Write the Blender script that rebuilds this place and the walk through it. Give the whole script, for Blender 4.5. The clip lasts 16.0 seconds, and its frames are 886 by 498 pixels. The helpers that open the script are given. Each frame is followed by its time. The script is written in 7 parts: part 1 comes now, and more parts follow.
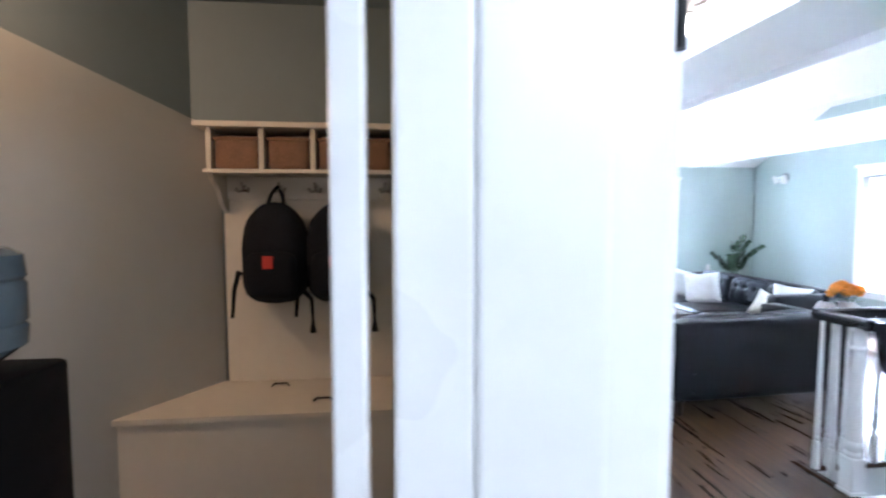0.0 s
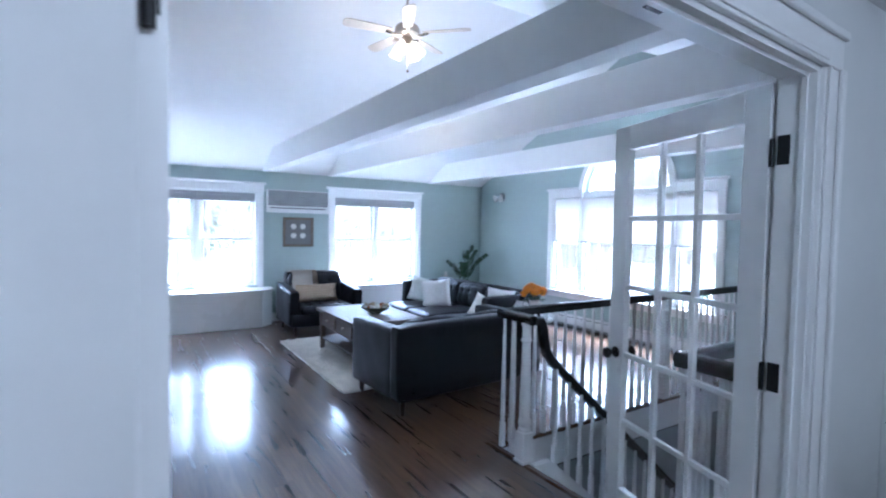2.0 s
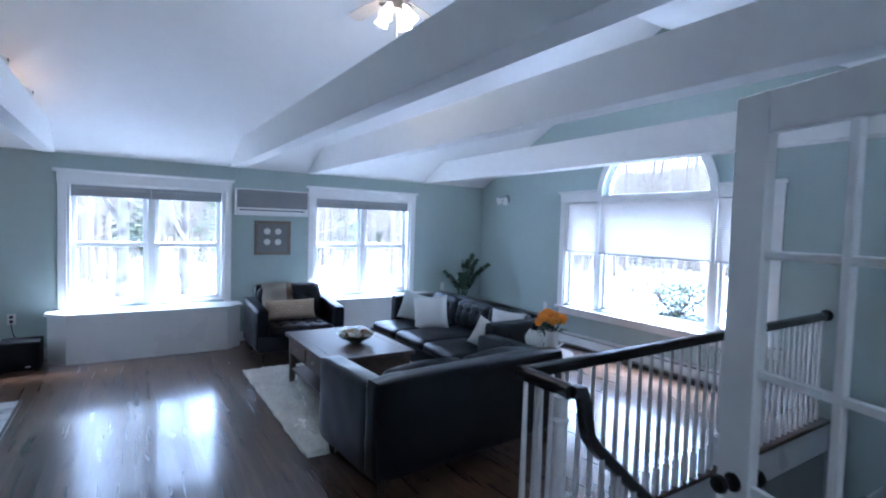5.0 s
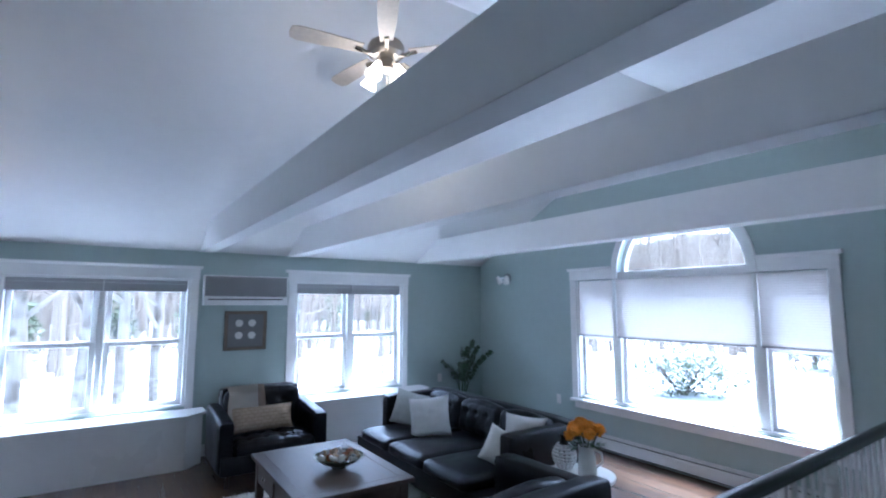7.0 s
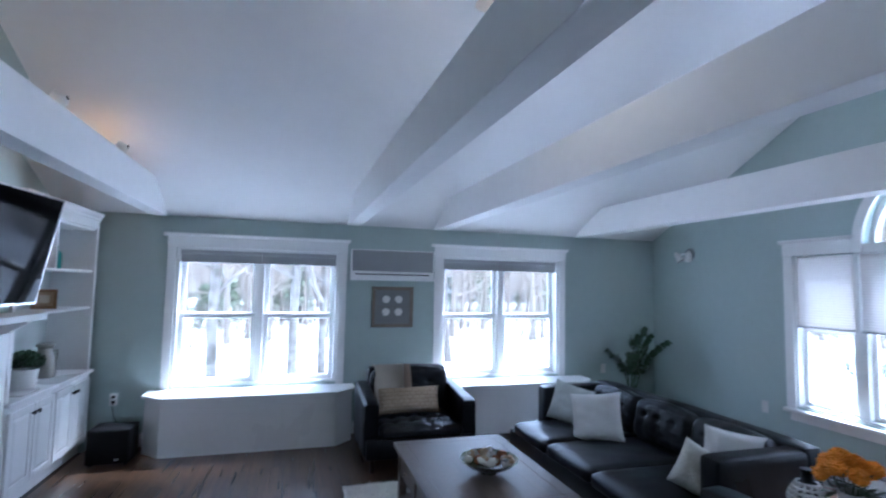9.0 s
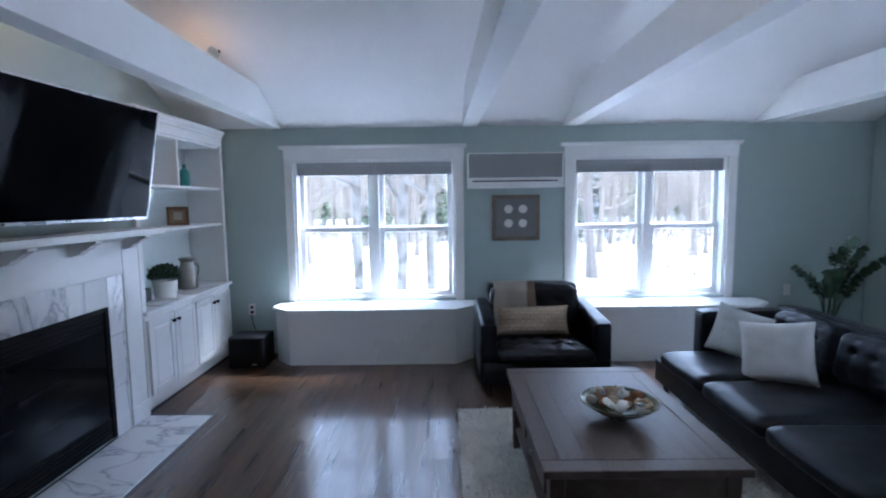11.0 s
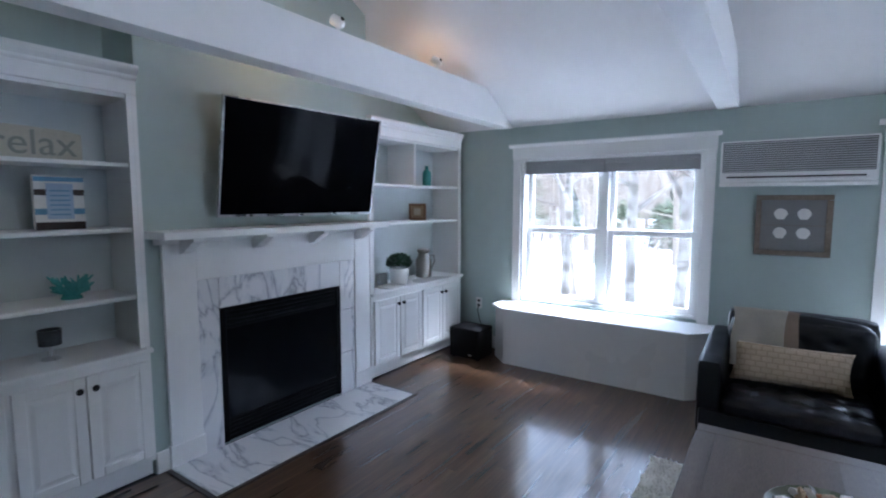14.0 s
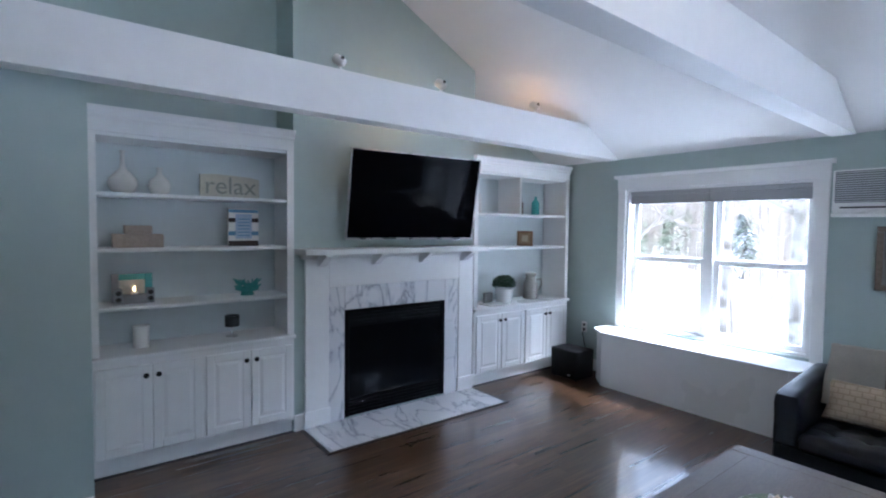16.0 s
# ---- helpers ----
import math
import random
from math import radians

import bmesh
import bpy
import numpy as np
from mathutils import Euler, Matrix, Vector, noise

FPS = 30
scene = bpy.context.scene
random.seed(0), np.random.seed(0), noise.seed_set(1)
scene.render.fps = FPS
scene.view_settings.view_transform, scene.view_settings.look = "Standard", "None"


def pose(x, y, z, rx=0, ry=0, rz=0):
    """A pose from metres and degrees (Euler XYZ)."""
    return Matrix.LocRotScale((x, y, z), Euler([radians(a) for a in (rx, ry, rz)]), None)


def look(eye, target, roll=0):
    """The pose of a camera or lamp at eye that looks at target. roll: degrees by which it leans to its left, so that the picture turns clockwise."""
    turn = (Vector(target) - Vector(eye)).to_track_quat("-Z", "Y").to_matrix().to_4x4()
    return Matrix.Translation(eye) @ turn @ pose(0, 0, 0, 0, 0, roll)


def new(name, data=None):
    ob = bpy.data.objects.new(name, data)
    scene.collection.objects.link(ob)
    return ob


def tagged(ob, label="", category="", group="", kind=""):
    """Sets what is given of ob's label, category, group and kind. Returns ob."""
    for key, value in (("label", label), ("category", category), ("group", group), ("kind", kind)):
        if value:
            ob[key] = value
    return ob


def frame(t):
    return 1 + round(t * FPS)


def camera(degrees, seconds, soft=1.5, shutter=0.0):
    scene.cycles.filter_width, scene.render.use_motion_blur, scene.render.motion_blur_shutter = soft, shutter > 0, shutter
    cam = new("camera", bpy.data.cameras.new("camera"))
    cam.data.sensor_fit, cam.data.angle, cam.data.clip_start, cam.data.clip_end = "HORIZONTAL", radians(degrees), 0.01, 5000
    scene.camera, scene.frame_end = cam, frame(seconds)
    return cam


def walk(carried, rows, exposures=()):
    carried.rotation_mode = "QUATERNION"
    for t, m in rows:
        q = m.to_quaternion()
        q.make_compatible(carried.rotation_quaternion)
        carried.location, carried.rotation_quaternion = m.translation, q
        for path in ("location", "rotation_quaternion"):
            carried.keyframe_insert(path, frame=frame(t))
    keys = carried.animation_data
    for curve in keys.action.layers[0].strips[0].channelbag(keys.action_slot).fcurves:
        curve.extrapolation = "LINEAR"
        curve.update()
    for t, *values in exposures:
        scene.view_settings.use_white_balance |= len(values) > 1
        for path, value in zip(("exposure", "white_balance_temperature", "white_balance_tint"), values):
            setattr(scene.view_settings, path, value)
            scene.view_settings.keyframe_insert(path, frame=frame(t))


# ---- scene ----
cam = camera(84.0, 16.0, 2.0, 0.5)
PATH = [
    (0, (0.234, 0.099, 1.505), (0.442, 2.084, 1.371), 0.0),
    (0.5, (0.325, -0.01, 1.512), (0.756, 1.94, 1.417), -0.1),
    (1, (0.405, -0.066, 1.507), (1.061, 1.822, 1.429), 0.5),
    (1.5, (0.482, -0.012, 1.509), (1.374, 1.776, 1.433), 0.7),
    (2, (0.576, 0.083, 1.507), (1.642, 1.773, 1.422), 1.1),
    (2.5, (0.692, 0.194, 1.517), (1.818, 1.843, 1.411), 1.5),
    (3, (0.834, 0.298, 1.53), (1.979, 1.933, 1.401), 0.9),
    (3.5, (0.938, 0.446, 1.523), (2.054, 2.099, 1.377), 0.7),
    (6, (1.291, 1.32, 1.683), (2.357, 3.012, 1.721), 1.3),
    (6.5, (1.393, 1.493, 1.696), (2.509, 3.146, 1.846), 0.5),
    (7, (1.452, 1.635, 1.72), (2.555, 3.288, 1.942), 0.1),
    (7.5, (1.498, 1.861, 1.695), (2.539, 3.547, 1.97), 0.3),
    (8, (1.541, 2.035, 1.68), (2.488, 3.774, 1.961), 0.5),
    (8.5, (1.64, 2.186, 1.656), (2.411, 4.015, 1.9), 0.9),
    (9, (1.737, 2.306, 1.664), (2.301, 4.22, 1.81), 1.2),
    (11.5, (2.164, 3.058, 1.554), (1.985, 5.037, 1.328), -1.0),
    (12, (2.24, 3.199, 1.55), (1.857, 5.147, 1.307), -1.0),
    (12.5, (2.335, 3.322, 1.554), (1.744, 5.216, 1.304), -0.9),
    (13, (2.452, 3.383, 1.557), (1.642, 5.196, 1.315), -0.6),
    (13.5, (2.579, 3.373, 1.56), (1.599, 5.102, 1.339), -0.3),
    (14, (2.732, 3.35, 1.579), (1.607, 4.992, 1.386), 0.1),
    (14.5, (2.954, 3.375, 1.604), (1.701, 4.926, 1.44), 0.4),
    (15, (3.134, 3.346, 1.595), (1.754, 4.789, 1.464), 0.5),
    (15.5, (3.314, 3.3, 1.577), (1.816, 4.621, 1.474), 0.7),
    (16, (3.467, 3.269, 1.59), (1.887, 4.491, 1.5), 0.7),
]
EXPOSURES = [(t, s + 4.5, k, 10) for t, s, k in ((0, 2.45, 5150), (0.5, 1.86, 4950), (1, 1.6, 4900), (1.5, 1.42, 4870), (2, 1.2, 4760), (2.5, 1.06, 4720), (3.5, 0.86, 4660), (6, 0.38, 4740), (9, 0.15, 4800), (12, 0.05, 5020), (14.5, 0.3, 5160), (16, 0.5, 5160))]
walk(cam, [(t, look(eye, target, roll)) for t, eye, target, roll in PATH], EXPOSURES)

# ---- light ----
world = bpy.data.worlds.new("sky")
scene.world = world
world.use_nodes = True
wn = world.node_tree.nodes
sky = wn.new("ShaderNodeTexSky")
sky.sky_type, sky.sun_disc = "NISHITA", False
sky.sun_elevation, sky.sun_rotation = radians(60), radians(56)
sky.air_density, sky.dust_density, sky.ozone_density = 1.0, 1.5, 1.0
wn["Background"].inputs[1].default_value = 0.15
overcast = wn.new("ShaderNodeHueSaturation")
overcast.inputs["Saturation"].default_value = 0.4
world.node_tree.links.new(sky.outputs[0], overcast.inputs["Color"])
world.node_tree.links.new(overcast.outputs[0], wn["Background"].inputs[0])
sun_data = bpy.data.lights.new("sun", "SUN")
sun_data.energy, sun_data.angle, sun_data.color = 1.5, radians(30), (1.0, 0.97, 0.93)
sun = new("sun", sun_data)
sun.matrix_world = look((9, 6, 19), (0, 0, 0))


def lamp(name, kind, x, y, z, watts, colour, size=0.05):
    d = bpy.data.lights.new(name, kind)
    d.energy, d.color = watts, colour
    d.shadow_soft_size = size
    ob = new(name, d)
    ob.location = (x, y, z)
    return ob


# ---- materials ----
def material(name, colour, rough=0.5, metal=0.0, vary=0.08, scale=8.0, bump=0.0, bump_scale=60.0, spec=0.5, stretch=(1, 1, 1), coat=0.0):
    """Two scales of tone variation and a fine relief."""
    m = bpy.data.materials.new(name)
    m.use_nodes = True
    nt = m.node_tree
    n, l = nt.nodes, nt.links
    b = n["Principled BSDF"]
    b.inputs["Roughness"].default_value, b.inputs["Metallic"].default_value = rough, metal
    b.inputs["Specular IOR Level"].default_value, b.inputs["Coat Weight"].default_value = spec, coat
    geo = n.new("ShaderNodeNewGeometry")
    mp = n.new("ShaderNodeMapping")
    mp.inputs["Scale"].default_value = stretch
    l.new(geo.outputs["Position"], mp.inputs[0])
    big, small = n.new("ShaderNodeTexNoise"), n.new("ShaderNodeTexNoise")
    for t, s in ((big, scale * 0.25), (small, scale * 4)):
        t.inputs["Scale"].default_value, t.inputs["Detail"].default_value = s, 4
        l.new(mp.outputs[0], t.inputs["Vector"])
    add = n.new("ShaderNodeMath")
    add.operation = "ADD"
    l.new(big.outputs[0], add.inputs[0]), l.new(small.outputs[0], add.inputs[1])
    ramp = n.new("ShaderNodeMapRange")
    ramp.inputs[1].default_value, ramp.inputs[2].default_value = 0.6, 1.4
    ramp.inputs[3].default_value, ramp.inputs[4].default_value = 1 - vary, 1 + vary
    l.new(add.outputs[0], ramp.inputs[0])
    mul = n.new("ShaderNodeVectorMath")
    mul.operation = "SCALE"
    mul.inputs[0].default_value = colour
    l.new(ramp.outputs[0], mul.inputs["Scale"])
    l.new(mul.outputs[0], b.inputs["Base Color"])
    rr = n.new("ShaderNodeMapRange")
    rr.inputs[1].default_value, rr.inputs[2].default_value = 0.3, 0.7
    rr.inputs[3].default_value, rr.inputs[4].default_value = max(0.02, rough - 0.06), min(1, rough + 0.06)
    l.new(big.outputs[0], rr.inputs[0])
    l.new(rr.outputs[0], b.inputs["Roughness"])
    if bump:
        fine, bp = n.new("ShaderNodeTexNoise"), n.new("ShaderNodeBump")
        fine.inputs["Scale"].default_value, fine.inputs["Detail"].default_value = bump_scale, 5
        bp.inputs["Strength"].default_value, bp.inputs["Distance"].default_value = bump, 0.01
        l.new(mp.outputs[0], fine.inputs["Vector"]), l.new(fine.outputs[0], bp.inputs["Height"])
        l.new(bp.outputs[0], b.inputs["Normal"])
    return m


def wood_planks(name, random_from):
    """Dark stained strip floor with grain along y and a worn satin varnish."""
    m = bpy.data.materials.new(name)
    m.use_nodes = True
    nt = m.node_tree
    n, l = nt.nodes, nt.links
    b = n["Principled BSDF"]
    geo, info = n.new("ShaderNodeNewGeometry"), n.new("ShaderNodeObjectInfo")
    rnd = info.outputs["Random"] if random_from == "object" else geo.outputs["Random Per Island"]
    off = n.new("ShaderNodeVectorMath")
    off.operation = "MULTIPLY_ADD"
    comb = n.new("ShaderNodeCombineXYZ")
    l.new(rnd, comb.inputs[0]), l.new(rnd, comb.inputs[1])
    off.inputs[1].default_value = (13.0, 29.0, 0)
    l.new(comb.outputs[0], off.inputs[0]), l.new(geo.outputs["Position"], off.inputs[2])
    mp = n.new("ShaderNodeMapping")
    mp.inputs["Scale"].default_value = (20, 1.2, 20)
    l.new(off.outputs[0], mp.inputs[0])
    grain, wave = n.new("ShaderNodeTexNoise"), n.new("ShaderNodeTexNoise")
    grain.inputs["Scale"].default_value, grain.inputs["Detail"].default_value, grain.inputs["Distortion"].default_value = 1.0, 4.0, 0.5
    wave.inputs["Scale"].default_value, wave.inputs["Detail"].default_value = 4.5, 3
    l.new(mp.outputs[0], grain.inputs["Vector"]), l.new(mp.outputs[0], wave.inputs["Vector"])
    mixg = n.new("ShaderNodeMath")
    mixg.operation = "MULTIPLY_ADD"
    mixg.inputs[1].default_value = 0.45
    l.new(wave.outputs[0], mixg.inputs[0]), l.new(grain.outputs[0], mixg.inputs[2])
    ramp = n.new("ShaderNodeValToRGB")
    e = ramp.color_ramp.elements
    e[0].position, e[0].color = 0.38, (0.060, 0.032, 0.018, 1)
    e[1].position, e[1].color = 0.98, (0.140, 0.078, 0.042, 1)
    mid = ramp.color_ramp.elements.new(0.70)
    mid.color = (0.084, 0.045, 0.0245, 1)
    l.new(mixg.outputs[0], ramp.inputs[0])
    tone = n.new("ShaderNodeMapRange")
    tone.inputs[3].default_value, tone.inputs[4].default_value = 0.76, 1.2
    l.new(rnd, tone.inputs[0])
    sc = n.new("ShaderNodeVectorMath")
    sc.operation = "SCALE"
    l.new(ramp.outputs[0], sc.inputs[0]), l.new(tone.outputs[0], sc.inputs["Scale"])
    l.new(sc.outputs[0], b.inputs["Base Color"])
    rr = n.new("ShaderNodeMapRange")
    rr.inputs[1].default_value, rr.inputs[2].default_value, rr.inputs[3].default_value, rr.inputs[4].default_value = 0.3, 0.8, 0.26, 0.36
    b.inputs["Coat Weight"].default_value, b.inputs["Coat Roughness"].default_value = 1.0, 0.125
    b.inputs["Coat IOR"].default_value = 1.5
    b.inputs["Specular IOR Level"].default_value = 0.3
    l.new(grain.outputs[0], rr.inputs[0]), l.new(rr.outputs[0], b.inputs["Roughness"])
    bp = n.new("ShaderNodeBump")
    bp.inputs["Strength"].default_value, bp.inputs["Distance"].default_value = 0.022, 0.004
    l.new(mixg.outputs[0], bp.inputs["Height"]), l.new(bp.outputs[0], b.inputs["Normal"])
    return m


def marble(name):
    """White marble with grey diagonal veins."""
    m = bpy.data.materials.new(name)
    m.use_nodes = True
    nt = m.node_tree
    n, l = nt.nodes, nt.links
    b = n["Principled BSDF"]
    geo, mp = n.new("ShaderNodeNewGeometry"), n.new("ShaderNodeMapping")
    mp.inputs["Rotation"].default_value = (radians(38), radians(10), radians(24))
    mp.inputs["Scale"].default_value = (1.6, 3.6, 1.1)
    l.new(geo.outputs["Position"], mp.inputs[0])
    warp = n.new("ShaderNodeTexNoise")
    warp.inputs["Scale"].default_value, warp.inputs["Detail"].default_value, warp.inputs["Distortion"].default_value = 1.05, 7, 1.4
    l.new(mp.outputs[0], warp.inputs["Vector"])
    sub = n.new("ShaderNodeMath")
    sub.operation, sub.inputs[1].default_value = "SUBTRACT", 0.5
    ab = n.new("ShaderNodeMath")
    ab.operation = "ABSOLUTE"
    l.new(warp.outputs[0], sub.inputs[0]), l.new(sub.outputs[0], ab.inputs[0])
    ramp = n.new("ShaderNodeValToRGB")
    e = ramp.color_ramp.elements
    e[0].position, e[0].color = 0.0, (0.36, 0.37, 0.41, 1)
    e[1].position, e[1].color = 0.055, (0.76, 0.76, 0.77, 1)
    mid = ramp.color_ramp.elements.new(0.012)
    mid.color = (0.60, 0.61, 0.64, 1)
    l.new(ab.outputs[0], ramp.inputs[0]), l.new(ramp.outputs[0], b.inputs["Base Color"])
    b.inputs["Roughness"].default_value = 0.16
    return m


def birch_bark(name):
    """Pale peeling bark with dark cross marks."""
    m = material(name, (0.20, 0.18, 0.155), 0.8, vary=0.3, scale=3, bump=0.6, bump_scale=14)
    n, l = m.node_tree.nodes, m.node_tree.links
    b = n["Principled BSDF"]
    geo, mp, marks, ramp, mix = n.new("ShaderNodeNewGeometry"), n.new("ShaderNodeMapping"), n.new("ShaderNodeTexNoise"), n.new("ShaderNodeValToRGB"), n.new("ShaderNodeVectorMath")
    mp.inputs["Scale"].default_value = (2.6, 2.6, 3.6)
    marks.inputs["Scale"].default_value, marks.inputs["Detail"].default_value = 1.2, 5
    l.new(geo.outputs["Position"], mp.inputs[0]), l.new(mp.outputs[0], marks.inputs["Vector"])
    e = ramp.color_ramp.elements
    e[0].position, e[0].color = 0.38, (0.42, 0.38, 0.33, 1)
    e[1].position, e[1].color = 0.56, (1, 1, 1, 1)
    mix.operation = "MULTIPLY"
    l.new(marks.outputs[0], ramp.inputs[0]), l.new(b.inputs["Base Color"].links[0].from_socket, mix.inputs[0]), l.new(ramp.outputs[0], mix.inputs[1])
    l.new(mix.outputs[0], b.inputs["Base Color"])
    return m


def far_wood(name):
    """A distant winter wood: streaks of grey-brown trunks, snow and evergreen."""
    m = bpy.data.materials.new(name)
    m.use_nodes = True
    n, l = m.node_tree.nodes, m.node_tree.links
    b = n["Principled BSDF"]
    geo, mp, fine, patch, ramp, green, mix = n.new("ShaderNodeNewGeometry"), n.new("ShaderNodeMapping"), n.new("ShaderNodeTexNoise"), n.new("ShaderNodeTexNoise"), n.new("ShaderNodeValToRGB"), n.new("ShaderNodeValToRGB"), n.new("ShaderNodeMix")
    mp.inputs["Scale"].default_value = (1.6, 1.6, 0.45)
    l.new(geo.outputs["Position"], mp.inputs[0]), l.new(mp.outputs[0], fine.inputs["Vector"]), l.new(geo.outputs["Position"], patch.inputs["Vector"])
    fine.inputs["Scale"].default_value, fine.inputs["Detail"].default_value, fine.inputs["Roughness"].default_value = 1.0, 8, 0.7
    patch.inputs["Scale"].default_value, patch.inputs["Detail"].default_value = 0.10, 3
    e = ramp.color_ramp.elements
    e[0].position, e[0].color = 0.36, (0.15, 0.125, 0.095, 1)
    e[1].position, e[1].color = 0.62, (0.37, 0.33, 0.28, 1)
    g = green.color_ramp.elements
    g[0].position, g[0].color = 0.52, (0, 0, 0, 1)
    g[1].position, g[1].color = 0.66, (0.8, 0.8, 0.8, 1)
    mix.data_type, mix.blend_type = "RGBA", "MULTIPLY"
    l.new(fine.outputs[0], ramp.inputs[0]), l.new(patch.outputs[0], green.inputs[0])
    l.new(green.outputs[0], mix.inputs[0]), l.new(ramp.outputs[0], mix.inputs[6])
    mix.inputs[7].default_value = (0.80, 0.88, 0.62, 1)
    l.new(mix.outputs[2], b.inputs["Base Color"])
    b.inputs["Roughness"].default_value = 0.95
    return m


def glass(name, tint=(1, 1, 1), gloss=0.6):
    m = bpy.data.materials.new(name)
    m.use_nodes = True
    n, l = m.node_tree.nodes, m.node_tree.links
    n.remove(n["Principled BSDF"])
    tr, gl, mix, fr, mul = n.new("ShaderNodeBsdfTransparent"), n.new("ShaderNodeBsdfGlossy"), n.new("ShaderNodeMixShader"), n.new("ShaderNodeFresnel"), n.new("ShaderNodeMath")
    tr.inputs[0].default_value = (*tint, 1)
    gl.inputs["Roughness"].default_value = 0.01
    mul.operation, mul.inputs[1].default_value = "MULTIPLY", gloss
    l.new(fr.outputs[0], mul.inputs[0]), l.new(mul.outputs[0], mix.inputs[0])
    l.new(tr.outputs[0], mix.inputs[1]), l.new(gl.outputs[0], mix.inputs[2])
    l.new(mix.outputs[0], n["Material Output"].inputs[0])
    return m


def glowing(name, colour, strength):
    m = bpy.data.materials.new(name)
    m.use_nodes = True
    b = m.node_tree.nodes["Principled BSDF"]
    b.inputs["Base Color"].default_value = (0.8, 0.8, 0.8, 1)
    b.inputs["Emission Color"].default_value, b.inputs["Emission Strength"].default_value = (*colour, 1), strength
    return m


def shade_cloth(name, colour, through_part):
    """Pleated shade: part of the daylight comes through."""
    m = material(name, colour, 0.9, vary=0.04, bump=0.1, bump_scale=300)
    n, l = m.node_tree.nodes, m.node_tree.links
    tl, mix = n.new("ShaderNodeBsdfTranslucent"), n.new("ShaderNodeMixShader")
    tl.inputs[0].default_value = (*colour, 1)
    mix.inputs[0].default_value = through_part
    l.new(n["Principled BSDF"].outputs[0], mix.inputs[1]), l.new(tl.outputs[0], mix.inputs[2])
    l.new(mix.outputs[0], n["Material Output"].inputs[0])
    return m


TEAL = material("teal_paint", (0.41, 0.49, 0.47), 0.6, vary=0.03, scale=3, bump=0.06, bump_scale=220)
WHITE = material("white_paint", (0.83, 0.83, 0.82), 0.32, vary=0.02, scale=4, bump=0.03, bump_scale=90)
BEAM = material("beam_paint", (0.83, 0.83, 0.82), 0.65, vary=0.025, scale=3, bump=0.05, bump_scale=120, spec=0.3)
CEIL = material("ceiling_paint", (0.85, 0.85, 0.85), 0.75, vary=0.02, scale=2, bump=0.05, bump_scale=160)
HALL = material("hall_paint", (0.74, 0.75, 0.74), 0.6, vary=0.02, scale=3, bump=0.05, bump_scale=200)
MUD = material("mudroom_paint", (0.46, 0.44, 0.40), 0.6, vary=0.03, scale=3, bump=0.05, bump_scale=200)
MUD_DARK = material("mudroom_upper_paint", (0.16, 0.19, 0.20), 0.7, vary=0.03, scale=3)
CREAM = material("bench_paint", (0.62, 0.56, 0.47), 0.45, vary=0.03, scale=5)
FLOOR_OB = wood_planks("floor_plank_wood", "object")
FLOOR_IS = wood_planks("floor_wood", "island")
MARBLE = marble("white_marble")
LEATHER = material("black_leather", (0.005, 0.006, 0.009), 0.33, vary=0.12, scale=10, bump=0.10, bump_scale=140, spec=0.33)
DARKWOOD = material("dark_leg_wood", (0.03, 0.016, 0.010), 0.35, vary=0.2, scale=12, stretch=(6, 6, 1))
RAIL = material("black_handrail", (0.012, 0.013, 0.015), 0.22, vary=0.2, scale=10, bump=0.04)
TABLEWOOD = material("weathered_grey_wood", (0.112, 0.084, 0.066), 0.42, spec=0.30, vary=0.42, scale=9, bump=0.12, bump_scale=50, stretch=(9, 0.8, 9))
RUG = material("rug_wool", (0.78, 0.75, 0.69), 0.95, vary=0.16, scale=30, bump=0.8, bump_scale=160)
BLACK = material("black_metal", (0.008, 0.008, 0.009), 0.45, vary=0.15, scale=20, spec=0.3)
BLACKBOX = material("black_case", (0.006, 0.006, 0.007), 0.6, vary=0.2, scale=30, bump=0.1, bump_scale=200, spec=0.15)
SCREEN = material("tv_screen", (0.003, 0.003, 0.004), 0.06, vary=0.05, scale=2, spec=0.045)
INSERT = material("black_insert_metal", (0.005, 0.005, 0.006), 0.5, vary=0.15, scale=20, spec=0.1)
SILVER = material("brushed_silver", (0.62, 0.62, 0.62), 0.28, metal=1, vary=0.06, scale=30)
NICKEL = material("brushed_nickel", (0.40, 0.35, 0.29), 0.3, metal=1, vary=0.08, scale=30)
FIREGLASS = material("dark_fire_glass", (0.006, 0.007, 0.009), 0.07, vary=0.2, scale=3, spec=0.16)
# window panes carry a grey tint that dims the overbright view outdoors
GLASS = glass("window_glass", (0.60, 0.60, 0.60), 0.4)
DOORGLASS = glass("door_glass", gloss=0.10)
GREYFAB = material("grey_fabric", (0.27, 0.28, 0.29), 0.9, vary=0.08, scale=20, bump=0.3, bump_scale=400)
SHADE_W = shade_cloth("white_cellular_cloth", (0.74, 0.70, 0.67), 0.10)
SHADE_G = shade_cloth("grey_shade_cloth", (0.42, 0.42, 0.43), 0.2)
SNOW = material("snow", (0.82, 0.84, 0.88), 0.7, vary=0.05, scale=0.4, bump=0.5, bump_scale=3)
BARK = material("bark", (0.15, 0.125, 0.10), 0.9, vary=0.4, scale=6, bump=0.8, bump_scale=20, stretch=(1, 1, 0.3))
BIRCH = birch_bark("birch_bark")
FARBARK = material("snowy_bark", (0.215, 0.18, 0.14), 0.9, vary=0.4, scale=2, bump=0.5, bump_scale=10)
FARNEEDLE = material("snowy_evergreen", (0.17, 0.195, 0.125), 0.9, vary=0.4, scale=2)
LEAF = material("leaf_green", (0.035, 0.075, 0.035), 0.35, vary=0.3, scale=14)
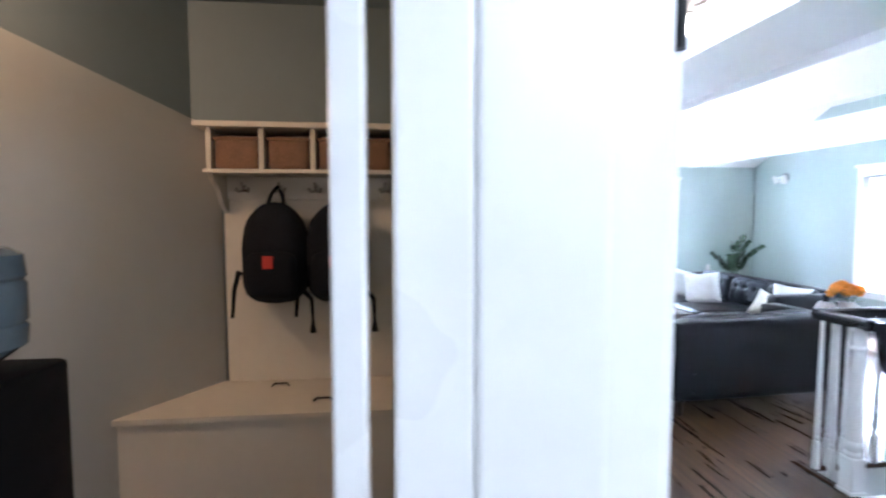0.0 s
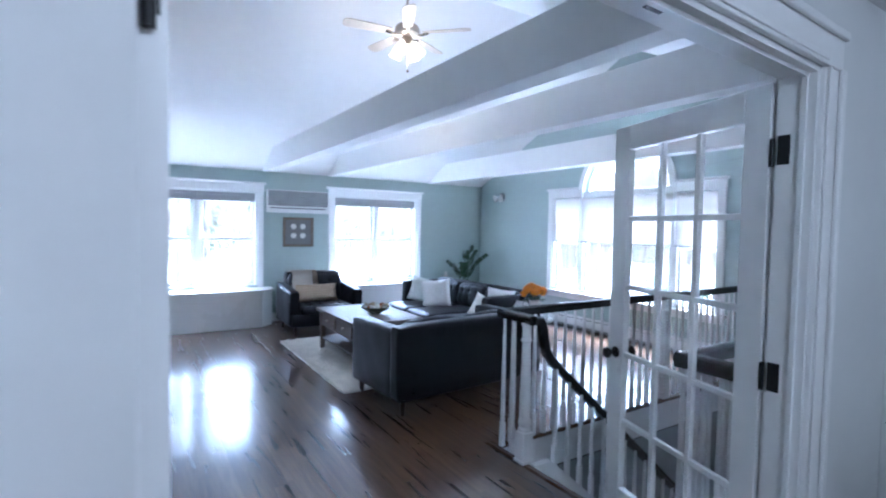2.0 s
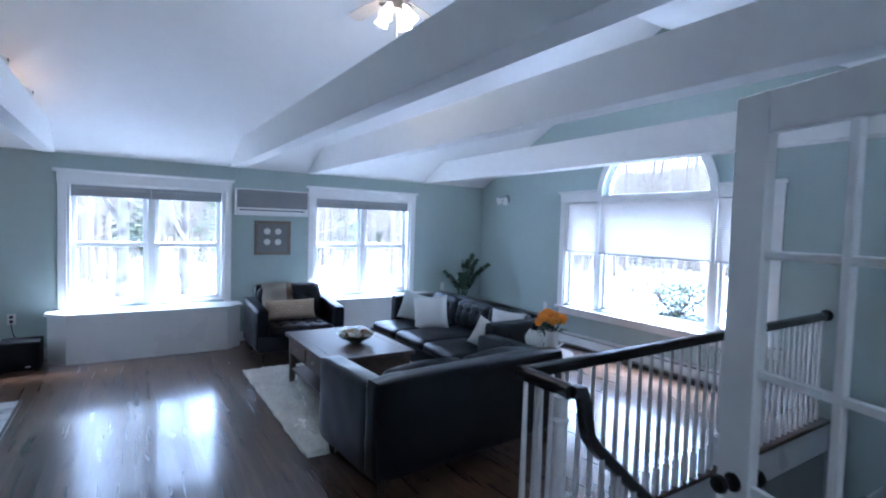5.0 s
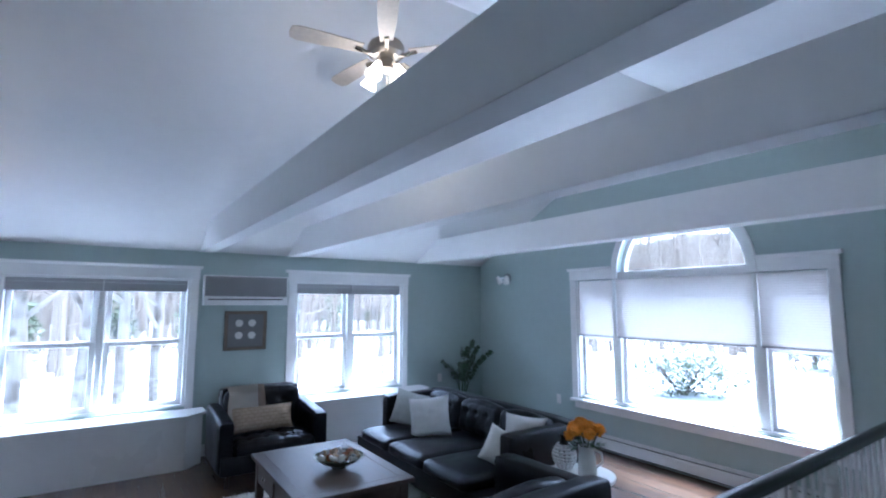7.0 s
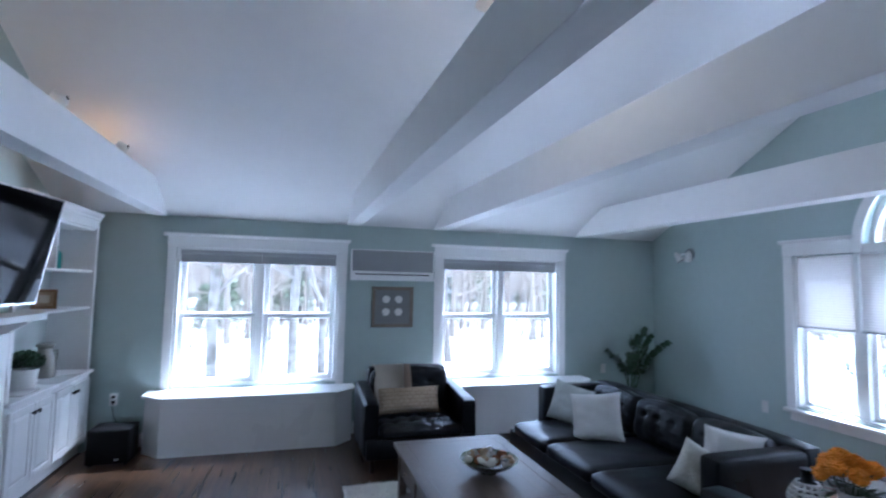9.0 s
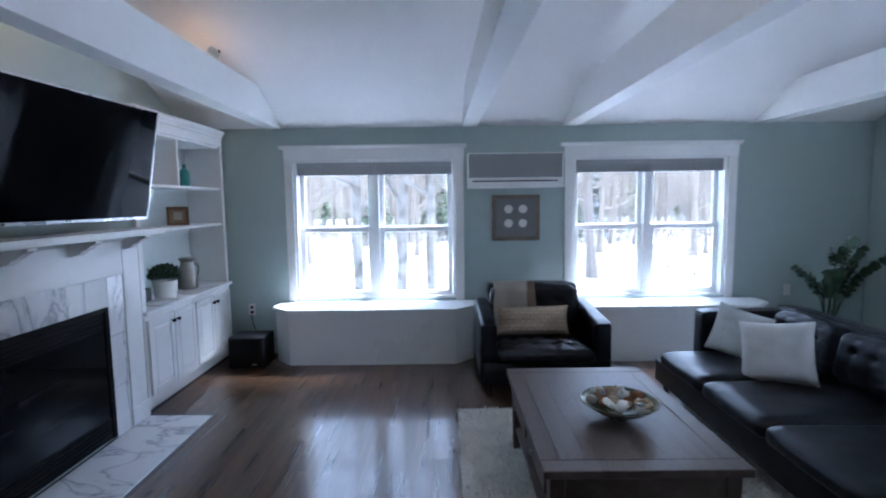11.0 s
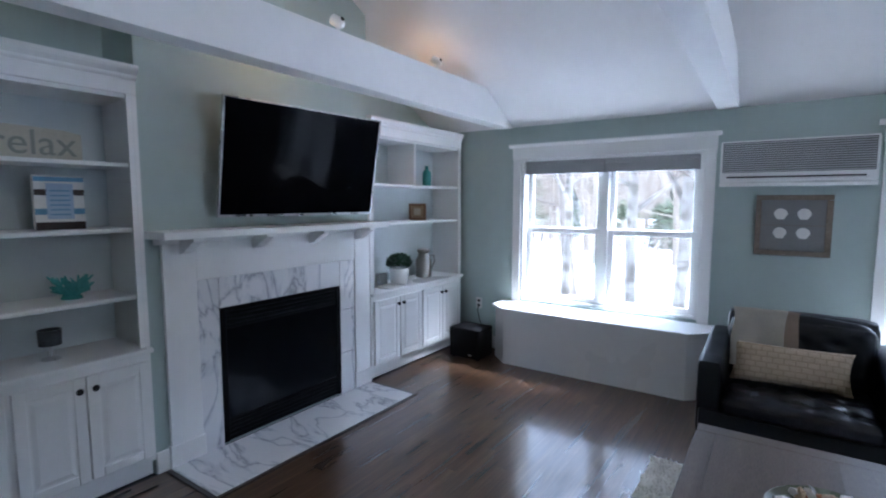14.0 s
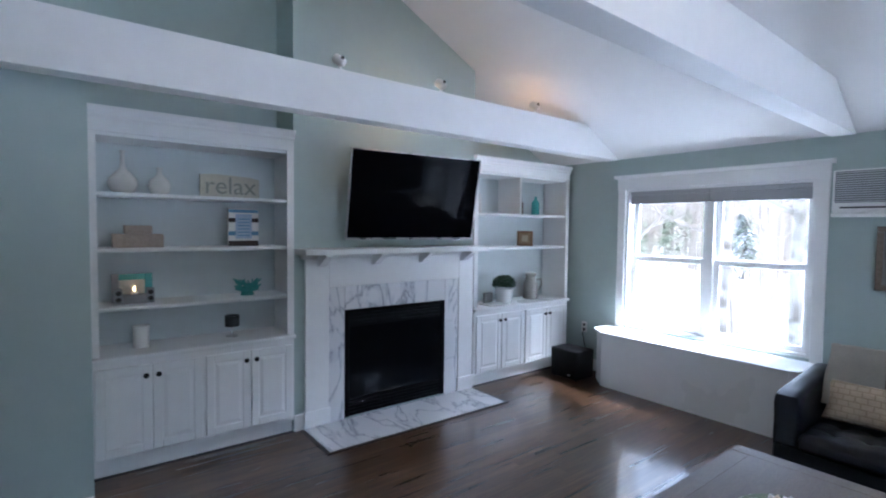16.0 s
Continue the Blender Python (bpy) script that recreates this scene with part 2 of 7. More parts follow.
CREAMTHROW = material("cream_throw", (0.62, 0.57, 0.49), 0.95, vary=0.1, scale=30, bump=0.5, bump_scale=260)
TANPILLOW = material("tan_knit", (0.52, 0.41, 0.29), 0.95, vary=0.12, scale=30, bump=0.5, bump_scale=200)
WHITEPILLOW = material("white_pillow", (0.74, 0.73, 0.72), 0.95, vary=0.06, scale=26, bump=0.4, bump_scale=240)
CERAMIC = material("white_ceramic", (0.74, 0.73, 0.70), 0.2, vary=0.04, scale=10)
ORANGE = material("orange_petal", (0.90, 0.33, 0.015), 0.6, vary=0.25, scale=40)
AQUA = material("aqua_glass", (0.10, 0.36, 0.34), 0.15, vary=0.1, scale=10)
BROWN = material("brown_wicker", (0.20, 0.10, 0.05), 0.7, vary=0.3, scale=40, bump=0.6, bump_scale=120)
BACKPACK = material("black_nylon", (0.007, 0.008, 0.011), 0.8, vary=0.3, scale=20, bump=0.3, bump_scale=120, spec=0.15)
RED = material("red_patch", (0.45, 0.03, 0.02), 0.6)
GREYWOOD = material("barn_wood", (0.19, 0.155, 0.12), 0.8, vary=0.3, scale=14, bump=0.4, bump_scale=60)
CANVAS = material("grey_canvas", (0.20, 0.20, 0.195), 0.8, vary=0.08, scale=20, bump=0.2, bump_scale=300)
SHELLW = material("white_shell", (0.72, 0.70, 0.66), 0.5, vary=0.1, scale=40)
BOARD = material("sign_board", (0.56, 0.53, 0.44), 0.7, vary=0.1, scale=14)
LETTER = material("grey_letter_paint", (0.31, 0.32, 0.28), 0.7)
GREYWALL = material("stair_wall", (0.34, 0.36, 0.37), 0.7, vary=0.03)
STAIRDARK = material("dark_stair_tread", (0.035, 0.022, 0.016), 0.3, vary=0.3, scale=10, stretch=(1, 8, 1))
SHELFBACK = material("pale_shelf_back", (0.64, 0.69, 0.69), 0.5, vary=0.03, scale=3, bump=0.04, bump_scale=200)
GALVANIZED = material("galvanized_metal", (0.36, 0.34, 0.31), 0.35, metal=1, vary=0.2, scale=25)
DARK = material("dark_slot", (0.015, 0.015, 0.016), 0.8)


def woven(mat, across, high):
    """Adds a basket weave, by the thing's own x and z, to a cloth."""
    n, l = mat.node_tree.nodes, mat.node_tree.links
    b = n["Principled BSDF"]
    tc, sep, com, brick = n.new("ShaderNodeTexCoord"), n.new("ShaderNodeSeparateXYZ"), n.new("ShaderNodeCombineXYZ"), n.new("ShaderNodeTexBrick")
    l.new(tc.outputs["Object"], sep.inputs[0]), l.new(sep.outputs[0], com.inputs[0]), l.new(sep.outputs[2], com.inputs[1])
    l.new(com.outputs[0], brick.inputs["Vector"])
    brick.inputs["Scale"].default_value, brick.inputs["Brick Width"].default_value, brick.inputs["Row Height"].default_value = 1.0, across, high
    brick.inputs["Mortar Size"].default_value, brick.inputs["Mortar Smooth"].default_value = high * 0.14, 0.8
    brick.inputs["Color1"].default_value, brick.inputs["Color2"].default_value, brick.inputs["Mortar"].default_value = (1, 1, 1, 1), (0.92, 0.92, 0.92, 1), (0.72, 0.70, 0.67, 1)
    old = b.inputs["Base Color"].links[0].from_socket
    mul = n.new("ShaderNodeVectorMath")
    mul.operation = "MULTIPLY"
    l.new(old, mul.inputs[0]), l.new(brick.outputs[0], mul.inputs[1]), l.new(mul.outputs[0], b.inputs["Base Color"])
    bp = n.new("ShaderNodeBump")
    bp.invert = True
    bp.inputs["Strength"].default_value, bp.inputs["Distance"].default_value = 0.6, 0.008
    l.new(brick.outputs["Fac"], bp.inputs["Height"]), l.new(b.inputs["Normal"].links[0].from_socket, bp.inputs["Normal"])
    l.new(bp.outputs[0], b.inputs["Normal"])


woven(TANPILLOW, 0.06, 0.035)


# ---- mesh tools ----
def box(bm, x0, y0, z0, x1, y1, z1, bevel=0.0, seg=2):
    made = bmesh.ops.create_cube(bm, size=1)["verts"]
    for v in made:
        v.co = Vector(((x0 + x1) / 2 + v.co.x * (x1 - x0), (y0 + y1) / 2 + v.co.y * (y1 - y0), (z0 + z1) / 2 + v.co.z * (z1 - z0)))
    if bevel:
        edges = list({e for v in made for e in v.link_edges})
        bmesh.ops.bevel(bm, geom=edges, offset=bevel, segments=seg, affect="EDGES", profile=0.5)
    return bm


def one(x0, y0, z0, x1, y1, z1, bevel=0.0, seg=2):
    return box(bmesh.new(), x0, y0, z0, x1, y1, z1, bevel, seg)


def lathe(bm, profile, x=0, y=0, z=0, steps=20):
    """Turns (radius, height) pairs about a vertical axis."""
    rings = []
    for r, h in profile:
        rings.append([bm.verts.new((x + r * math.cos(2 * math.pi * k / steps), y + r * math.sin(2 * math.pi * k / steps), z + h)) for k in range(steps)])
    for a, b in zip(rings, rings[1:]):
        for k in range(steps):
            bm.faces.new((a[k], a[(k + 1) % steps], b[(k + 1) % steps], b[k]))
    bm.faces.new(rings[0][::-1]), bm.faces.new(rings[-1])
    return bm


def tube(bm, points, radii, steps=8):
    """A tube along points; one radius or one for each point."""
    pts = [Vector(p) for p in points]
    radii = radii if isinstance(radii, (list, tuple)) else [radii] * len(pts)
    rings = []
    side = None
    for i, p in enumerate(pts):
        d = (pts[min(i + 1, len(pts) - 1)] - pts[max(i - 1, 0)]).normalized()
        if side is None:
            side = d.orthogonal().normalized()
        side = (side - d * side.dot(d)).normalized()
        up = d.cross(side)
        rings.append([bm.verts.new(p + radii[i] * (math.cos(2 * math.pi * k / steps) * side + math.sin(2 * math.pi * k / steps) * up)) for k in range(steps)])
    for a, b in zip(rings, rings[1:]):
        for k in range(steps):
            bm.faces.new((a[k], a[(k + 1) % steps], b[(k + 1) % steps], b[k]))
    bm.faces.new(rings[0][::-1]), bm.faces.new(rings[-1])
    return bm


def prism(bm, outline, z0, z1):
    """An upright prism over an outline in x, y (counter-clockwise)."""
    lo, hi = [bm.verts.new((x, y, z0)) for x, y in outline], [bm.verts.new((x, y, z1)) for x, y in outline]
    n = len(outline)
    for k in range(n):
        bm.faces.new((lo[k], lo[(k + 1) % n], hi[(k + 1) % n], hi[k]))
    bm.faces.new(lo[::-1]), bm.faces.new(hi)
    return bm


def extrude(bm, outline, axis, a0, a1):
    """A prism along x or y over an outline in the other two axes (u, z)."""
    def at(u, z, a):
        return (a, u, z) if axis == "x" else (u, a, z)
    lo, hi = [bm.verts.new(at(u, z, a0)) for u, z in outline], [bm.verts.new(at(u, z, a1)) for u, z in outline]
    n = len(outline)
    for k in range(n):
        bm.faces.new((lo[k], lo[(k + 1) % n], hi[(k + 1) % n], hi[k]))
    bm.faces.new(lo[::-1]), bm.faces.new(hi)
    bmesh.ops.recalc_face_normals(bm, faces=bm.faces)
    return bm


def pillow(bm, w, h, t, n=14, wrinkle=0.0, seed=0):
    """A stuffed pillow standing in the x, z plane, thickness along y, its middle at the origin."""
    rows = {}
    for side in (1, -1):
        for i in range(n + 1):
            for j in range(n + 1):
                u, v = 2 * i / n - 1, 2 * j / n - 1
                edge = i in (0, n) or j in (0, n)
                if edge and side == -1:
                    rows[side, i, j] = rows[1, i, j]
                    continue
                pinch = 1 - 0.07 * (1 - v * v) * abs(u) ** 3
                pinch2 = 1 - 0.07 * (1 - u * u) * abs(v) ** 3
                d = t / 2 * ((1 - u ** 4) * (1 - v ** 4)) ** 0.55
                d += wrinkle * noise.noise(Vector((u * 3 + seed, v * 3, side * 5.0))) * (1 - max(abs(u), abs(v)) ** 4)
                rows[side, i, j] = bm.verts.new((u * w / 2 * pinch, side * d, v * h / 2 * pinch2))
        for i in range(n):
            for j in range(n):
                f = [rows[side, i, j], rows[side, i + 1, j], rows[side, i + 1, j + 1], rows[side, i, j + 1]]
                bm.faces.new(f if side == -1 else f[::-1])
    return bm


def pad(bm, x0, y0, z0, x1, y1, z1, r=0.04, puff=0.02, n=10, seed=0):
    """A stuffed seat or back cushion: a rounded block with a bulging, slightly creased skin."""
    cx, cy, cz = (x0 + x1) / 2, (y0 + y1) / 2, (z0 + z1) / 2
    hx, hy, hz = (x1 - x0) / 2, (y1 - y0) / 2, (z1 - z0) / 2
    made = bmesh.ops.create_cube(bm, size=2)["verts"]
    edges = list({e for v in made for e in v.link_edges})
    bmesh.ops.subdivide_edges(bm, edges=edges, cuts=n, use_grid_fill=True)
    for v in bm.verts:
        u = v.co.copy()
        p = Vector((u.x * hx, u.y * hy, u.z * hz))
        core = Vector((max(-hx + r, min(hx - r, p.x)), max(-hy + r, min(hy - r, p.y)), max(-hz + r, min(hz - r, p.z))))
        d = p - core
        if d.length > 1e-9:
            p = core + d.normalized() * r
        bulge = puff * (1 - u.x ** 2) * (1 - u.y ** 2) if abs(u.z) > 0.99 else puff * (1 - u.y ** 2) * (1 - u.z ** 2) * 0.6 if abs(u.x) > 0.99 else puff * (1 - u.x ** 2) * (1 - u.z ** 2) * 0.6
        axis = max(range(3), key=lambda k: abs(u[k]))
        p[axis] += math.copysign(bulge + 0.006 * noise.noise(p * 6 + Vector((seed, 0, 0))) + 0.003 * noise.noise(p * 19 + Vector((0, seed, 0))), u[axis])
        v.co = p + Vector((cx, cy, cz))
    return bm


def leaf_blade(bm, base, tip, w, sag=0.0, facing=None):
    base, tip = Vector(base), Vector(tip)
    d = tip - base
    if facing:
        side = d.cross(Vector(facing)).normalized()
    else:
        side = d.cross(Vector((0, 0, 1))).normalized() if d.cross(Vector((0, 0, 1))).length > 1e-4 else Vector((1, 0, 0))
    rows = []
    for k in range(6):
        f = k / 5
        c = base + d * f + Vector((0, 0, -sag * f * f))
        ww = w * math.sin(math.pi * (0.08 + 0.9 * f)) ** 0.8
        rows.append((bm.verts.new(c - side * ww + Vector((0, 0, 0.15 * ww))), bm.verts.new(c), bm.verts.new(c + side * ww + Vector((0, 0, 0.15 * ww)))))
    for a, b in zip(rows, rows[1:]):
        bm.faces.new((a[0], a[1], b[1], b[0])), bm.faces.new((a[1], a[2], b[2], b[1]))


def turned(bm, m):
    bmesh.ops.transform(bm, matrix=m, verts=bm.verts)
    return bm


def mesh_of(name, bm, mat, smooth=False):
    me = bpy.data.meshes.new(name)
    bm.to_mesh(me)
    bm.free()
    me.materials.append(mat)
    if smooth:
        me.shade_smooth()
        me.set_sharp_from_angle(angle=radians(38))
    return me


def part(name, bm, mat, parent, label="", smooth=True):
    ob = new(name, mesh_of(name, bm, mat, smooth))
    ob.parent = parent
    return tagged(ob, label) if label else ob


def thing(name, label, category, x=0, y=0, z=0, rz=0, group=""):
    ob = new(name)
    ob.empty_display_size = 0.1
    ob.matrix_basis = pose(x, y, z, 0, 0, rz)
    return tagged(ob, label, category, group)


def setting(name, bm, mat, label="", category="", smooth=False):
    ob = new(name, mesh_of(name, bm, mat, smooth))
    return tagged(ob, label, category or name.rstrip("_0123456789"), kind="structure")


def solid(name, label, category, bm, mat, m=None, smooth=True, group=""):
    """A thing of a single mesh."""
    ob = new(name, mesh_of(name, bm, mat, smooth))
    ob.matrix_basis = m or Matrix()
    return tagged(ob, label, category, group)


# ---- structure ----
YB, XR = 7.97, 6.42          # window wall and gable wall, inner faces
YW0, YW1 = 0.70, 0.80        # wall with the French doors
EAVE, RIDGE_Y, SLOPE = 2.325, 4.58, 0.505
RIDGE_Z = EAVE + (YB - RIDGE_Y) * SLOPE
W1, W2 = (0.535, 2.19), (3.39, 4.965)   # window openings in the window wall
WZ0, WZ1 = 0.57, 2.00

bm = bmesh.new()
for x0, x1, z0, z1 in ((-0.75, W1[0], -0.3, 2.6), (W1[1], W2[0], -0.3, 2.6), (W2[1], XR + 0.2, -0.3, 2.6)):
    box(bm, x0, YB, z0, x1, YB + 0.18, z1)
for a, b in (W1, W2):
    box(bm, a, YB, -0.3, b, YB + 0.18, WZ0), box(bm, a, YB, WZ1, b, YB + 0.18, 2.6)
setting("wall_north", bm, TEAL, "pale teal painted wall with two double windows", "wall")

# gable wall with the arched window: three lights under a half round
AY0, AY1, AZ0, AZ1 = 3.262, 5.974, 0.56, 2.02
AC_Y, AC_Z, AR = 4.615, 2.07, 0.725
bm = bmesh.new()
box(bm, XR, 0.62, -3.2, XR + 0.18, AY0, AZ1), box(bm, XR, AY1, -3.2, XR + 0.18, YB + 0.18, AZ1), box(bm, XR, AY0, -3.2, XR + 0.18, AY1, AZ0)
arc = [(AC_Y + AR * math.cos(a), AC_Z + AR * math.sin(a)) for a in [math.pi * k / 24 for k in range(25)]]
near_side = [(0.62, AZ1), (AC_Y - AR, AZ1)] + arc[12:][::-1] + [(AC_Y, 4.4), (0.62, 4.4)]
far_side = [(AC_Y + AR, AZ1), (YB + 0.18, AZ1), (YB + 0.18, 4.4), (AC_Y, 4.4)] + arc[:13][::-1]
extrude(bm, near_side, "x", XR, XR + 0.18), extrude(bm, far_side, "x", XR, XR + 0.18)
setting("wall_east", bm, TEAL, "pale teal gable wall with an arched window", "wall")

# fireplace wall: chimney breast between two niches, and the thicker wall beside the mudroom
BX, NX = -0.17, -0.53
N1, N2 = (3.38, 4.65), (6.45, YB)
bm = bmesh.new()
box(bm, NX - 0.15, 3.2, -0.3, NX, YB + 0.18, 4.3)
box(bm, NX, N1[1], 0, BX, N2[0], 4.3)
setting("wall_west", bm, TEAL, "pale teal fireplace wall with two recesses", "wall")
bm = bmesh.new()
box(bm, 0.236, YW1, -0.3, 0.30, N1[0], 4.3), box(bm, NX, 3.26, -0.3, 0.2355, N1[0], 4.3)
setting("wall_west_2", bm, TEAL, "pale teal wall beside the mudroom", "wall")

# wall with the French doors and the mudroom opening
DX0, DX1, DZ = 0.585, 2.385, 2.03


def skew(bm):
    """The wall runs slightly off square towards the stairs."""
    for v in bm.verts:
        v.co.y += 0.0445 * max(0.0, min(v.co.x, DX1) - DX0)
    return bm


bm = bmesh.new()
for x0, x1, z0 in ((-2.4, -0.75, -0.3), (-0.75, 0.235, 2.10), (0.235, DX0, -0.3), (DX0, DX1, DZ), (DX1, XR + 0.2, -3.2)):
    box(bm, x0, YW0, z0, x1, YW1, 4.3)
setting("wall_south", skew(bm), HALL, "off-white wall with the double doorway", "wall")

bm = bmesh.new()
prof = [(YB + 0.18, EAVE - 0.09), (RIDGE_Y, RIDGE_Z), (2 * RIDGE_Y - YB, EAVE), (YW0, EAVE), (YW0, EAVE + 0.15), (2 * RIDGE_Y - YB - 0.05, EAVE + 0.15), (RIDGE_Y, RIDGE_Z + 0.15), (YB + 0.18, EAVE + 0.06)]
extrude(bm, prof, "x", NX - 0.15, XR + 0.2)
setting("ceiling", bm, CEIL, "white painted cathedral ceiling", "ceiling")

for a0, a1, w in ((0.30, 0.285, 0.145), (2.382, 2.265, 0.148), (3.41, 3.285, 0.15), (5.295, 5.19, 0.18)):
    ya, yb = 2 * RIDGE_Y - YB - 0.3, YB - 0.003
    bm = prism(bmesh.new(), [(a0, ya), (a0 + w, ya), (a1 + w, yb), (a1, yb)], 2.318, 2.622)
    bmesh.ops.bevel(bm, geom=bm.edges[:], offset=0.0015, segments=1, affect="EDGES")
    solid("ceiling_beam", "white painted boxed ceiling beam", "beam", bm, BEAM, smooth=False, group="ceiling beams")

# hall behind the camera
bm = bmesh.new()
box(bm, -2.5, -2.0, -0.3, 3.2, -1.85, 2.6), box(bm, -2.5, -2.0, -0.3, -2.4, 3.4, 2.9), box(bm, 3.1, -2.0, -0.3, 3.25, YW0 + 0.079, 2.6)
setting("wall_hall", bm, HALL, "off-white hall walls", "wall")
setting("ceiling_hall", skew(one(-2.5, -2.0, 2.5, 3.25, YW0, 2.62)), CEIL, "white hall ceiling", "ceiling")
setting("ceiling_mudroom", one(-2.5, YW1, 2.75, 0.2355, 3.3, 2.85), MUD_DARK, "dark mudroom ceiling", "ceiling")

# floor: boards on a subfloor, with the stair opening left out
SX0, SY0, SY1 = 2.72, 1.40, 2.74
bm = bmesh.new()
box(bm, -2.5, -2.0, -0.3, SX0, YB + 0.1, -0.02), box(bm, SX0, SY1, -0.3, XR + 0.1, YB + 0.1, -0.02), box(bm, SX0, -2.0, -0.3, 3.25, YW1, -0.02)
setting("floor", bm, DARK, "dark stained hardwood strip floor", "floor")


# ---- windows ----
def sash(parent, x0, x1, z0, z1, y, rail=0.05):
    """One sash in the window wall's plane."""
    bm = bmesh.new()
    box(bm, x0, y, z0, x0 + rail, y + 0.03, z1, 0.003, 1), box(bm, x1 - rail, y, z0, x1, y + 0.03, z1, 0.003, 1)
    box(bm, x0 + rail, y, z0, x1 - rail, y + 0.03, z0 + rail, 0.003, 1), box(bm, x0 + rail, y, z1 - rail, x1 - rail, y + 0.03, z1, 0.003, 1)
    s = part("sash", bm, WHITE, parent, smooth=False)
    p = part("pane", one(x0 + rail - 0.004, y + 0.012, z0 + rail - 0.004, x1 - rail + 0.004, y + 0.017, z1 - rail + 0.004), GLASS, parent, smooth=False)
    p.visible_shadow = False


def double_window(name, x0, x1):
    w = thing(name, "white double-hung twin window with a raised grey shade", "window")
    w["kind"] = "structure"
    y = YB
    bm = bmesh.new()
    for a, b in ((x0 - 0.085, x0), (x1, x1 + 0.085)):
        box(bm, a, y - 0.022, WZ0 - 0.03, b, y - 0.001, WZ1, 0.003, 1)
    box(bm, x0 - 0.09, y - 0.028, WZ1, x1 + 0.09, y - 0.001, WZ1 + 0.115, 0.003, 1)
    part("casing", bm, WHITE, w, smooth=False)
    part("crown", extrude(bmesh.new(), [(y - 0.001, WZ1 + 0.115), (y - 0.032, WZ1 + 0.115), (y - 0.052, WZ1 + 0.14), (y - 0.052, WZ1 + 0.15), (y - 0.001, WZ1 + 0.15)], "x", x0 - 0.125, x1 + 0.115), WHITE, w, smooth=False)
    mid = (x0 + x1) / 2
    bm = bmesh.new()
    box(bm, x0 + 0.001, y, WZ0 + 0.001, x0 + 0.03, y + 0.17, WZ1 - 0.001), box(bm, x1 - 0.03, y, WZ0 + 0.001, x1 - 0.001, y + 0.17, WZ1 - 0.001)
    box(bm, x0 + 0.03, y, WZ1 - 0.02, x1 - 0.03, y + 0.17, WZ1 - 0.001), box(bm, x0 + 0.03, y + 0.03, WZ0 + 0.001, x1 - 0.03, y + 0.17, WZ0 + 0.018)
    box(bm, mid - 0.032, y + 0.06, WZ0 + 0.018, mid + 0.032, y + 0.165, WZ1 - 0.02)
    part("window_frame", bm, WHITE, w, smooth=False)
    for a, b in ((x0 + 0.032, mid - 0.034), (mid + 0.034, x1 - 0.032)):
        sash(w, a, b, WZ0 + 0.02, 1.318, y + 0.085)
        sash(w, a, b, 1.272, WZ1 - 0.022, y + 0.122)
    for a, b in ((x0 + 0.034, mid - 0.003), (mid + 0.003, x1 - 0.034)):
        bm = bmesh.new()
        for k in range(5):
            box(bm, a, y + 0.028 + 0.004 * (k % 2), WZ1 - 0.06 - 0.017 * k - 0.02, b, y + 0.064 - 0.004 * (k % 2), WZ1 - 0.06 - 0.017 * k - 0.003, 0.003, 1)
        box(bm, a, y + 0.024, WZ1 - 0.06, b, y + 0.066, WZ1 - 0.022, 0.003, 1)
        part("shade", bm, SHADE_G, w, "raised grey cellular shade", smooth=False)
    return w


double_window("window_1", *W1)
double_window("window_2", *W2)


def sash_e(parent, y0, y1, z0, z1, x, rail=0.04):
    bm = bmesh.new()
    box(bm, x, y0, z0, x + 0.03, y0 + rail, z1, 0.003, 1), box(bm, x, y1 - rail, z0, x + 0.03, y1, z1, 0.003, 1)
    box(bm, x, y0 + rail, z0, x + 0.03, y1 - rail, z0 + rail, 0.003, 1), box(bm, x, y0 + rail, z1 - rail, x + 0.03, y1 - rail, z1, 0.003, 1)
    part("sash", bm, WHITE, parent, smooth=False)
    p = part("pane", one(x + 0.012, y0 + rail - 0.004, z0 + rail - 0.004, x + 0.017, y1 - rail + 0.004, z1 - rail + 0.004), GLASS, parent, smooth=False)
    p.visible_shadow = False


w = thing("window_3", "large white window with an arched top and half-drawn white cellular shades", "window")
w["kind"] = "structure"
bm = bmesh.new()
for a, b in ((AY0 - 0.083, AY0), (AY1, AY1 + 0.095)):
    box(bm, XR - 0.022, a, AZ0 - 0.02, XR - 0.001, b, AZ1, 0.003, 1)
for a, b in ((AY0 - 0.085, AC_Y - AR - 0.085), (AC_Y + AR + 0.085, AY1 + 0.097)):
    box(bm, XR - 0.028, a, AZ1, XR - 0.001, b, AZ1 + 0.12, 0.003, 1)
part("casing", bm, WHITE, w, smooth=False)
bm = bmesh.new()
for a, b in ((AY0 - 0.11, AC_Y - AR - 0.07), (AC_Y + AR + 0.07, AY1 + 0.12)):
    extrude(bm, [(XR - 0.001, AZ1 + 0.12), (XR - 0.032, AZ1 + 0.12), (XR - 0.052, AZ1 + 0.145), (XR - 0.052, AZ1 + 0.155), (XR - 0.001, AZ1 + 0.155)], "y", a, b)
part("crown", bm, WHITE, w, smooth=False)


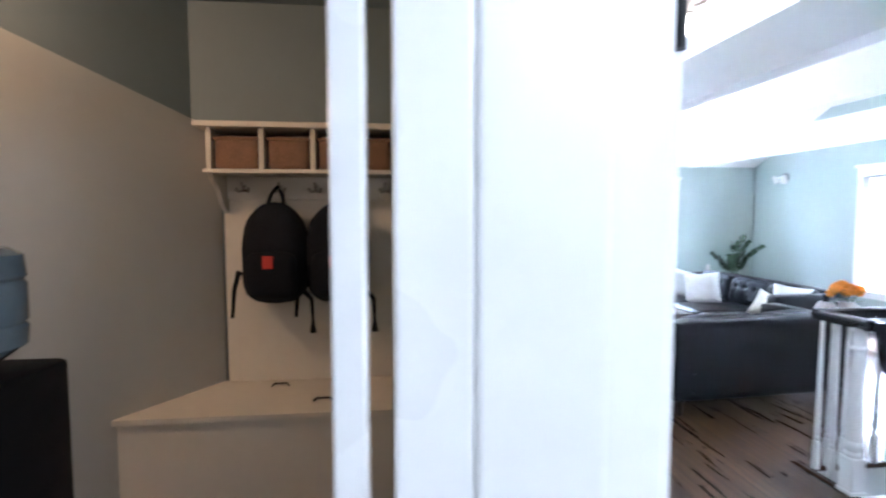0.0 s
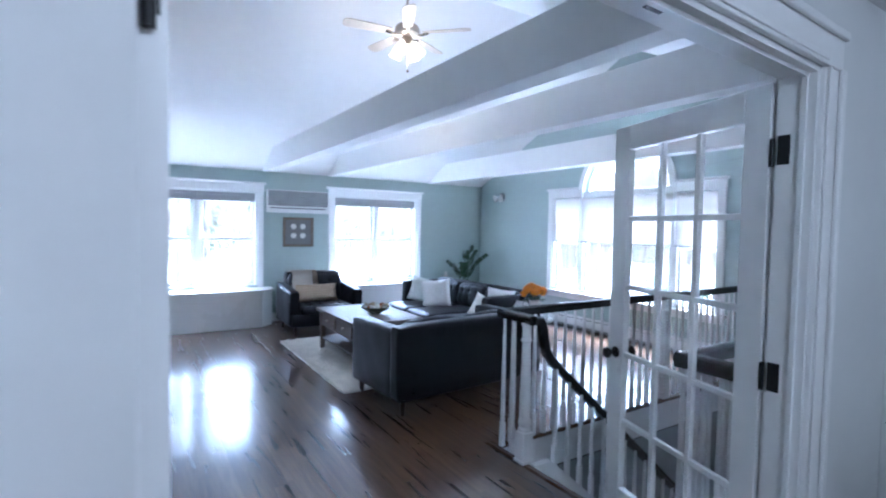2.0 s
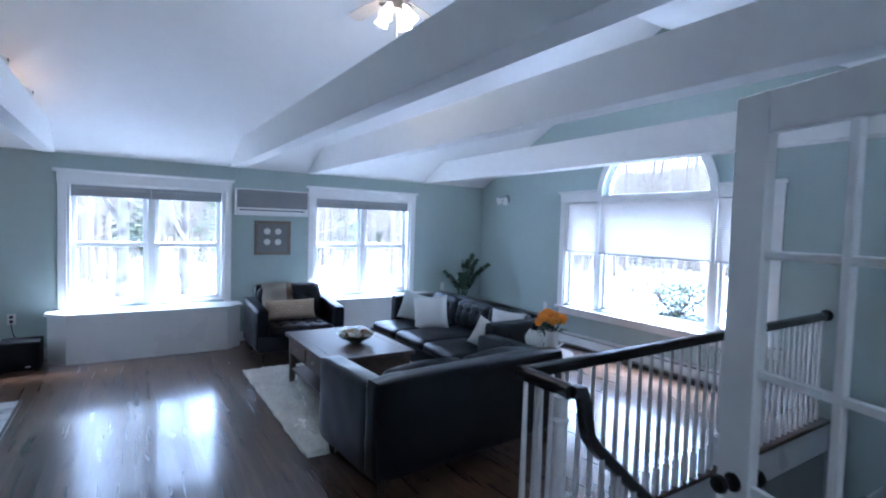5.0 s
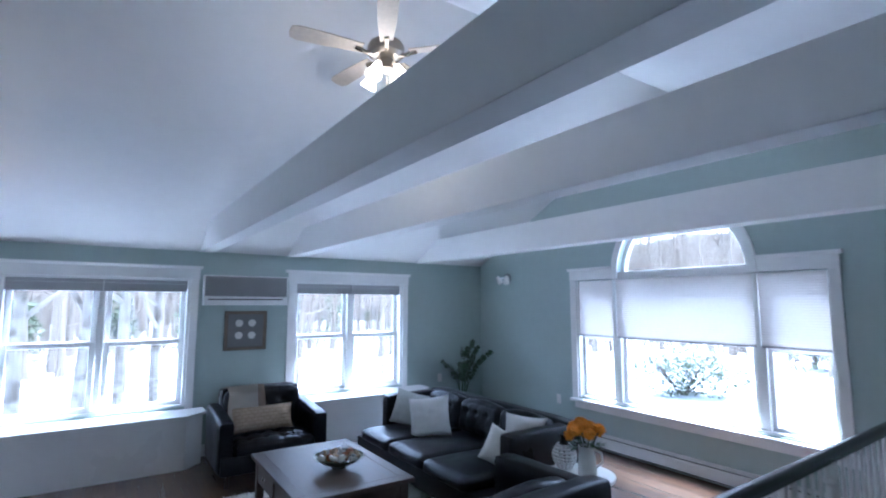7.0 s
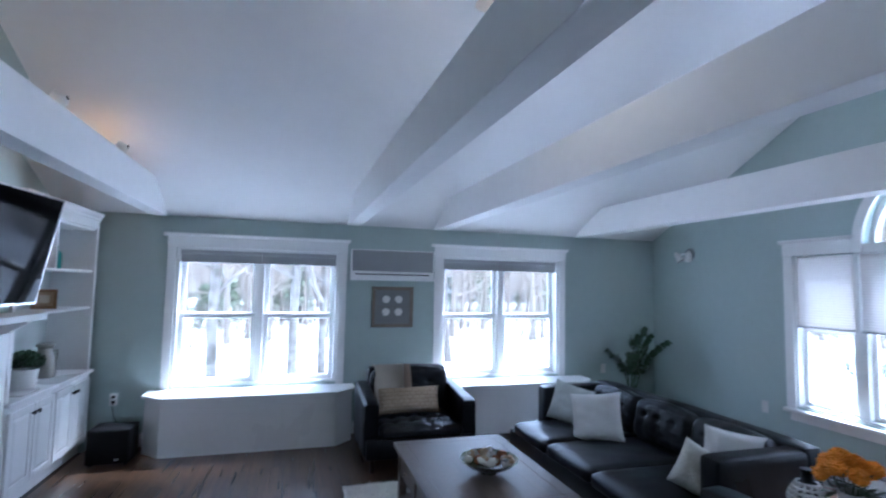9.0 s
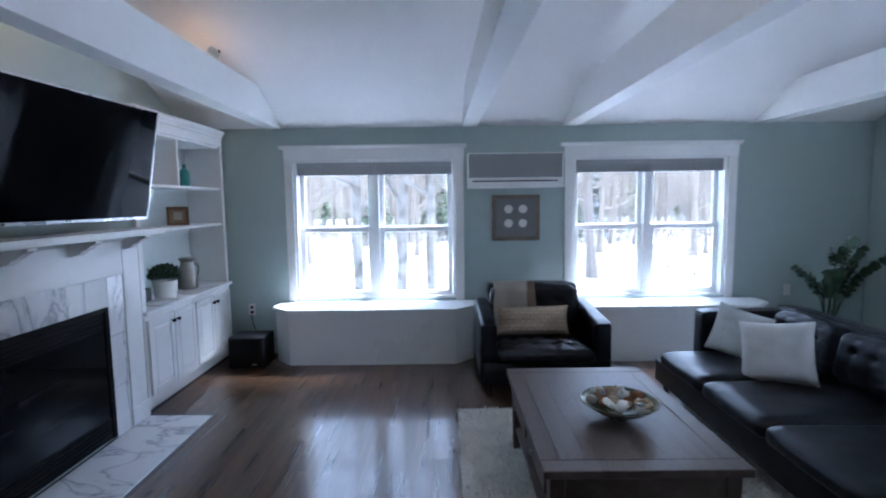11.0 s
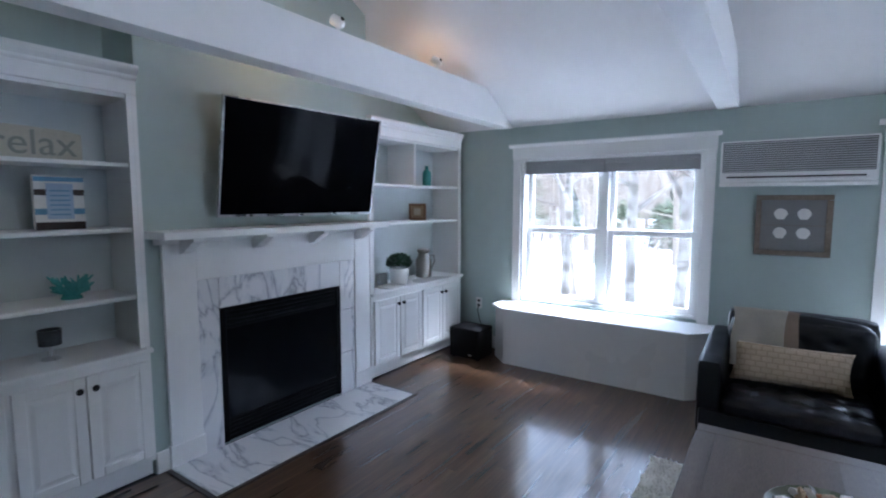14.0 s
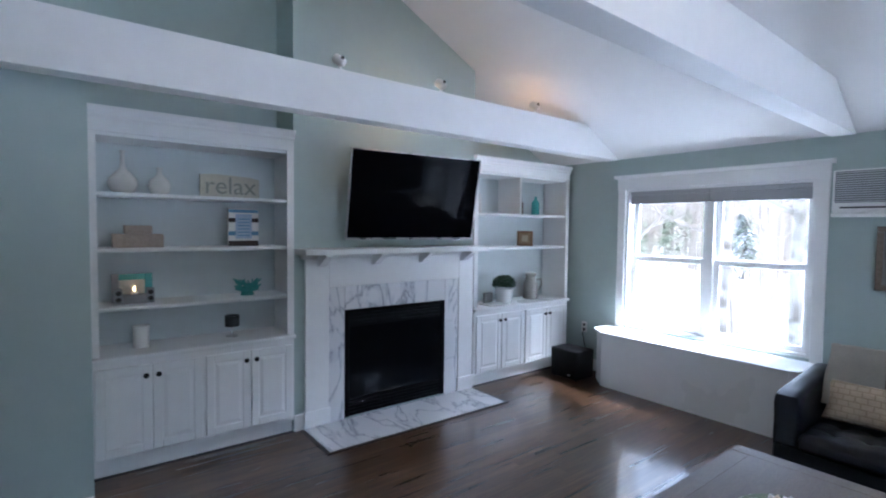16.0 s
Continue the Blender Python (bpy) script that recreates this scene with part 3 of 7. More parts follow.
def arch_ring(bm, x0, x1, r0, r1, z_low):
    """A half ring standing on two short legs."""
    ang = [math.pi * k / 28 for k in range(29)]
    inner = [(AC_Y + r0, z_low)] + [(AC_Y + r0 * math.cos(a), AC_Z + r0 * math.sin(a)) for a in ang] + [(AC_Y - r0, z_low)]
    outer = [(AC_Y + r1, z_low)] + [(AC_Y + r1 * math.cos(a), AC_Z + r1 * math.sin(a)) for a in ang] + [(AC_Y - r1, z_low)]
    rows = [[bm.verts.new((x, y, z)) for y, z in line] for x, line in ((x0, inner), (x0, outer), (x1, outer), (x1, inner))]
    for a, b in zip(rows, rows[1:] + rows[:1]):
        for k in range(len(inner) - 1):
            bm.faces.new((a[k], a[k + 1], b[k + 1], b[k]))
    bmesh.ops.recalc_face_normals(bm, faces=bm.faces)
    return bm


part("arch_casing", arch_ring(bmesh.new(), XR - 0.03, XR - 0.001, AR, AR + 0.083, AZ1 + 0.002), WHITE, w)
part("arch_frame", arch_ring(bmesh.new(), XR + 0.06, XR + 0.12, AR - 0.05, AR + 0.01, AZ1 + 0.05), WHITE, w)
bm = bmesh.new()
prism_pts = [(AC_Y + (AR - 0.04) * math.cos(math.pi * k / 28), AC_Z + (AR - 0.04) * math.sin(math.pi * k / 28)) for k in range(29)]
extrude(bm, prism_pts, "x", XR + 0.085, XR + 0.09)
p = part("pane", bm, GLASS, w, smooth=False)
p.visible_shadow = False
part("arch_bar", one(XR - 0.01, AC_Y - AR - 0.083, AZ1 - 0.004, XR + 0.12, AC_Y + AR + 0.083, AC_Z + 0.03, 0.004, 1), WHITE, w, smooth=False)
part("window_sill", one(XR - 0.07, AY0 - 0.15, AZ0 - 0.05, XR + 0.02, AY1 + 0.1, AZ0 - 0.015, 0.006), WHITE, w, smooth=False)
part("apron", one(XR - 0.02, AY0 - 0.1, AZ0 - 0.13, XR - 0.001, AY1 + 0.06, AZ0 - 0.05, 0.003, 1), WHITE, w, smooth=False)
M1, M2 = 3.85, 5.412
bm = bmesh.new()
box(bm, XR, AY0 + 0.001, AZ0 - 0.014, XR + 0.16, AY0 + 0.02, AZ1 - 0.005), box(bm, XR, AY1 - 0.02, AZ0 - 0.014, XR + 0.16, AY1 - 0.001, AZ1 - 0.005)
box(bm, XR + 0.02, AY0 + 0.02, AZ0 - 0.014, XR + 0.16, AY1 - 0.02, AZ0 + 0.02)
for c in (M1, M2):
    box(bm, XR + 0.042, c - 0.045, AZ0 + 0.02, XR + 0.16, c + 0.045, AZ1 - 0.005)
box(bm, XR + 0.02, AY0 + 0.02, AZ1 - 0.03, XR + 0.16, M1 - 0.045, AZ1 - 0.006), box(bm, XR + 0.02, M2 + 0.045, AZ1 - 0.03, XR + 0.16, AY1 - 0.02, AZ1 - 0.006), box(bm, XR + 0.02, M1 + 0.045, AZ1 - 0.03, XR + 0.16, M2 - 0.045, AZ1 - 0.006)
for c in (M1, M2):
    box(bm, XR + 0.012, c - 0.02, 1.32, XR + 0.041, c + 0.02, AZ1 - 0.005)
part("window_frame", bm, WHITE, w, smooth=False)
for a, b, split in ((AY0 + 0.022, M1 - 0.047, True), (M1 + 0.047, M2 - 0.047, False), (M2 + 0.047, AY1 - 0.022, True)):
    if split:
        sash_e(w, a, b, AZ0 + 0.022, 1.33, XR + 0.075)
        sash_e(w, a, b, 1.295, AZ1 - 0.032, XR + 0.11)
    else:
        sash_e(w, a, b, AZ0 + 0.022, AZ1 - 0.032, XR + 0.09, 0.045)
    sa, sb = (a - 0.018 if a < M1 - 0.1 else a - 0.022), (b + 0.018 if b > M2 + 0.1 else b + 0.022)
    bm = bmesh.new()
    n_fold = 28
    z_top, z_end = AZ1 - 0.012, 1.345
    for k in range(n_fold):
        za, zb = z_top - (z_top - z_end) * k / n_fold, z_top - (z_top - z_end) * (k + 1) / n_fold
        zm = (za + zb) / 2
        va = [bm.verts.new((XR + 0.020, yy, za)) for yy in (sa, sb)]
        vm = [bm.verts.new((XR + 0.0185, yy, zm)) for yy in (sa, sb)]
        vb = [bm.verts.new((XR + 0.020, yy, zb)) for yy in (sa, sb)]
        bm.faces.new((va[0], va[1], vm[1], vm[0])), bm.faces.new((vm[0], vm[1], vb[1], vb[0]))
    part("shade", bm, SHADE_W, w, "half-drawn white cellular shade", smooth=False)
    part("shade_rail", one(XR + 0.006, sa, 1.325, XR + 0.034, sb, 1.345, 0.004, 1), SHADE_G, w, "grey bottom rail", smooth=False)


# ---- window seats ----
def window_seat(x0, x1, y_front):
    s = thing("window_seat", "white built-in window seat with angled ends", "window seat", group="window seats")
    out = [(x0, YB - 0.003), (x0, 7.72), (x0 + 0.2, y_front), (x1 - 0.2, y_front), (x1, 7.72), (x1, YB - 0.003)]
    base = [(x0 + 0.03, YB - 0.003), (x0 + 0.03, 7.735), (x0 + 0.21, y_front + 0.025), (x1 - 0.21, y_front + 0.025), (x1 - 0.03, 7.735), (x1 - 0.03, YB - 0.003)]
    part("base", prism(bmesh.new(), base, 0.0, 0.515), WHITE, s, smooth=False)
    bm = prism(bmesh.new(), out, 0.517, 0.548)
    bmesh.ops.bevel(bm, geom=[e for e in bm.edges], offset=0.006, segments=2, affect="EDGES")
    part("top", bm, WHITE, s, smooth=False)
    # no hole is cut: a dark disc on the seat paints its shade
    part("finger_hole_shade", lathe(bmesh.new(), [(0.016, 0.5485), (0.016, 0.5495)], (x0 + x1) / 2, y_front + 0.10, 0, 16), DARK, s, "dark disc standing for the shade in a finger hole")
    return s


window_seat(0.35, 2.385, 7.53)
window_seat(3.21, 5.28, 7.56)


# ---- fireplace ----
fp = thing("fireplace", "white wooden fireplace surround with grey-veined marble and a black gas insert", "fireplace")
FX = -0.145
for ya, yb, za in ((4.735, 4.93, 0), (6.26, 6.44, 0), (4.93, 6.26, 1.10)):
    part("surround_board", one(BX, ya, za, FX, yb, 1.345, 0.004, 1), WHITE, fp, smooth=False)
for ya, yb in ((4.725, 4.94), (6.25, 6.45)):
    part("plinth", one(BX, ya, 0, FX + 0.008, yb, 0.14, 0.004, 1), WHITE, fp, smooth=False)
ym = [4.93, 5.07, 6.10, 6.26]
for name, y0, y1, z0, z1 in (("marble_panel", ym[0], ym[1], 0.0, 1.10), ("marble_panel", ym[2], ym[3], 0.0, 0.345), ("marble_panel", ym[2], ym[3], 0.348, 0.70), ("marble_panel", ym[2], ym[3], 0.703, 1.10), ("marble_panel", ym[1], ym[2], 0.905, 1.10)):
    part(name, one(BX, y0 + 0.001, z0, FX - 0.008, y1 - 0.001, z1, 0.002, 1), MARBLE, fp, "polished white marble with grey veins", smooth=False)
part("mantel_shelf", one(BX, 4.655, 1.367, 0.055, 6.46, 1.412, 0.005), WHITE, fp, smooth=False)
part("bed_mould", extrude(bmesh.new(), [(BX, 1.33), (FX + 0.008, 1.33), (FX + 0.03, 1.366), (BX, 1.366)], "y", 4.70, 6.445), WHITE, fp, smooth=False)
for yc in (4.86, 5.34, 5.82, 6.30):
    part("bracket", extrude(bmesh.new(), [(FX - 0.01, 1.366), (0.02, 1.366), (0.02, 1.348), (0.0, 1.34), (-0.02, 1.33), (-0.035, 1.315), (-0.065, 1.305), (-0.08, 1.285), (FX - 0.01, 1.265)], "y", yc - 0.03, yc + 0.03), WHITE, fp, smooth=False)
bm = bmesh.new()
y0, y1, z0, z1 = ym[1] + 0.002, ym[2] - 0.002, 0.016, 0.904
xf = FX - 0.006
for a, b, c, d in ((y0, y0 + 0.04, z0, z1), (y1 - 0.04, y1, z0, z1), (y0 + 0.04, y1 - 0.04, z1 - 0.03, z1)):
    box(bm, BX - 0.1, a, c, xf, b, d, 0.003, 1)
for k in range(4):
    box(bm, BX - 0.05, y0 + 0.04, z1 - 0.055 - 0.028 * k, xf - 0.007, y1 - 0.04, z1 - 0.036 - 0.028 * k, 0.003, 1)
for k in range(5):
    box(bm, BX - 0.05, y0 + 0.04, z0 + 0.01 + 0.028 * k, xf - 0.004, y1 - 0.04, z0 + 0.03 + 0.028 * k, 0.003, 1)
part("insert_frame", bm, INSERT, fp, "black louvred metal insert", smooth=False)
part("insert_back", one(BX + 0.0005, y0 + 0.035, z0, BX + 0.004, y1 - 0.035, z1 - 0.01), INSERT, fp, smooth=False)
part("fire_glass", one(BX - 0.04, y0 + 0.04, z0 + 0.15, xf - 0.008, y1 - 0.04, z1 - 0.15), FIREGLASS, fp, "dark glass front", smooth=False)
h = thing("hearth", "white marble hearth slab with a dark wood border", "hearth")
part("slab", one(FX + 0.009, 4.72, 0.0, 0.335, 6.42, 0.014, 0.003, 1), MARBLE, h, smooth=False)
for a in ((FX + 0.009, 4.69, 0.36, 4.719), (FX + 0.009, 6.421, 0.36, 6.45), (0.336, 4.7195, 0.36, 6.4205)):
    part("border", one(a[0], a[1], 0, a[2], a[3], 0.012, 0.002, 1), DARKWOOD, h, smooth=False)


# ---- built-in bookcases ----
def raised_door(parent, y0, y1, z0, z1, x, knob_y, knob_z):
    bm = bmesh.new()
    box(bm, x, y0, z0, x + 0.016, y1, z1, 0.003, 1)
    d = part("door", bm, WHITE, parent, smooth=False)
    bm = bmesh.new()
    f = 0.052
    for a, b, c, e in ((y0, y0 + f, z0, z1), (y1 - f, y1, z0, z1), (y0 + f, y1 - f, z0, z0 + f), (y0 + f, y1 - f, z1 - f, z1)):
        box(bm, x + 0.015, a, c, x + 0.022, b, e, 0.003, 1)
    part("door_rail", bm, WHITE, d, smooth=False)
    bm = bmesh.new()
    a, b, c, e, g = y0 + f + 0.008, y1 - f - 0.008, z0 + f + 0.008, z1 - f - 0.008, 0.022
    lo = [bm.verts.new((x + 0.0155, *p)) for p in ((a, c), (b, c), (b, e), (a, e))]
    hi = [bm.verts.new((x + 0.0225, *p)) for p in ((a + g, c + g), (b - g, c + g), (b - g, e - g), (a + g, e - g))]
    for k in range(4):
        bm.faces.new((lo[k], lo[(k + 1) % 4], hi[(k + 1) % 4], hi[k]))
    bm.faces.new(hi)
    part("raised_panel", bm, WHITE, d, smooth=False)
    bm = bmesh.new()
    lathe(bm, [(0.008, 0), (0.006, 0.008), (0.016, 0.016), (0.017, 0.022), (0.012, 0.028)], steps=14)
    turned(bm, Matrix.Translation((x + 0.022, knob_y, knob_z)) @ pose(0, 0, 0, 0, 90, 0))
    part("knob", bm, BLACK, d, "round black knob")


def bookcase(y0, y1, shelves, divider, doors, label, counter_z):
    b = thing("built_in_bookcase", label, "bookcase", group="built-in bookcases")
    x0, x1 = NX + 0.002, BX + 0.02
    stile = 0.05
    for nm, xa, ya, xb, yb, za, zb in (("side", x0, y0, x1, y0 + 0.022, counter_z + 0.03, 2.15), ("side", x0, y1 - 0.022, x1, y1, counter_z + 0.03, 2.15), ("stile", x1 - 0.02, y0 + 0.0225, x1, y0 + stile, counter_z + 0.03, 2.14), ("stile", x1 - 0.02, y1 - stile, x1, y1 - 0.0225, counter_z + 0.03, 2.14), ("top", x0, y0 + 0.0225, x1 - 0.022, y1 - 0.0225, 2.12, 2.15)):
        part(nm, one(xa, ya, za, xb, yb, zb), WHITE, b, smooth=False)
    part("back", one(x0, y0 + 0.022, counter_z + 0.03, x0 + 0.012, y1 - 0.022, 2.12), SHELFBACK, b, "pale blue-grey painted back", smooth=False)
    part("frieze", one(x1 - 0.02, y0, 2.14, x1 + 0.002, y1, 2.215, 0.002, 1), WHITE, b, smooth=False)
    part("crown", extrude(bmesh.new(), [(x0, 2.215), (x1 + 0.004, 2.215), (x1 + 0.012, 2.228), (x1 + 0.012, 2.24), (x1 + 0.03, 2.262), (x1 + 0.036, 2.275), (x1 + 0.036, 2.29), (x0, 2.29)], "y", y0 - 0.004, y1 + 0.004), WHITE, b, smooth=False)
    for z in shelves:
        part("shelf", one(x0 + 0.012, y0 + 0.023, z - 0.022, x1 - 0.03, y1 - 0.023, z, 0.003, 1), WHITE, b, smooth=False)
    if divider:
        part("divider", one(x0 + 0.012, divider - 0.015, shelves[-1], x1 - 0.032, divider + 0.015, 2.12, 0.003, 1), WHITE, b, smooth=False)
    part("countertop", one(x0, y0 - 0.004, counter_z, x1 + 0.035, y1 + 0.004, counter_z + 0.028, 0.006), WHITE, b, smooth=False)
    part("cabinet", one(x0, y0, 0.10, x1, y1, counter_z - 0.001), WHITE, b, smooth=False)
    part("toe_kick", one(x0, y0, 0.0, x1 - 0.05, y1, 0.10), WHITE, b, smooth=False)
    for k, (a, c, knob) in enumerate(doors):
        raised_door(b, a, c, 0.135, counter_z - 0.045, x1 + 0.001, knob, counter_z - 0.11)
    return b


CZ = 0.735
L = N1[1] - N1[0]
q = [N1[0] + 0.02 + (L - 0.04) * k / 4 for k in range(5)]
bookcase(N1[0] + 0.003, N1[1] - 0.003, (1.06, 1.43, 1.78), None, [(q[0] + 0.004, q[1] - 0.004, q[1] - 0.035), (q[1] + 0.004, q[2] - 0.012, q[1] + 0.035), (q[2] + 0.012, q[3] - 0.004, q[3] - 0.035), (q[3] + 0.004, q[4] - 0.004, q[3] + 0.035)], "white built-in bookcase with ornaments above raised-panel cupboards", CZ)
q = [N2[0] + 0.03 + (1.44 - 0.05) * k / 4 for k in range(5)]
bookcase(N2[0] + 0.003, 7.90, (1.385, 1.735), 7.13, [(q[0] + 0.004, q[1] - 0.004, q[1] - 0.035), (q[1] + 0.004, q[2] - 0.012, q[1] + 0.035), (q[2] + 0.012, q[3] - 0.004, q[3] - 0.035), (q[3] + 0.004, q[4] - 0.004, q[3] + 0.035)], "white built-in bookcase with a divided upper shelf beside the window wall", CZ + 0.02)


# ---- television ----
tv = new("television")
tv.empty_display_size = 0.1
tagged(tv, "large black flat television tilted down on its wall bracket", "television")
c0, cy, cz = Vector((-0.028, 5.008, 1.48)), Vector((0.103, 1.171, 0)).normalized(), Vector((0.125, -0.041, 0.70)).normalized()
cx = cy.cross(cz).normalized()
cz = cx.cross(cy)
tv.matrix_basis = Matrix.Translation(c0) @ Matrix((cx, cy, cz)).transposed().to_4x4()
TW, TH = 1.213, 0.712
bm = bmesh.new()
for a, b, c, d in ((0, 0.012, 0, TH), (TW - 0.012, TW, 0, TH), (0.012, TW - 0.012, 0, 0.016), (0.012, TW - 0.012, TH - 0.01, TH)):
    box(bm, -0.018, a, c, 0.003, b, d, 0.002, 1)
part("bezel", bm, SILVER, tv, "thin silver bezel", smooth=False)
part("screen", one(-0.016, 0.011, 0.015, 0.0, TW - 0.011, TH - 0.009), SCREEN, tv, "glossy black screen", smooth=False)
part("case", one(-0.045, 0.03, 0.03, -0.0165, TW - 0.03, TH - 0.03, 0.008), BLACKBOX, tv, smooth=False)
part("bracket", one(-0.24, 0.45, 0.25, -0.044, 0.75, 0.50, 0.01), BLACK, tv, smooth=False)


# ---- seating ----
def tapered_leg(parent, x, y, z0, z1, r0=0.018, r1=0.028):
    bm = bmesh.new()
    lathe(bm, [(r0, z0), (r1, z1)], x, y, 0, 10)
    part("leg", bm, DARKWOOD, parent, "dark wooden tapered leg")


def tufted(bm, x0, x1, y0, y1, z):
    """Presses a grid of shallow button dimples and pleats into a seat's top."""
    for v in bm.verts:
        if v.co.z > z - 0.03:
            u, w = (v.co.x - x0) / (x1 - x0) * 5, (v.co.y - y0) / (y1 - y0) * 4
            du, dw = u - round(u), w - round(w)
            v.co.z -= 0.016 * math.exp(-(du * du + dw * dw) * 22) + 0.006 * math.exp(-du * du * 60) + 0.006 * math.exp(-dw * dw * 60)
    return bm


def buttoned(bm, x0, x1, z0, z1):
    """Presses a row of buttons, with pleats running from them, into a back cushion's front."""
    for v in bm.verts:
        if v.co.y > 0.085:
            u, w = (v.co.x - x0) / (x1 - x0) * 4, (v.co.z - z0) / (z1 - z0) * 3
            du, dw = u - round(u), w - round(w)
            if 0.5 < u < 3.5 and 1.5 < w < 2.5:
                v.co.y -= 0.030 * math.exp(-(du * du + dw * dw) * 26)
            v.co.y -= 0.007 * math.exp(-abs(du) * 9) * (0.3 < w < 2.8) + 0.004 * noise.noise(Vector((u * 3 + x0, w * 4, 1)))
    return bm


def sofa(name, label, x, y, rz, width, depth, cushions, arm_h, back_h, seat_h, category="sofa", arm_w=0.16, arm_set=0.06, back_in=0.0):
    """Back at local y = 0, front at y = depth, from x = 0 to width."""
    s = thing(name, label, category, x, y, 0, rz)
    part("base", one(0.02, 0.03, 0.12, width - 0.02, depth - 0.03, 0.30, 0.02), LEATHER, s)
    bm = bmesh.new()
    pad(bm, back_in, 0, 0.13, width - back_in, 0.17, back_h, 0.045, 0.008, 10)
    part("back_frame", bm, LEATHER, s)
    for a in (0, width - arm_w):
        bm = bmesh.new()
        pad(bm, a, 0.0 if back_in else 0.10, 0.13, a + arm_w, depth - arm_set, arm_h, 0.03, 0.006, 12, a)
        if back_in:
            for v in bm.verts:
                v.co.z += 0.07 * max(0.0, 1 - v.co.y / (depth - arm_set)) * max(0.0, (v.co.z - 0.13) / (arm_h - 0.13))
        part("arm", bm, LEATHER, s)
    cw = (width - 2 * arm_w) / cushions
    for k in range(cushions):
        a = arm_w + cw * k
        bm = bmesh.new()
        pad(bm, a + 0.004, 0.20, 0.29, a + cw - 0.004, depth, seat_h, 0.045, 0.022, 40 if category == "armchair" else 16, k * 3.1)
        if category == "armchair":
            tufted(bm, a, a + cw, 0.2, depth, seat_h)
        part("seat_cushion", bm, LEATHER, s)
        bm = bmesh.new()
        buttoned(pad(bm, a + 0.004, 0.0, 0.0, a + cw - 0.004, 0.17, back_h - seat_h - 0.02, 0.06, 0.035, 30, k * 5.3), a, a + cw, 0.0, back_h - seat_h - 0.02)
        turned(bm, Matrix.Translation((0, 0.17, seat_h - 0.01)) @ pose(0, 0, 0, 10, 0, 0))
        part("back_cushion", bm, LEATHER, s)
    for a in (0.09, width - 0.09):
        for b in (0.09, depth - 0.10):
            tapered_leg(s, a, b, 0.0, 0.14)
    return s


sofa("sofa", "black leather sofa seen from behind near the stair rail", 2.31, 3.43, 4, 1.60, 0.90, 2, 0.69, 0.73, 0.42)
sofa("sofa", "long black leather sofa with white throw pillows", 4.88, 4.60, 90, 2.2, 1.15, 3, 0.70, 0.73, 0.40, "sofa", 0.16, 0.34)
sofa("armchair", "black leather armchair with a throw and a tan pillow", 3.40, 7.52, 180, 1.05, 0.86, 1, 0.60, 0.82, 0.40, "armchair", 0.14, 0.06, 0.11)

# ---- coffee table and rug ----
t = thing("coffee_table", "weathered grey wooden coffee table with drawers on a rug", "table", 2.46, 4.74, 0.012)
TW2, TD2, TH2 = 0.83, 1.20, 0.503
for k in range(6):
    a = 0.085 + (TW2 - 0.17) / 6 * k
    part("top_board", one(a, 0.085, TH2 - 0.035, a + (TW2 - 0.17) / 6, TD2 - 0.085, TH2, 0.0004, 1), TABLEWOOD, t, smooth=False)
for a in ((0, 0, TW2, 0.0848), (0, TD2 - 0.0848, TW2, TD2), (0, 0.085, 0.0848, TD2 - 0.085), (TW2 - 0.0848, 0.085, TW2, TD2 - 0.085)):
    part("top_border", one(a[0], a[1], TH2 - 0.035, a[2], a[3], TH2, 0.003, 1), TABLEWOOD, t, smooth=False)
bm = bmesh.new()
box(bm, 0.04, 0.04, 0.30, 0.06, TD2 - 0.04, TH2 - 0.035), box(bm, TW2 - 0.06, 0.04, 0.30, TW2 - 0.04, TD2 - 0.04, TH2 - 0.035)
box(bm, 0.06, 0.04, 0.30, TW2 - 0.06, 0.06, TH2 - 0.035), box(bm, 0.06, TD2 - 0.06, 0.30, TW2 - 0.06, TD2 - 0.04, TH2 - 0.035)
part("apron", bm, TABLEWOOD, t, smooth=False)
for x0, x1, kx in ((0.028, 0.04, 0.012), (TW2 - 0.04, TW2 - 0.028, TW2 - 0.012)):
    for ya in (0.13, 0.63):
        d = part("drawer", one(x0, ya, 0.325, x1, ya + 0.44, TH2 - 0.05, 0.003, 1), TABLEWOOD, t, smooth=False)
        bm = lathe(bmesh.new(), [(0.008, 0), (0.007, 0.008), (0.016, 0.016), (0.012, 0.024)], steps=12)
        turned(bm, Matrix.Translation(((x0 if kx < 0.1 else x1), ya + 0.22, 0.395)) @ pose(0, 0, 0, 0, -90 if kx < 0.1 else 90, 0))
        part("knob", bm, NICKEL, d, "dull metal knob")
for a in (0.03, TW2 - 0.095):
    for b in (0.03, TD2 - 0.095):
        bm = one(a, b, 0.0, a + 0.065, b + 0.065, TH2 - 0.035, 0.003, 1)
        for v in bm.verts:
            if v.co.z < 0.1:
                v.co.x, v.co.y = a + 0.0325 + (v.co.x - a - 0.0325) * 0.72, b + 0.0325 + (v.co.y - b - 0.0325) * 0.72
        part("leg", bm, TABLEWOOD, t, smooth=False)
part("lower_shelf", one(0.05, 0.05, 0.13, TW2 - 0.05, TD2 - 0.05, 0.152, 0.003, 1), TABLEWOOD, t, smooth=False)


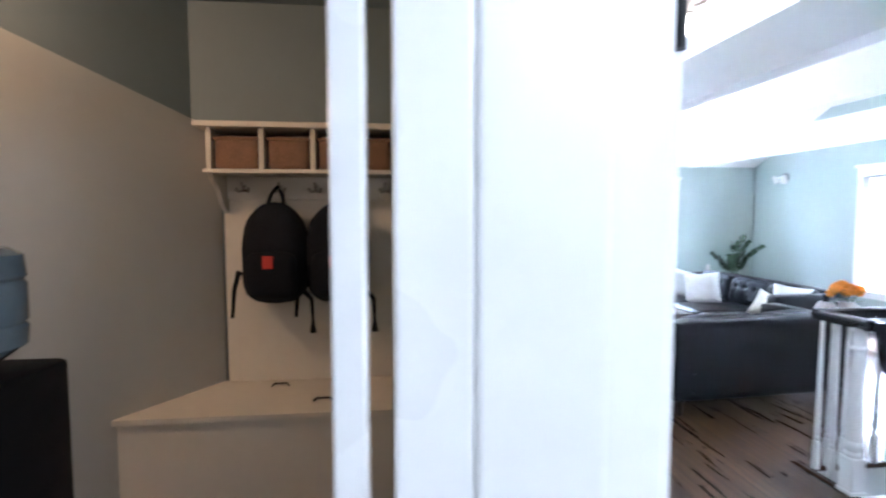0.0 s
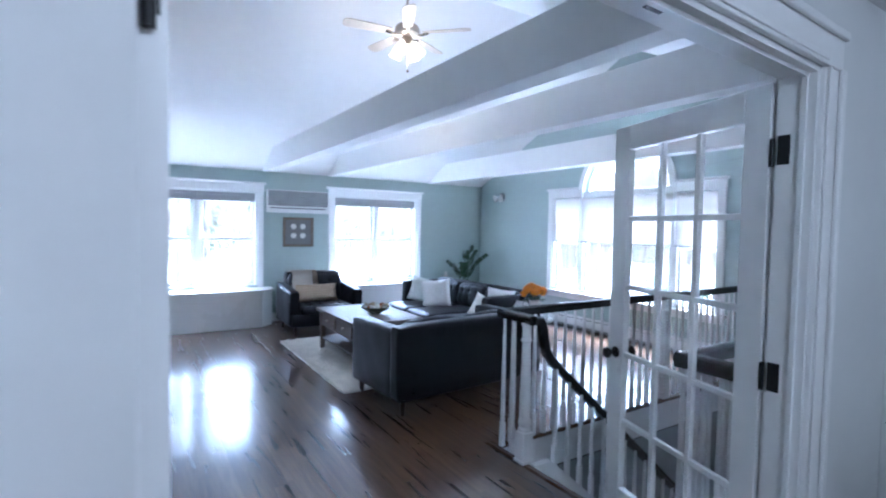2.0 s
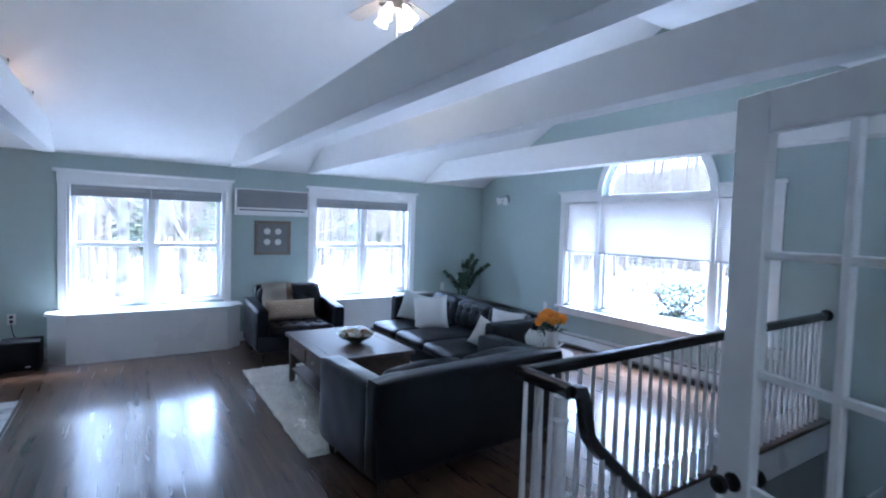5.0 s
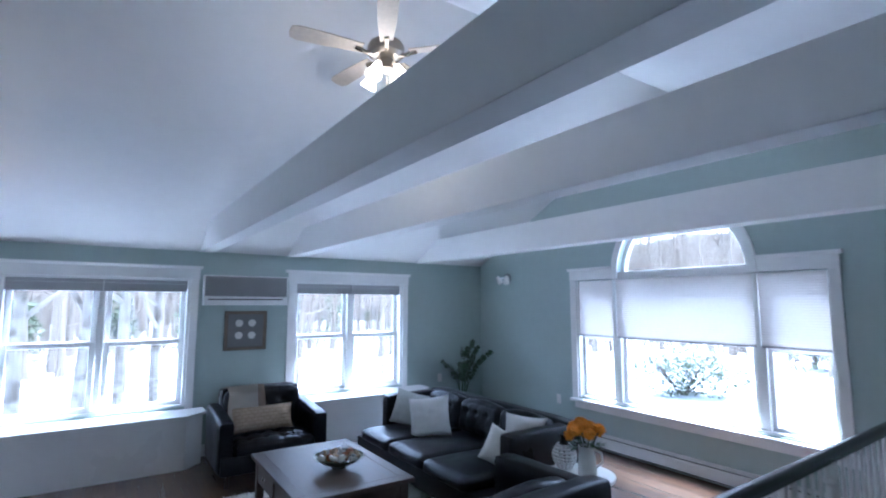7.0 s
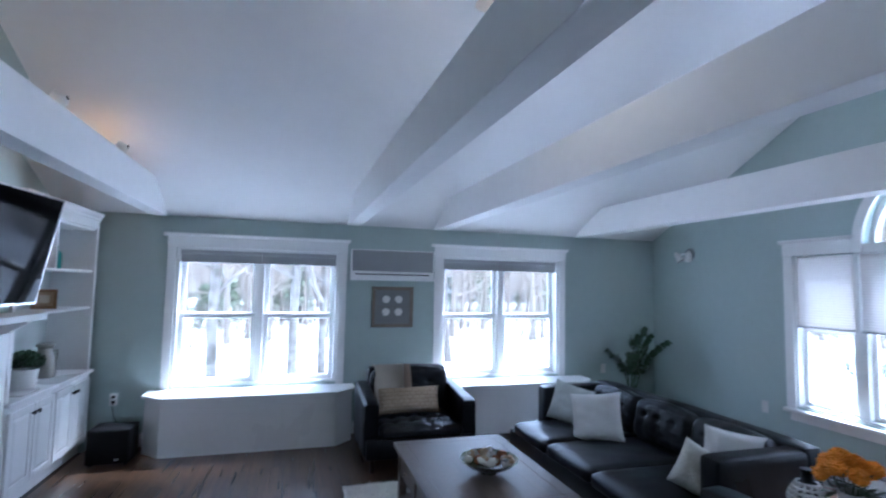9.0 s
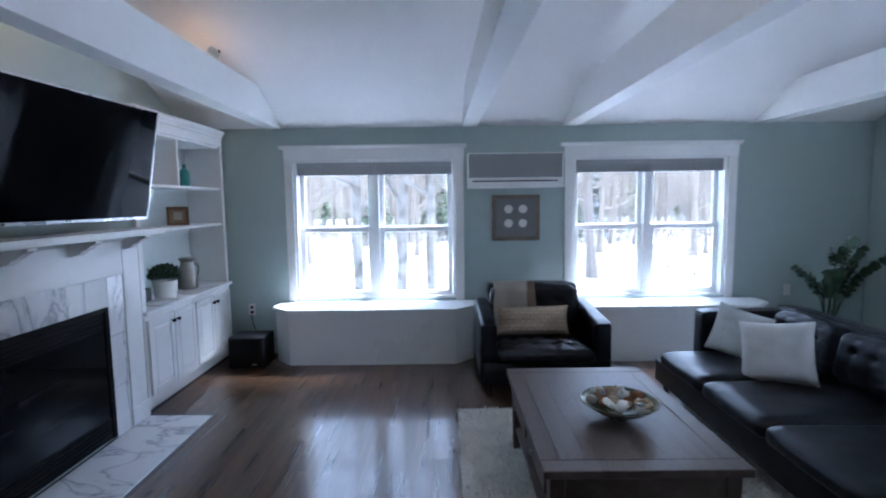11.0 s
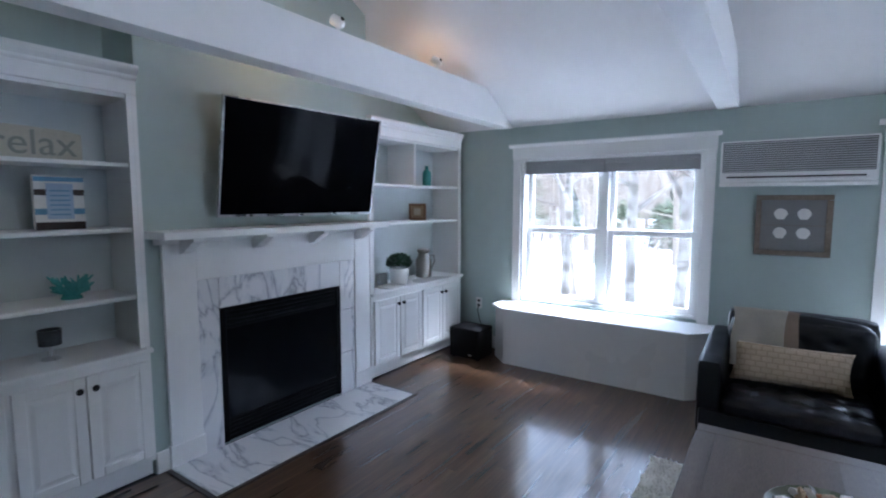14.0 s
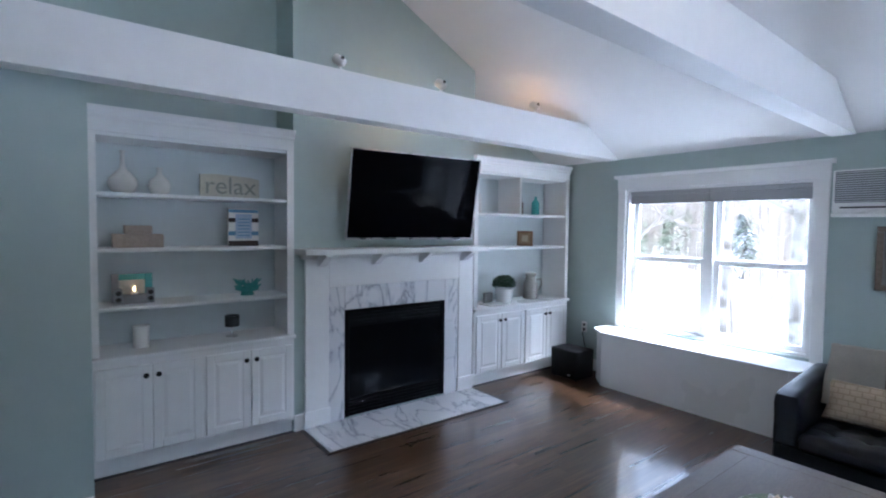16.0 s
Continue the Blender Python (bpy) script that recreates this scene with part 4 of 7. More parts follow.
# ---- doorway: casings, French doors ----
bm = bmesh.new()
box(bm, 0.458, YW0 - 0.02, 0, DX0 - 0.004, YW0 - 0.001, DZ, 0.005, 2), box(bm, DX1 + 0.004, YW0 - 0.02, 0, DX1 + 0.12, YW0 - 0.001, DZ, 0.005, 2)
box(bm, 0.458, YW0 - 0.022, DZ + 0.001, DX1 + 0.125, YW0 - 0.001, DZ + 0.12, 0.005, 2)
box(bm, DX1 + 0.092, YW0 - 0.036, 0, DX1 + 0.12, YW0 - 0.021, DZ, 0.005, 2), box(bm, 0.458, YW0 - 0.038, DZ + 0.094, DX1 + 0.125, YW0 - 0.023, DZ + 0.12, 0.005, 2)
box(bm, DX1 + 0.012, YW0 - 0.028, 0, DX1 + 0.03, YW0 - 0.021, DZ, 0.003, 2), box(bm, DX0, YW0 - 0.030, DZ + 0.012, DX1, YW0 - 0.023, DZ + 0.03, 0.003, 2)
setting("trim_1", skew(bm), WHITE, "white moulded door casing", "trim")
bm = bmesh.new()
box(bm, DX0 - 0.12, YW1 + 0.001, 0, DX0 - 0.004, YW1 + 0.02, DZ), box(bm, DX1 + 0.004, YW1 + 0.001, 0, DX1 + 0.12, YW1 + 0.02, DZ), box(bm, DX0 - 0.12, YW1 + 0.001, DZ, DX1 + 0.12, YW1 + 0.02, DZ + 0.12)
setting("trim_2", skew(bm), WHITE, "white door casing in the living room", "trim")
bm = bmesh.new()
box(bm, DX0 - 0.004, YW0 - 0.004, 0, DX0 + 0.014, YW1 + 0.004, DZ), box(bm, DX1 - 0.014, YW0 - 0.004, 0, DX1 + 0.004, YW1 + 0.004, DZ), box(bm, DX0 + 0.014, YW0 - 0.004, DZ - 0.016, DX1 - 0.014, YW1 + 0.004, DZ + 0.002)
box(bm, DX0 + 0.014, YW0 + 0.02, 0, DX0 + 0.026, YW0 + 0.035, DZ - 0.016), box(bm, DX1 - 0.026, YW0 + 0.02, 0, DX1 - 0.014, YW0 + 0.035, DZ - 0.016), box(bm, DX0 + 0.026, YW0 + 0.02, DZ - 0.028, DX1 - 0.026, YW0 + 0.035, DZ - 0.016)
setting("door_frame", skew(bm), WHITE, "white door jamb", "door frame")
for xc in (1.40, 1.58):
    solid("catch_plate", "small black catch plate in the door head", "hardware", one(xc - 0.03, YW1 - 0.02, DZ - 0.019, xc + 0.03, YW1 + 0.005, DZ - 0.016), BLACK, group="catch plates")


def french_door(x, y, rz, mirror, knob_z, width=0.925):
    """Hinge at the origin, leaf along local x; 3 by 5 panes."""
    W, T, H, S = width, 0.036, 2.0, 0.107
    d = thing("french_door", "open white French door with fifteen glass panes", "door", x, y, 0.012, rz, "French doors")
    k = -1 if mirror else 1
    bm = bmesh.new()
    box(bm, 0.004, 0, 0, S, T, H, 0.003, 1), box(bm, W - S, 0, 0, W, T, H, 0.003, 1)
    box(bm, S, 0, 0, W - S, T, 0.24, 0.003, 1), box(bm, S, 0, H - 0.115, W - S, T, H, 0.003, 1)
    part("door_frame", bm, WHITE, d, smooth=False)
    gw, gh = (W - 2 * S) / 3, (H - 0.355) / 5
    for c in (1, 2):
        part("muntin", one(S + gw * c - 0.012, 0.006, 0.24, S + gw * c + 0.012, T - 0.006, H - 0.115, 0.004), WHITE, d, smooth=False)
    for r in (1, 2, 3, 4):
        part("muntin", one(S, 0.007, 0.24 + gh * r - 0.012, W - S, T - 0.007, 0.24 + gh * r + 0.012, 0.004), WHITE, d, smooth=False)
    for c in range(3):
        for r in range(5):
            p = part("pane", one(S + gw * c + 0.001, T / 2 - 0.002, 0.24 + gh * r + 0.001, S + gw * (c + 1) - 0.001, T / 2 + 0.002, 0.24 + gh * (r + 1) - 0.001), DOORGLASS, d, smooth=False)
            p.visible_shadow = False
    for side in (-1, 1):
        yb = 0 if side < 0 else T
        bm = lathe(bmesh.new(), [(0.026, 0), (0.027, 0.006), (0.011, 0.010), (0.010, 0.03), (0.02, 0.036), (0.027, 0.048), (0.024, 0.06), (0.012, 0.064)], steps=18)
        turned(bm, Matrix.Translation((W - 0.06, yb, knob_z)) @ pose(0, 0, 0, 90 if side < 0 else -90, 0, 0))
        part("knob", bm, BLACK, d, "round black knob")
    for z in (0.18, 0.97, 1.72):
        if mirror:
            part("hinge", one(-0.02, T - 0.02, z, 0.045, T + 0.012, z + 0.10, 0.004), BLACK, d, "black butt hinge")
        else:
            bm = one(-0.001, 0.002, z, 0.0045, T - 0.002, z + 0.092, 0.0015, 1)
            tube(bm, [(-0.006, T + 0.001, z), (-0.006, T + 0.001, z + 0.092)], 0.0075, 10)
            part("hinge", bm, BLACK, d, "black butt hinge")
    return d


french_door(2.409, 0.892, 73.8, False, 0.90, 0.85)
french_door(0.606, 0.83, 93.3, True, 0.80)
for z in (0.19, 0.985, 1.735):
    for x0, x1 in ((DX0 + 0.014, DX0 + 0.018), (DX1 - 0.019, DX1 - 0.014)):
        solid("hinge_plate", "black hinge plate on the white jamb", "hardware", one(x0, YW1 - 0.085 if x0 < 1 else YW1 + 0.042, z, x1, YW1 - 0.006 if x0 < 1 else YW1 + 0.079, z + 0.095, 0.0015, 1), BLACK, group="hinge plates")

for z in (0.20, 0.985, 1.71):
    solid("hinge_knuckle", "black hinge knuckle at the doorway edge", "hardware", tube(bmesh.new(), [(DX0 + 0.006, YW0 - 0.012, z), (DX0 + 0.006, YW0 - 0.012, z + 0.085)], 0.0075, 10), BLACK, group="hinge knuckles")

# mudroom opening: jamb post and casing
bm = bmesh.new()
box(bm, 0.236, 0.575, 0, 0.3155, YW0 - 0.001, 2.12, 0.006, 3), box(bm, 0.3155, 0.5725, 0, 0.456, YW0 - 0.001, 2.12, 0.008, 3), box(bm, -0.75, 0.575, 2.122, 0.456, YW0 - 0.001, 2.22, 0.012, 3)
setting("trim_3", bm, WHITE, "white casing beside the mudroom opening", "trim")
solid("door_jamb", "thin white upright at the mudroom opening", "jamb", one(0.180, 0.535, 0, 0.211, 0.60, 2.10, 0.003, 1), WHITE)
# baseboards
bm = bmesh.new()
box(bm, -0.16, YB - 0.016, 0, 0.35, YB - 0.001, 0.13, 0.004, 1), box(bm, 2.385, YB - 0.016, 0, 3.21, YB - 0.001, 0.13, 0.004, 1), box(bm, 5.28, YB - 0.016, 0, XR - 0.001, YB - 0.001, 0.13, 0.004, 1)
box(bm, BX + 0.001, N1[1] + 0.002, 0, BX + 0.016, 4.724, 0.13, 0.004, 1)
box(bm, 0.301, YW1 + 0.002, 0, 0.316, N1[0], 0.13, 0.004, 1), box(bm, DX1 + 0.121, YW1 + 0.081, 0, 2.70, YW1 + 0.096, 0.13, 0.004, 1)
setting("baseboard", bm, WHITE, "white baseboard", "baseboard")

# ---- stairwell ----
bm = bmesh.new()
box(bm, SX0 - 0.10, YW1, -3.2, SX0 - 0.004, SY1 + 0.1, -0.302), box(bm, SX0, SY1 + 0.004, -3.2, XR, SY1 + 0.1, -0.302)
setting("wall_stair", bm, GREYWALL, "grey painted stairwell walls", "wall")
setting("floor_lower", one(2.6, 0.6, -2.9, XR + 0.1, 3.0, -2.78), STAIRDARK, "dark lower floor", "floor")
bm = bmesh.new()
box(bm, SX0 + 0.012, SY1 - 0.016, -0.28, XR - 0.001, SY1 - 0.001, -0.03), box(bm, SX0 + 0.001, YW1 + 0.001, -0.28, SX0 + 0.012, SY1 - 0.001, -0.03)
setting("trim_4", bm, WHITE, "white stairwell fascia", "trim")
bm = bmesh.new()
box(bm, SX0 + 0.001, SY1 - 0.03, -0.028, XR - 0.001, SY1 + 0.05, 0.004, 0.004, 2), box(bm, SX0 - 0.035, YW1 + 0.02, -0.028, SX0 + 0.001, SY1 + 0.05, 0.004, 0.004, 2)
setting("trim_5", bm, FLOOR_IS, "dark wooden floor nosing at the stairwell", "trim")
st = thing("staircase", "staircase going down with dark treads and white risers", "staircase")
GO, RI = 0.245, 0.212
for k in range(12):
    x = SX0 + 0.02 + GO * k
    z = -RI * (k + 1)
    part("tread", one(x - 0.02, 1.42, z - 0.03, x + GO, 2.36, z, 0.005), STAIRDARK, st, smooth=False)
    part("riser", one(x, 1.425, z, x + 0.015, 2.355, z + RI - 0.031), WHITE, st, smooth=False)
for ya, yb in ((1.385, 1.418), (2.362, 2.40)):
    part("stringer", extrude(bmesh.new(), [(SX0 + 0.02, 0.0), (SX0 + 0.02, -0.42), (SX0 + 0.02 + GO * 11, -0.42 - RI * 11), (SX0 + 0.02 + GO * 12, -RI * 12 - 0.2), (SX0 + 0.02 + GO * 12, -RI * 11.2), (SX0 + 0.16, 0.0)], "y", ya, yb), WHITE, st, smooth=False)


def baluster_mesh(h):
    bm = bmesh.new()
    box(bm, -0.016, -0.016, 0, 0.016, 0.016, 0.17, 0.002, 1)
    lathe(bm, [(0.010, 0.168), (0.017, 0.185), (0.017, 0.195), (0.012, 0.205), (0.017, 0.225), (0.0165, 0.25), (0.0105, h)], steps=10)
    return mesh_of("baluster", bm, WHITE, True)


def rail_piece(bm, pts, w=0.032, h=0.030):
    """A moulded handrail along points."""
    prof = [(-w * 0.75, -h), (w * 0.75, -h), (w * 0.85, -h * 0.3), (w, 0.1 * h), (w * 0.9, h * 0.7), (w * 0.5, h), (-w * 0.5, h), (-w * 0.9, h * 0.7), (-w, 0.1 * h), (-w * 0.85, -h * 0.3)]
    pts = [Vector(p) for p in pts]
    rings = []
    for i, p in enumerate(pts):
        d = (pts[min(i + 1, len(pts) - 1)] - pts[max(i - 1, 0)]).normalized()
        flat = Vector((d.x, d.y, 0))
        side = Vector((d.y, -d.x, 0)).normalized() if flat.length > 0.05 else Vector((0, -1, 0))
        up = side.cross(d).normalized()
        rings.append([bm.verts.new(p + side * a + up * b) for a, b in prof])
    for a, b in zip(rings, rings[1:]):
        for k in range(len(prof)):
            bm.faces.new((a[k], a[(k + 1) % len(prof)], b[(k + 1) % len(prof)], b[k]))
    bm.faces.new(rings[0][::-1]), bm.faces.new(rings[-1])
    bmesh.ops.recalc_face_normals(bm, faces=bm.faces)
    return bm


def newel(parent, x, y, z0, h):
    bm = bmesh.new()
    box(bm, x - 0.042, y - 0.042, z0, x + 0.042, y + 0.042, z0 + 0.20, 0.004, 1)
    box(bm, x - 0.048, y - 0.048, z0, x + 0.048, y + 0.048, z0 + 0.02, 0.003, 1)
    lathe(bm, [(0.030, 0.199), (0.042, 0.205), (0.042, 0.22), (0.030, 0.232), (0.040, 0.25), (0.042, 0.275), (0.032, 0.29), (0.036, 0.31), (0.037, 0.40), (0.028, h - 0.20), (0.026, h - 0.12), (0.036, h - 0.11), (0.036, h - 0.10), (0.028, h - 0.09), (0.030, h - 0.02), (0.038, h)], x, y, z0, 18)
    part("newel_post", bm, WHITE, parent, "turned white newel post")


BAL = baluster_mesh(0.90)
gr = thing("stair_railing", "black handrail on turned white balusters round the stairwell", "railing")


def balusters(parent, points, me=BAL):
    for p in points:
        ob = new("baluster", me)
        ob.location, ob.parent = p, parent


RZ = 0.93
A0, A1 = Vector((2.735, 2.71, RZ)), Vector((XR, 2.79, RZ))
part("handrail", rail_piece(bmesh.new(), [A0 + Vector((-0.028, 0, 0)), A1]), RAIL, gr, "black moulded handrail")
part("handrail", rail_piece(bmesh.new(), [(2.735, 2.742, RZ - 0.001), (2.735, 2.44, RZ - 0.001), (2.725, 2.395, RZ - 0.001)]), RAIL, gr, "black handrail return")
part("rosette", turned(lathe(bmesh.new(), [(0.05, 0), (0.052, 0.008), (0.04, 0.018), (0.03, 0.02)], steps=20), Matrix.Translation((XR - 0.001, 2.79, RZ)) @ pose(0, 0, 0, 0, -90, 0)), RAIL, gr, "round black wall rosette")
balusters(gr, [(2.735, 2.585, 0.004), (2.735, 2.69, 0.004)] + [A0.lerp(A1, (k + 0.9) / 35).to_tuple()[:2] + (0.004,) for k in range(34) if abs(A0.lerp(A1, (k + 0.9) / 35).x - 4.65) > 0.05])
newel(gr, 2.712, 2.44, 0.004, 0.90)
newel(gr, 4.65, 2.752, 0.004, 0.90)

sr = thing("stair_handrail", "black sloping stair handrail with white balusters", "railing")
part("handrail", rail_piece(bmesh.new(), [(2.73, 2.40, RZ), (2.79, 2.40, RZ - 0.005), (2.815, 2.40, 0.87), (2.825, 2.40, 0.80), (2.845, 2.40, 0.72), (2.89, 2.40, 0.66), (3.0, 2.40, 0.56), (5.6, 2.40, 0.56 - 2.6 * 0.865)], 0.03, 0.028), RAIL, sr, "black moulded handrail with a gooseneck")
for k in range(22):
    x = 2.93 + 0.122 * k
    zt = 0.56 - (x - 3.0) * 0.865 - 0.025
    zb = -0.848 * (x - SX0 - 0.16) - 0.016
    bm = box(bmesh.new(), x - 0.016, 2.369, zb, x + 0.016, 2.399, zb + 0.15, 0.002, 1)
    lathe(bm, [(0.010, 0.149), (0.017, 0.165), (0.012, 0.185), (0.017, 0.21), (0.0105, zt - zb)], x, 2.384, zb, 10)
    part("baluster", bm, WHITE, sr)

ng = thing("landing_railing", "black handrail with white balusters on the near side of the stairs", "railing")
part("handrail", rail_piece(bmesh.new(), [(2.665, 1.37, RZ), (XR, 1.37, RZ)], 0.036, 0.034), RAIL, ng, "black moulded handrail")
part("handrail", rail_piece(bmesh.new(), [(2.70, 1.402, RZ - 0.001), (2.70, YW1 + 0.001, RZ - 0.001)], 0.036, 0.034), RAIL, ng, "black moulded handrail")
part("kerb", one(SX0 + 0.013, 1.335, -0.30, XR - 0.001, 1.384, 0.004), WHITE, ng, "white kerb board", smooth=False)
balusters(ng, [(2.70, 1.37, 0.004)] + [(2.70, 0.90 + 0.093 * k, 0.004) for k in range(5)] + [(2.80 + 0.105 * k, 1.36, 0.004) for k in range(34)])

# ---- mudroom ----
bm = bmesh.new()
box(bm, -2.5, 3.17, 0, 0.2355, 3.255, 2.8)
setting("wall_mudroom", bm, MUD_DARK, "dark blue-grey mudroom wall", "wall")
d = Vector((-1.13, -1.73)).normalized()
a, b = Vector((-0.77, 3.16)), Vector((-0.77, 3.16)) + d * 2.9
bm = bmesh.new()
fr = [bm.verts.new((a.x, a.y, 0)), bm.verts.new((b.x, b.y, 0)), bm.verts.new((b.x, b.y, 2.75)), bm.verts.new((a.x, a.y, 2.0))]
bk = [bm.verts.new((v.co.x - 0.1, v.co.y + 0.06, v.co.z)) for v in fr]
for k in range(4):
    bm.faces.new((fr[k], fr[(k + 1) % 4], bk[(k + 1) % 4], bk[k]))
bm.faces.new(fr[::-1]), bm.faces.new(bk)
bmesh.ops.recalc_face_normals(bm, faces=bm.faces)
setting("wall_mudroom_2", bm, MUD, "tan angled mudroom wall", "wall")
bm = prism(bmesh.new(), [(a.x - 0.12, a.y + 0.07), (b.x - 0.12, b.y + 0.07), (b.x - 0.2, b.y + 0.12), (a.x - 0.2, a.y + 0.12)], 0, 2.8)
setting("wall_mudroom_3", bm, MUD_DARK, "dark blue-grey wall above the tan one", "wall")

mb = thing("mudroom_bench", "cream built-in bench with lift-up seat", "bench")
part("front", one(-1.24, 2.62, 0, 0.234, 2.65, 0.475), CREAM, mb, smooth=False)
part("seat", prism(bmesh.new(), [(-1.22, 2.60), (0.234, 2.60), (0.234, 3.149), (-0.79, 3.149), (-1.17, 2.64)], 0.476, 0.505), CREAM, mb, smooth=False)
for xc, yc in ((-0.42, 3.02), (-0.14, 2.76)):
    bm = tube(bmesh.new(), [(xc - 0.05, yc, 0.506), (xc - 0.035, yc, 0.522), (xc + 0.035, yc, 0.522), (xc + 0.05, yc, 0.506)], 0.006)
    part("handle", bm, BLACK, mb, "small black pull")
hu = thing("coat_hutch", "cream wall panel with cubbies and coat hooks above the bench", "coat rack")
part("back_panel", one(-0.745, 3.128, 0.507, 0.234, 3.148, 1.98), CREAM, hu, smooth=False)
part("hook_rail", one(-0.745, 3.11, 1.60, 0.234, 3.128, 1.735, 0.003, 1), CREAM, hu, smooth=False)
part("top", one(-0.80, 2.82, 1.975, 0.234, 3.148, 2.005, 0.006), CREAM, hu, smooth=False)
part("shelf", one(-0.76, 2.85, 1.735, 0.234, 3.148, 1.757, 0.003, 1), CREAM, hu, smooth=False)
for k in range(4):
    x = -0.745 + 0.272 * k
    part("divider", one(x, 2.86, 1.757, x + 0.025, 3.128, 1.975), CREAM, hu, smooth=False)
part("side_bracket", extrude(bmesh.new(), [(3.128, 1.735), (2.88, 1.735), (2.90, 1.70), (2.98, 1.66), (3.04, 1.58), (3.128, 1.52)], "x", -0.745, -0.72), CREAM, hu, smooth=False)
for k in range(5):
    x = -0.62 + 0.205 * k
    bm = tube(bmesh.new(), [(x, 3.109, 1.68), (x, 3.07, 1.665), (x, 3.05, 1.685), (x, 3.045, 1.70)], [0.008, 0.007, 0.007, 0.010])
    for s in (-1, 1):
        tube(bm, [(x, 3.10, 1.655), (x + 0.025 * s, 3.075, 1.645), (x + 0.035 * s, 3.06, 1.665)], [0.007, 0.006, 0.008])
    part("hook", bm, NICKEL, hu, "metal double hook")
for k, wd in enumerate((0.225, 0.21, 0.22, 0.12)):
    bk = thing("basket", "brown woven basket in a cubby", "basket", -0.597 + 0.272 * k if k < 3 else 0.165, 2.99, 1.7575, 0, "cubby baskets")
    bm = pad(bmesh.new(), -wd / 2, -0.11, 0, wd / 2, 0.11, 0.165, 0.02, 0.004, 8, k)
    part("body", bm, BROWN, bk)
    part("rim", tube(bmesh.new(), [(-wd / 2, -0.11, 0.165), (wd / 2, -0.11, 0.165), (wd / 2, 0.11, 0.165), (-wd / 2, 0.11, 0.165), (-wd / 2, -0.11, 0.165)], 0.009), BROWN, bk)


def backpack(x, label, seed):
    b = thing("backpack", label, "backpack", x, 2.97, 1.03, 0, "backpacks on the hooks")
    bm = pad(bmesh.new(), -0.17, -0.10, 0, 0.17, 0.12, 0.53, 0.09, 0.02, 12, seed)
    for v in bm.verts:
        f = 1 - 0.35 * max(0, (v.co.z - 0.30) / 0.23) ** 2
        v.co.x *= f
    part("body", bm, BACKPACK, b)
    part("front_pocket", pad(bmesh.new(), -0.13, -0.155, 0.03, 0.13, -0.08, 0.27, 0.035, 0.012, 8, seed + 3), BACKPACK, b)
    part("patch", one(-0.035, -0.166, 0.19, 0.02, -0.158, 0.26, 0.003, 1), RED, b, "red badge")
    part("grab_loop", tube(bmesh.new(), [(-0.05, 0.02, 0.52), (-0.03, 0.05, 0.60), (0, 0.075, 0.645), (0.03, 0.05, 0.60), (0.05, 0.02, 0.52)], 0.011), BACKPACK, b)
    part("strap", tube(bmesh.new(), [(-0.16, 0.02, 0.12), (-0.20, -0.02, 0.16), (-0.225, -0.03, 0.06), (-0.24, -0.02, -0.10)], [0.018, 0.018, 0.012, 0.009]), BACKPACK, b)
    part("strap", tube(bmesh.new(), [(0.15, 0.0, 0.05), (0.20, -0.03, 0.0), (0.205, -0.03, -0.12), (0.205, -0.03, -0.19)], [0.016, 0.012, 0.008, 0.02]), BACKPACK, b)
    return b


backpack(-0.42, "black backpack with a red badge hanging on a hook", 1.0)
backpack(-0.07, "second black backpack hanging on a hook", 7.0)

wc = thing("water_cooler", "black water cooler with a clear blue bottle on top", "water cooler", -0.90, 1.52, 0)
part("cabinet", one(-0.16, -0.16, 0.0, 0.16, 0.16, 1.08, 0.02), BLACKBOX, wc)
part("tap", one(0.02, -0.19, 0.80, 0.06, -0.155, 0.86, 0.006), SILVER, wc, "small tap")
part("bottle", lathe(bmesh.new(), [(0.03, 1.081), (0.06, 1.10), (0.13, 1.15), (0.135, 1.20), (0.128, 1.21), (0.135, 1.22), (0.135, 1.32), (0.128, 1.33), (0.135, 1.34), (0.13, 1.40), (0.10, 1.42)], steps=24), material("blue_water_bottle", (0.11, 0.15, 0.19), 0.12, vary=0.1), wc, "blue plastic bottle")

# lamps outside the view: a hall light added to brighten the white casing, and the mudroom's warm ceiling light
for nm, lx, ly, lz, wt, colr in (("ceiling_light", 1.2, -0.9, 2.49, 0.56, (1.0, 0.97, 0.94)), ("ceiling_light", -1.55, 1.75, 2.70, 0.34, (1.0, 0.60, 0.32))):
    cl = thing(nm, "unseen round flush ceiling light with a white glass bowl", "ceiling light", lx, ly, lz, 0, "flush ceiling lights")
    part("base", lathe(bmesh.new(), [(0.15, -0.02), (0.15, 0.0)], steps=24), NICKEL, cl)
    part("bowl", lathe(bmesh.new(), [(0.03, -0.10), (0.09, -0.085), (0.13, -0.05), (0.14, -0.021)], steps=24), glowing("bowl_glow", colr, wt), cl, "glowing glass bowl")
    lamp("hall_fill_lamp" if ly < 0 else "mudroom_lamp", "POINT", lx, ly, lz - 0.16, wt * 1.0, colr, 0.1)

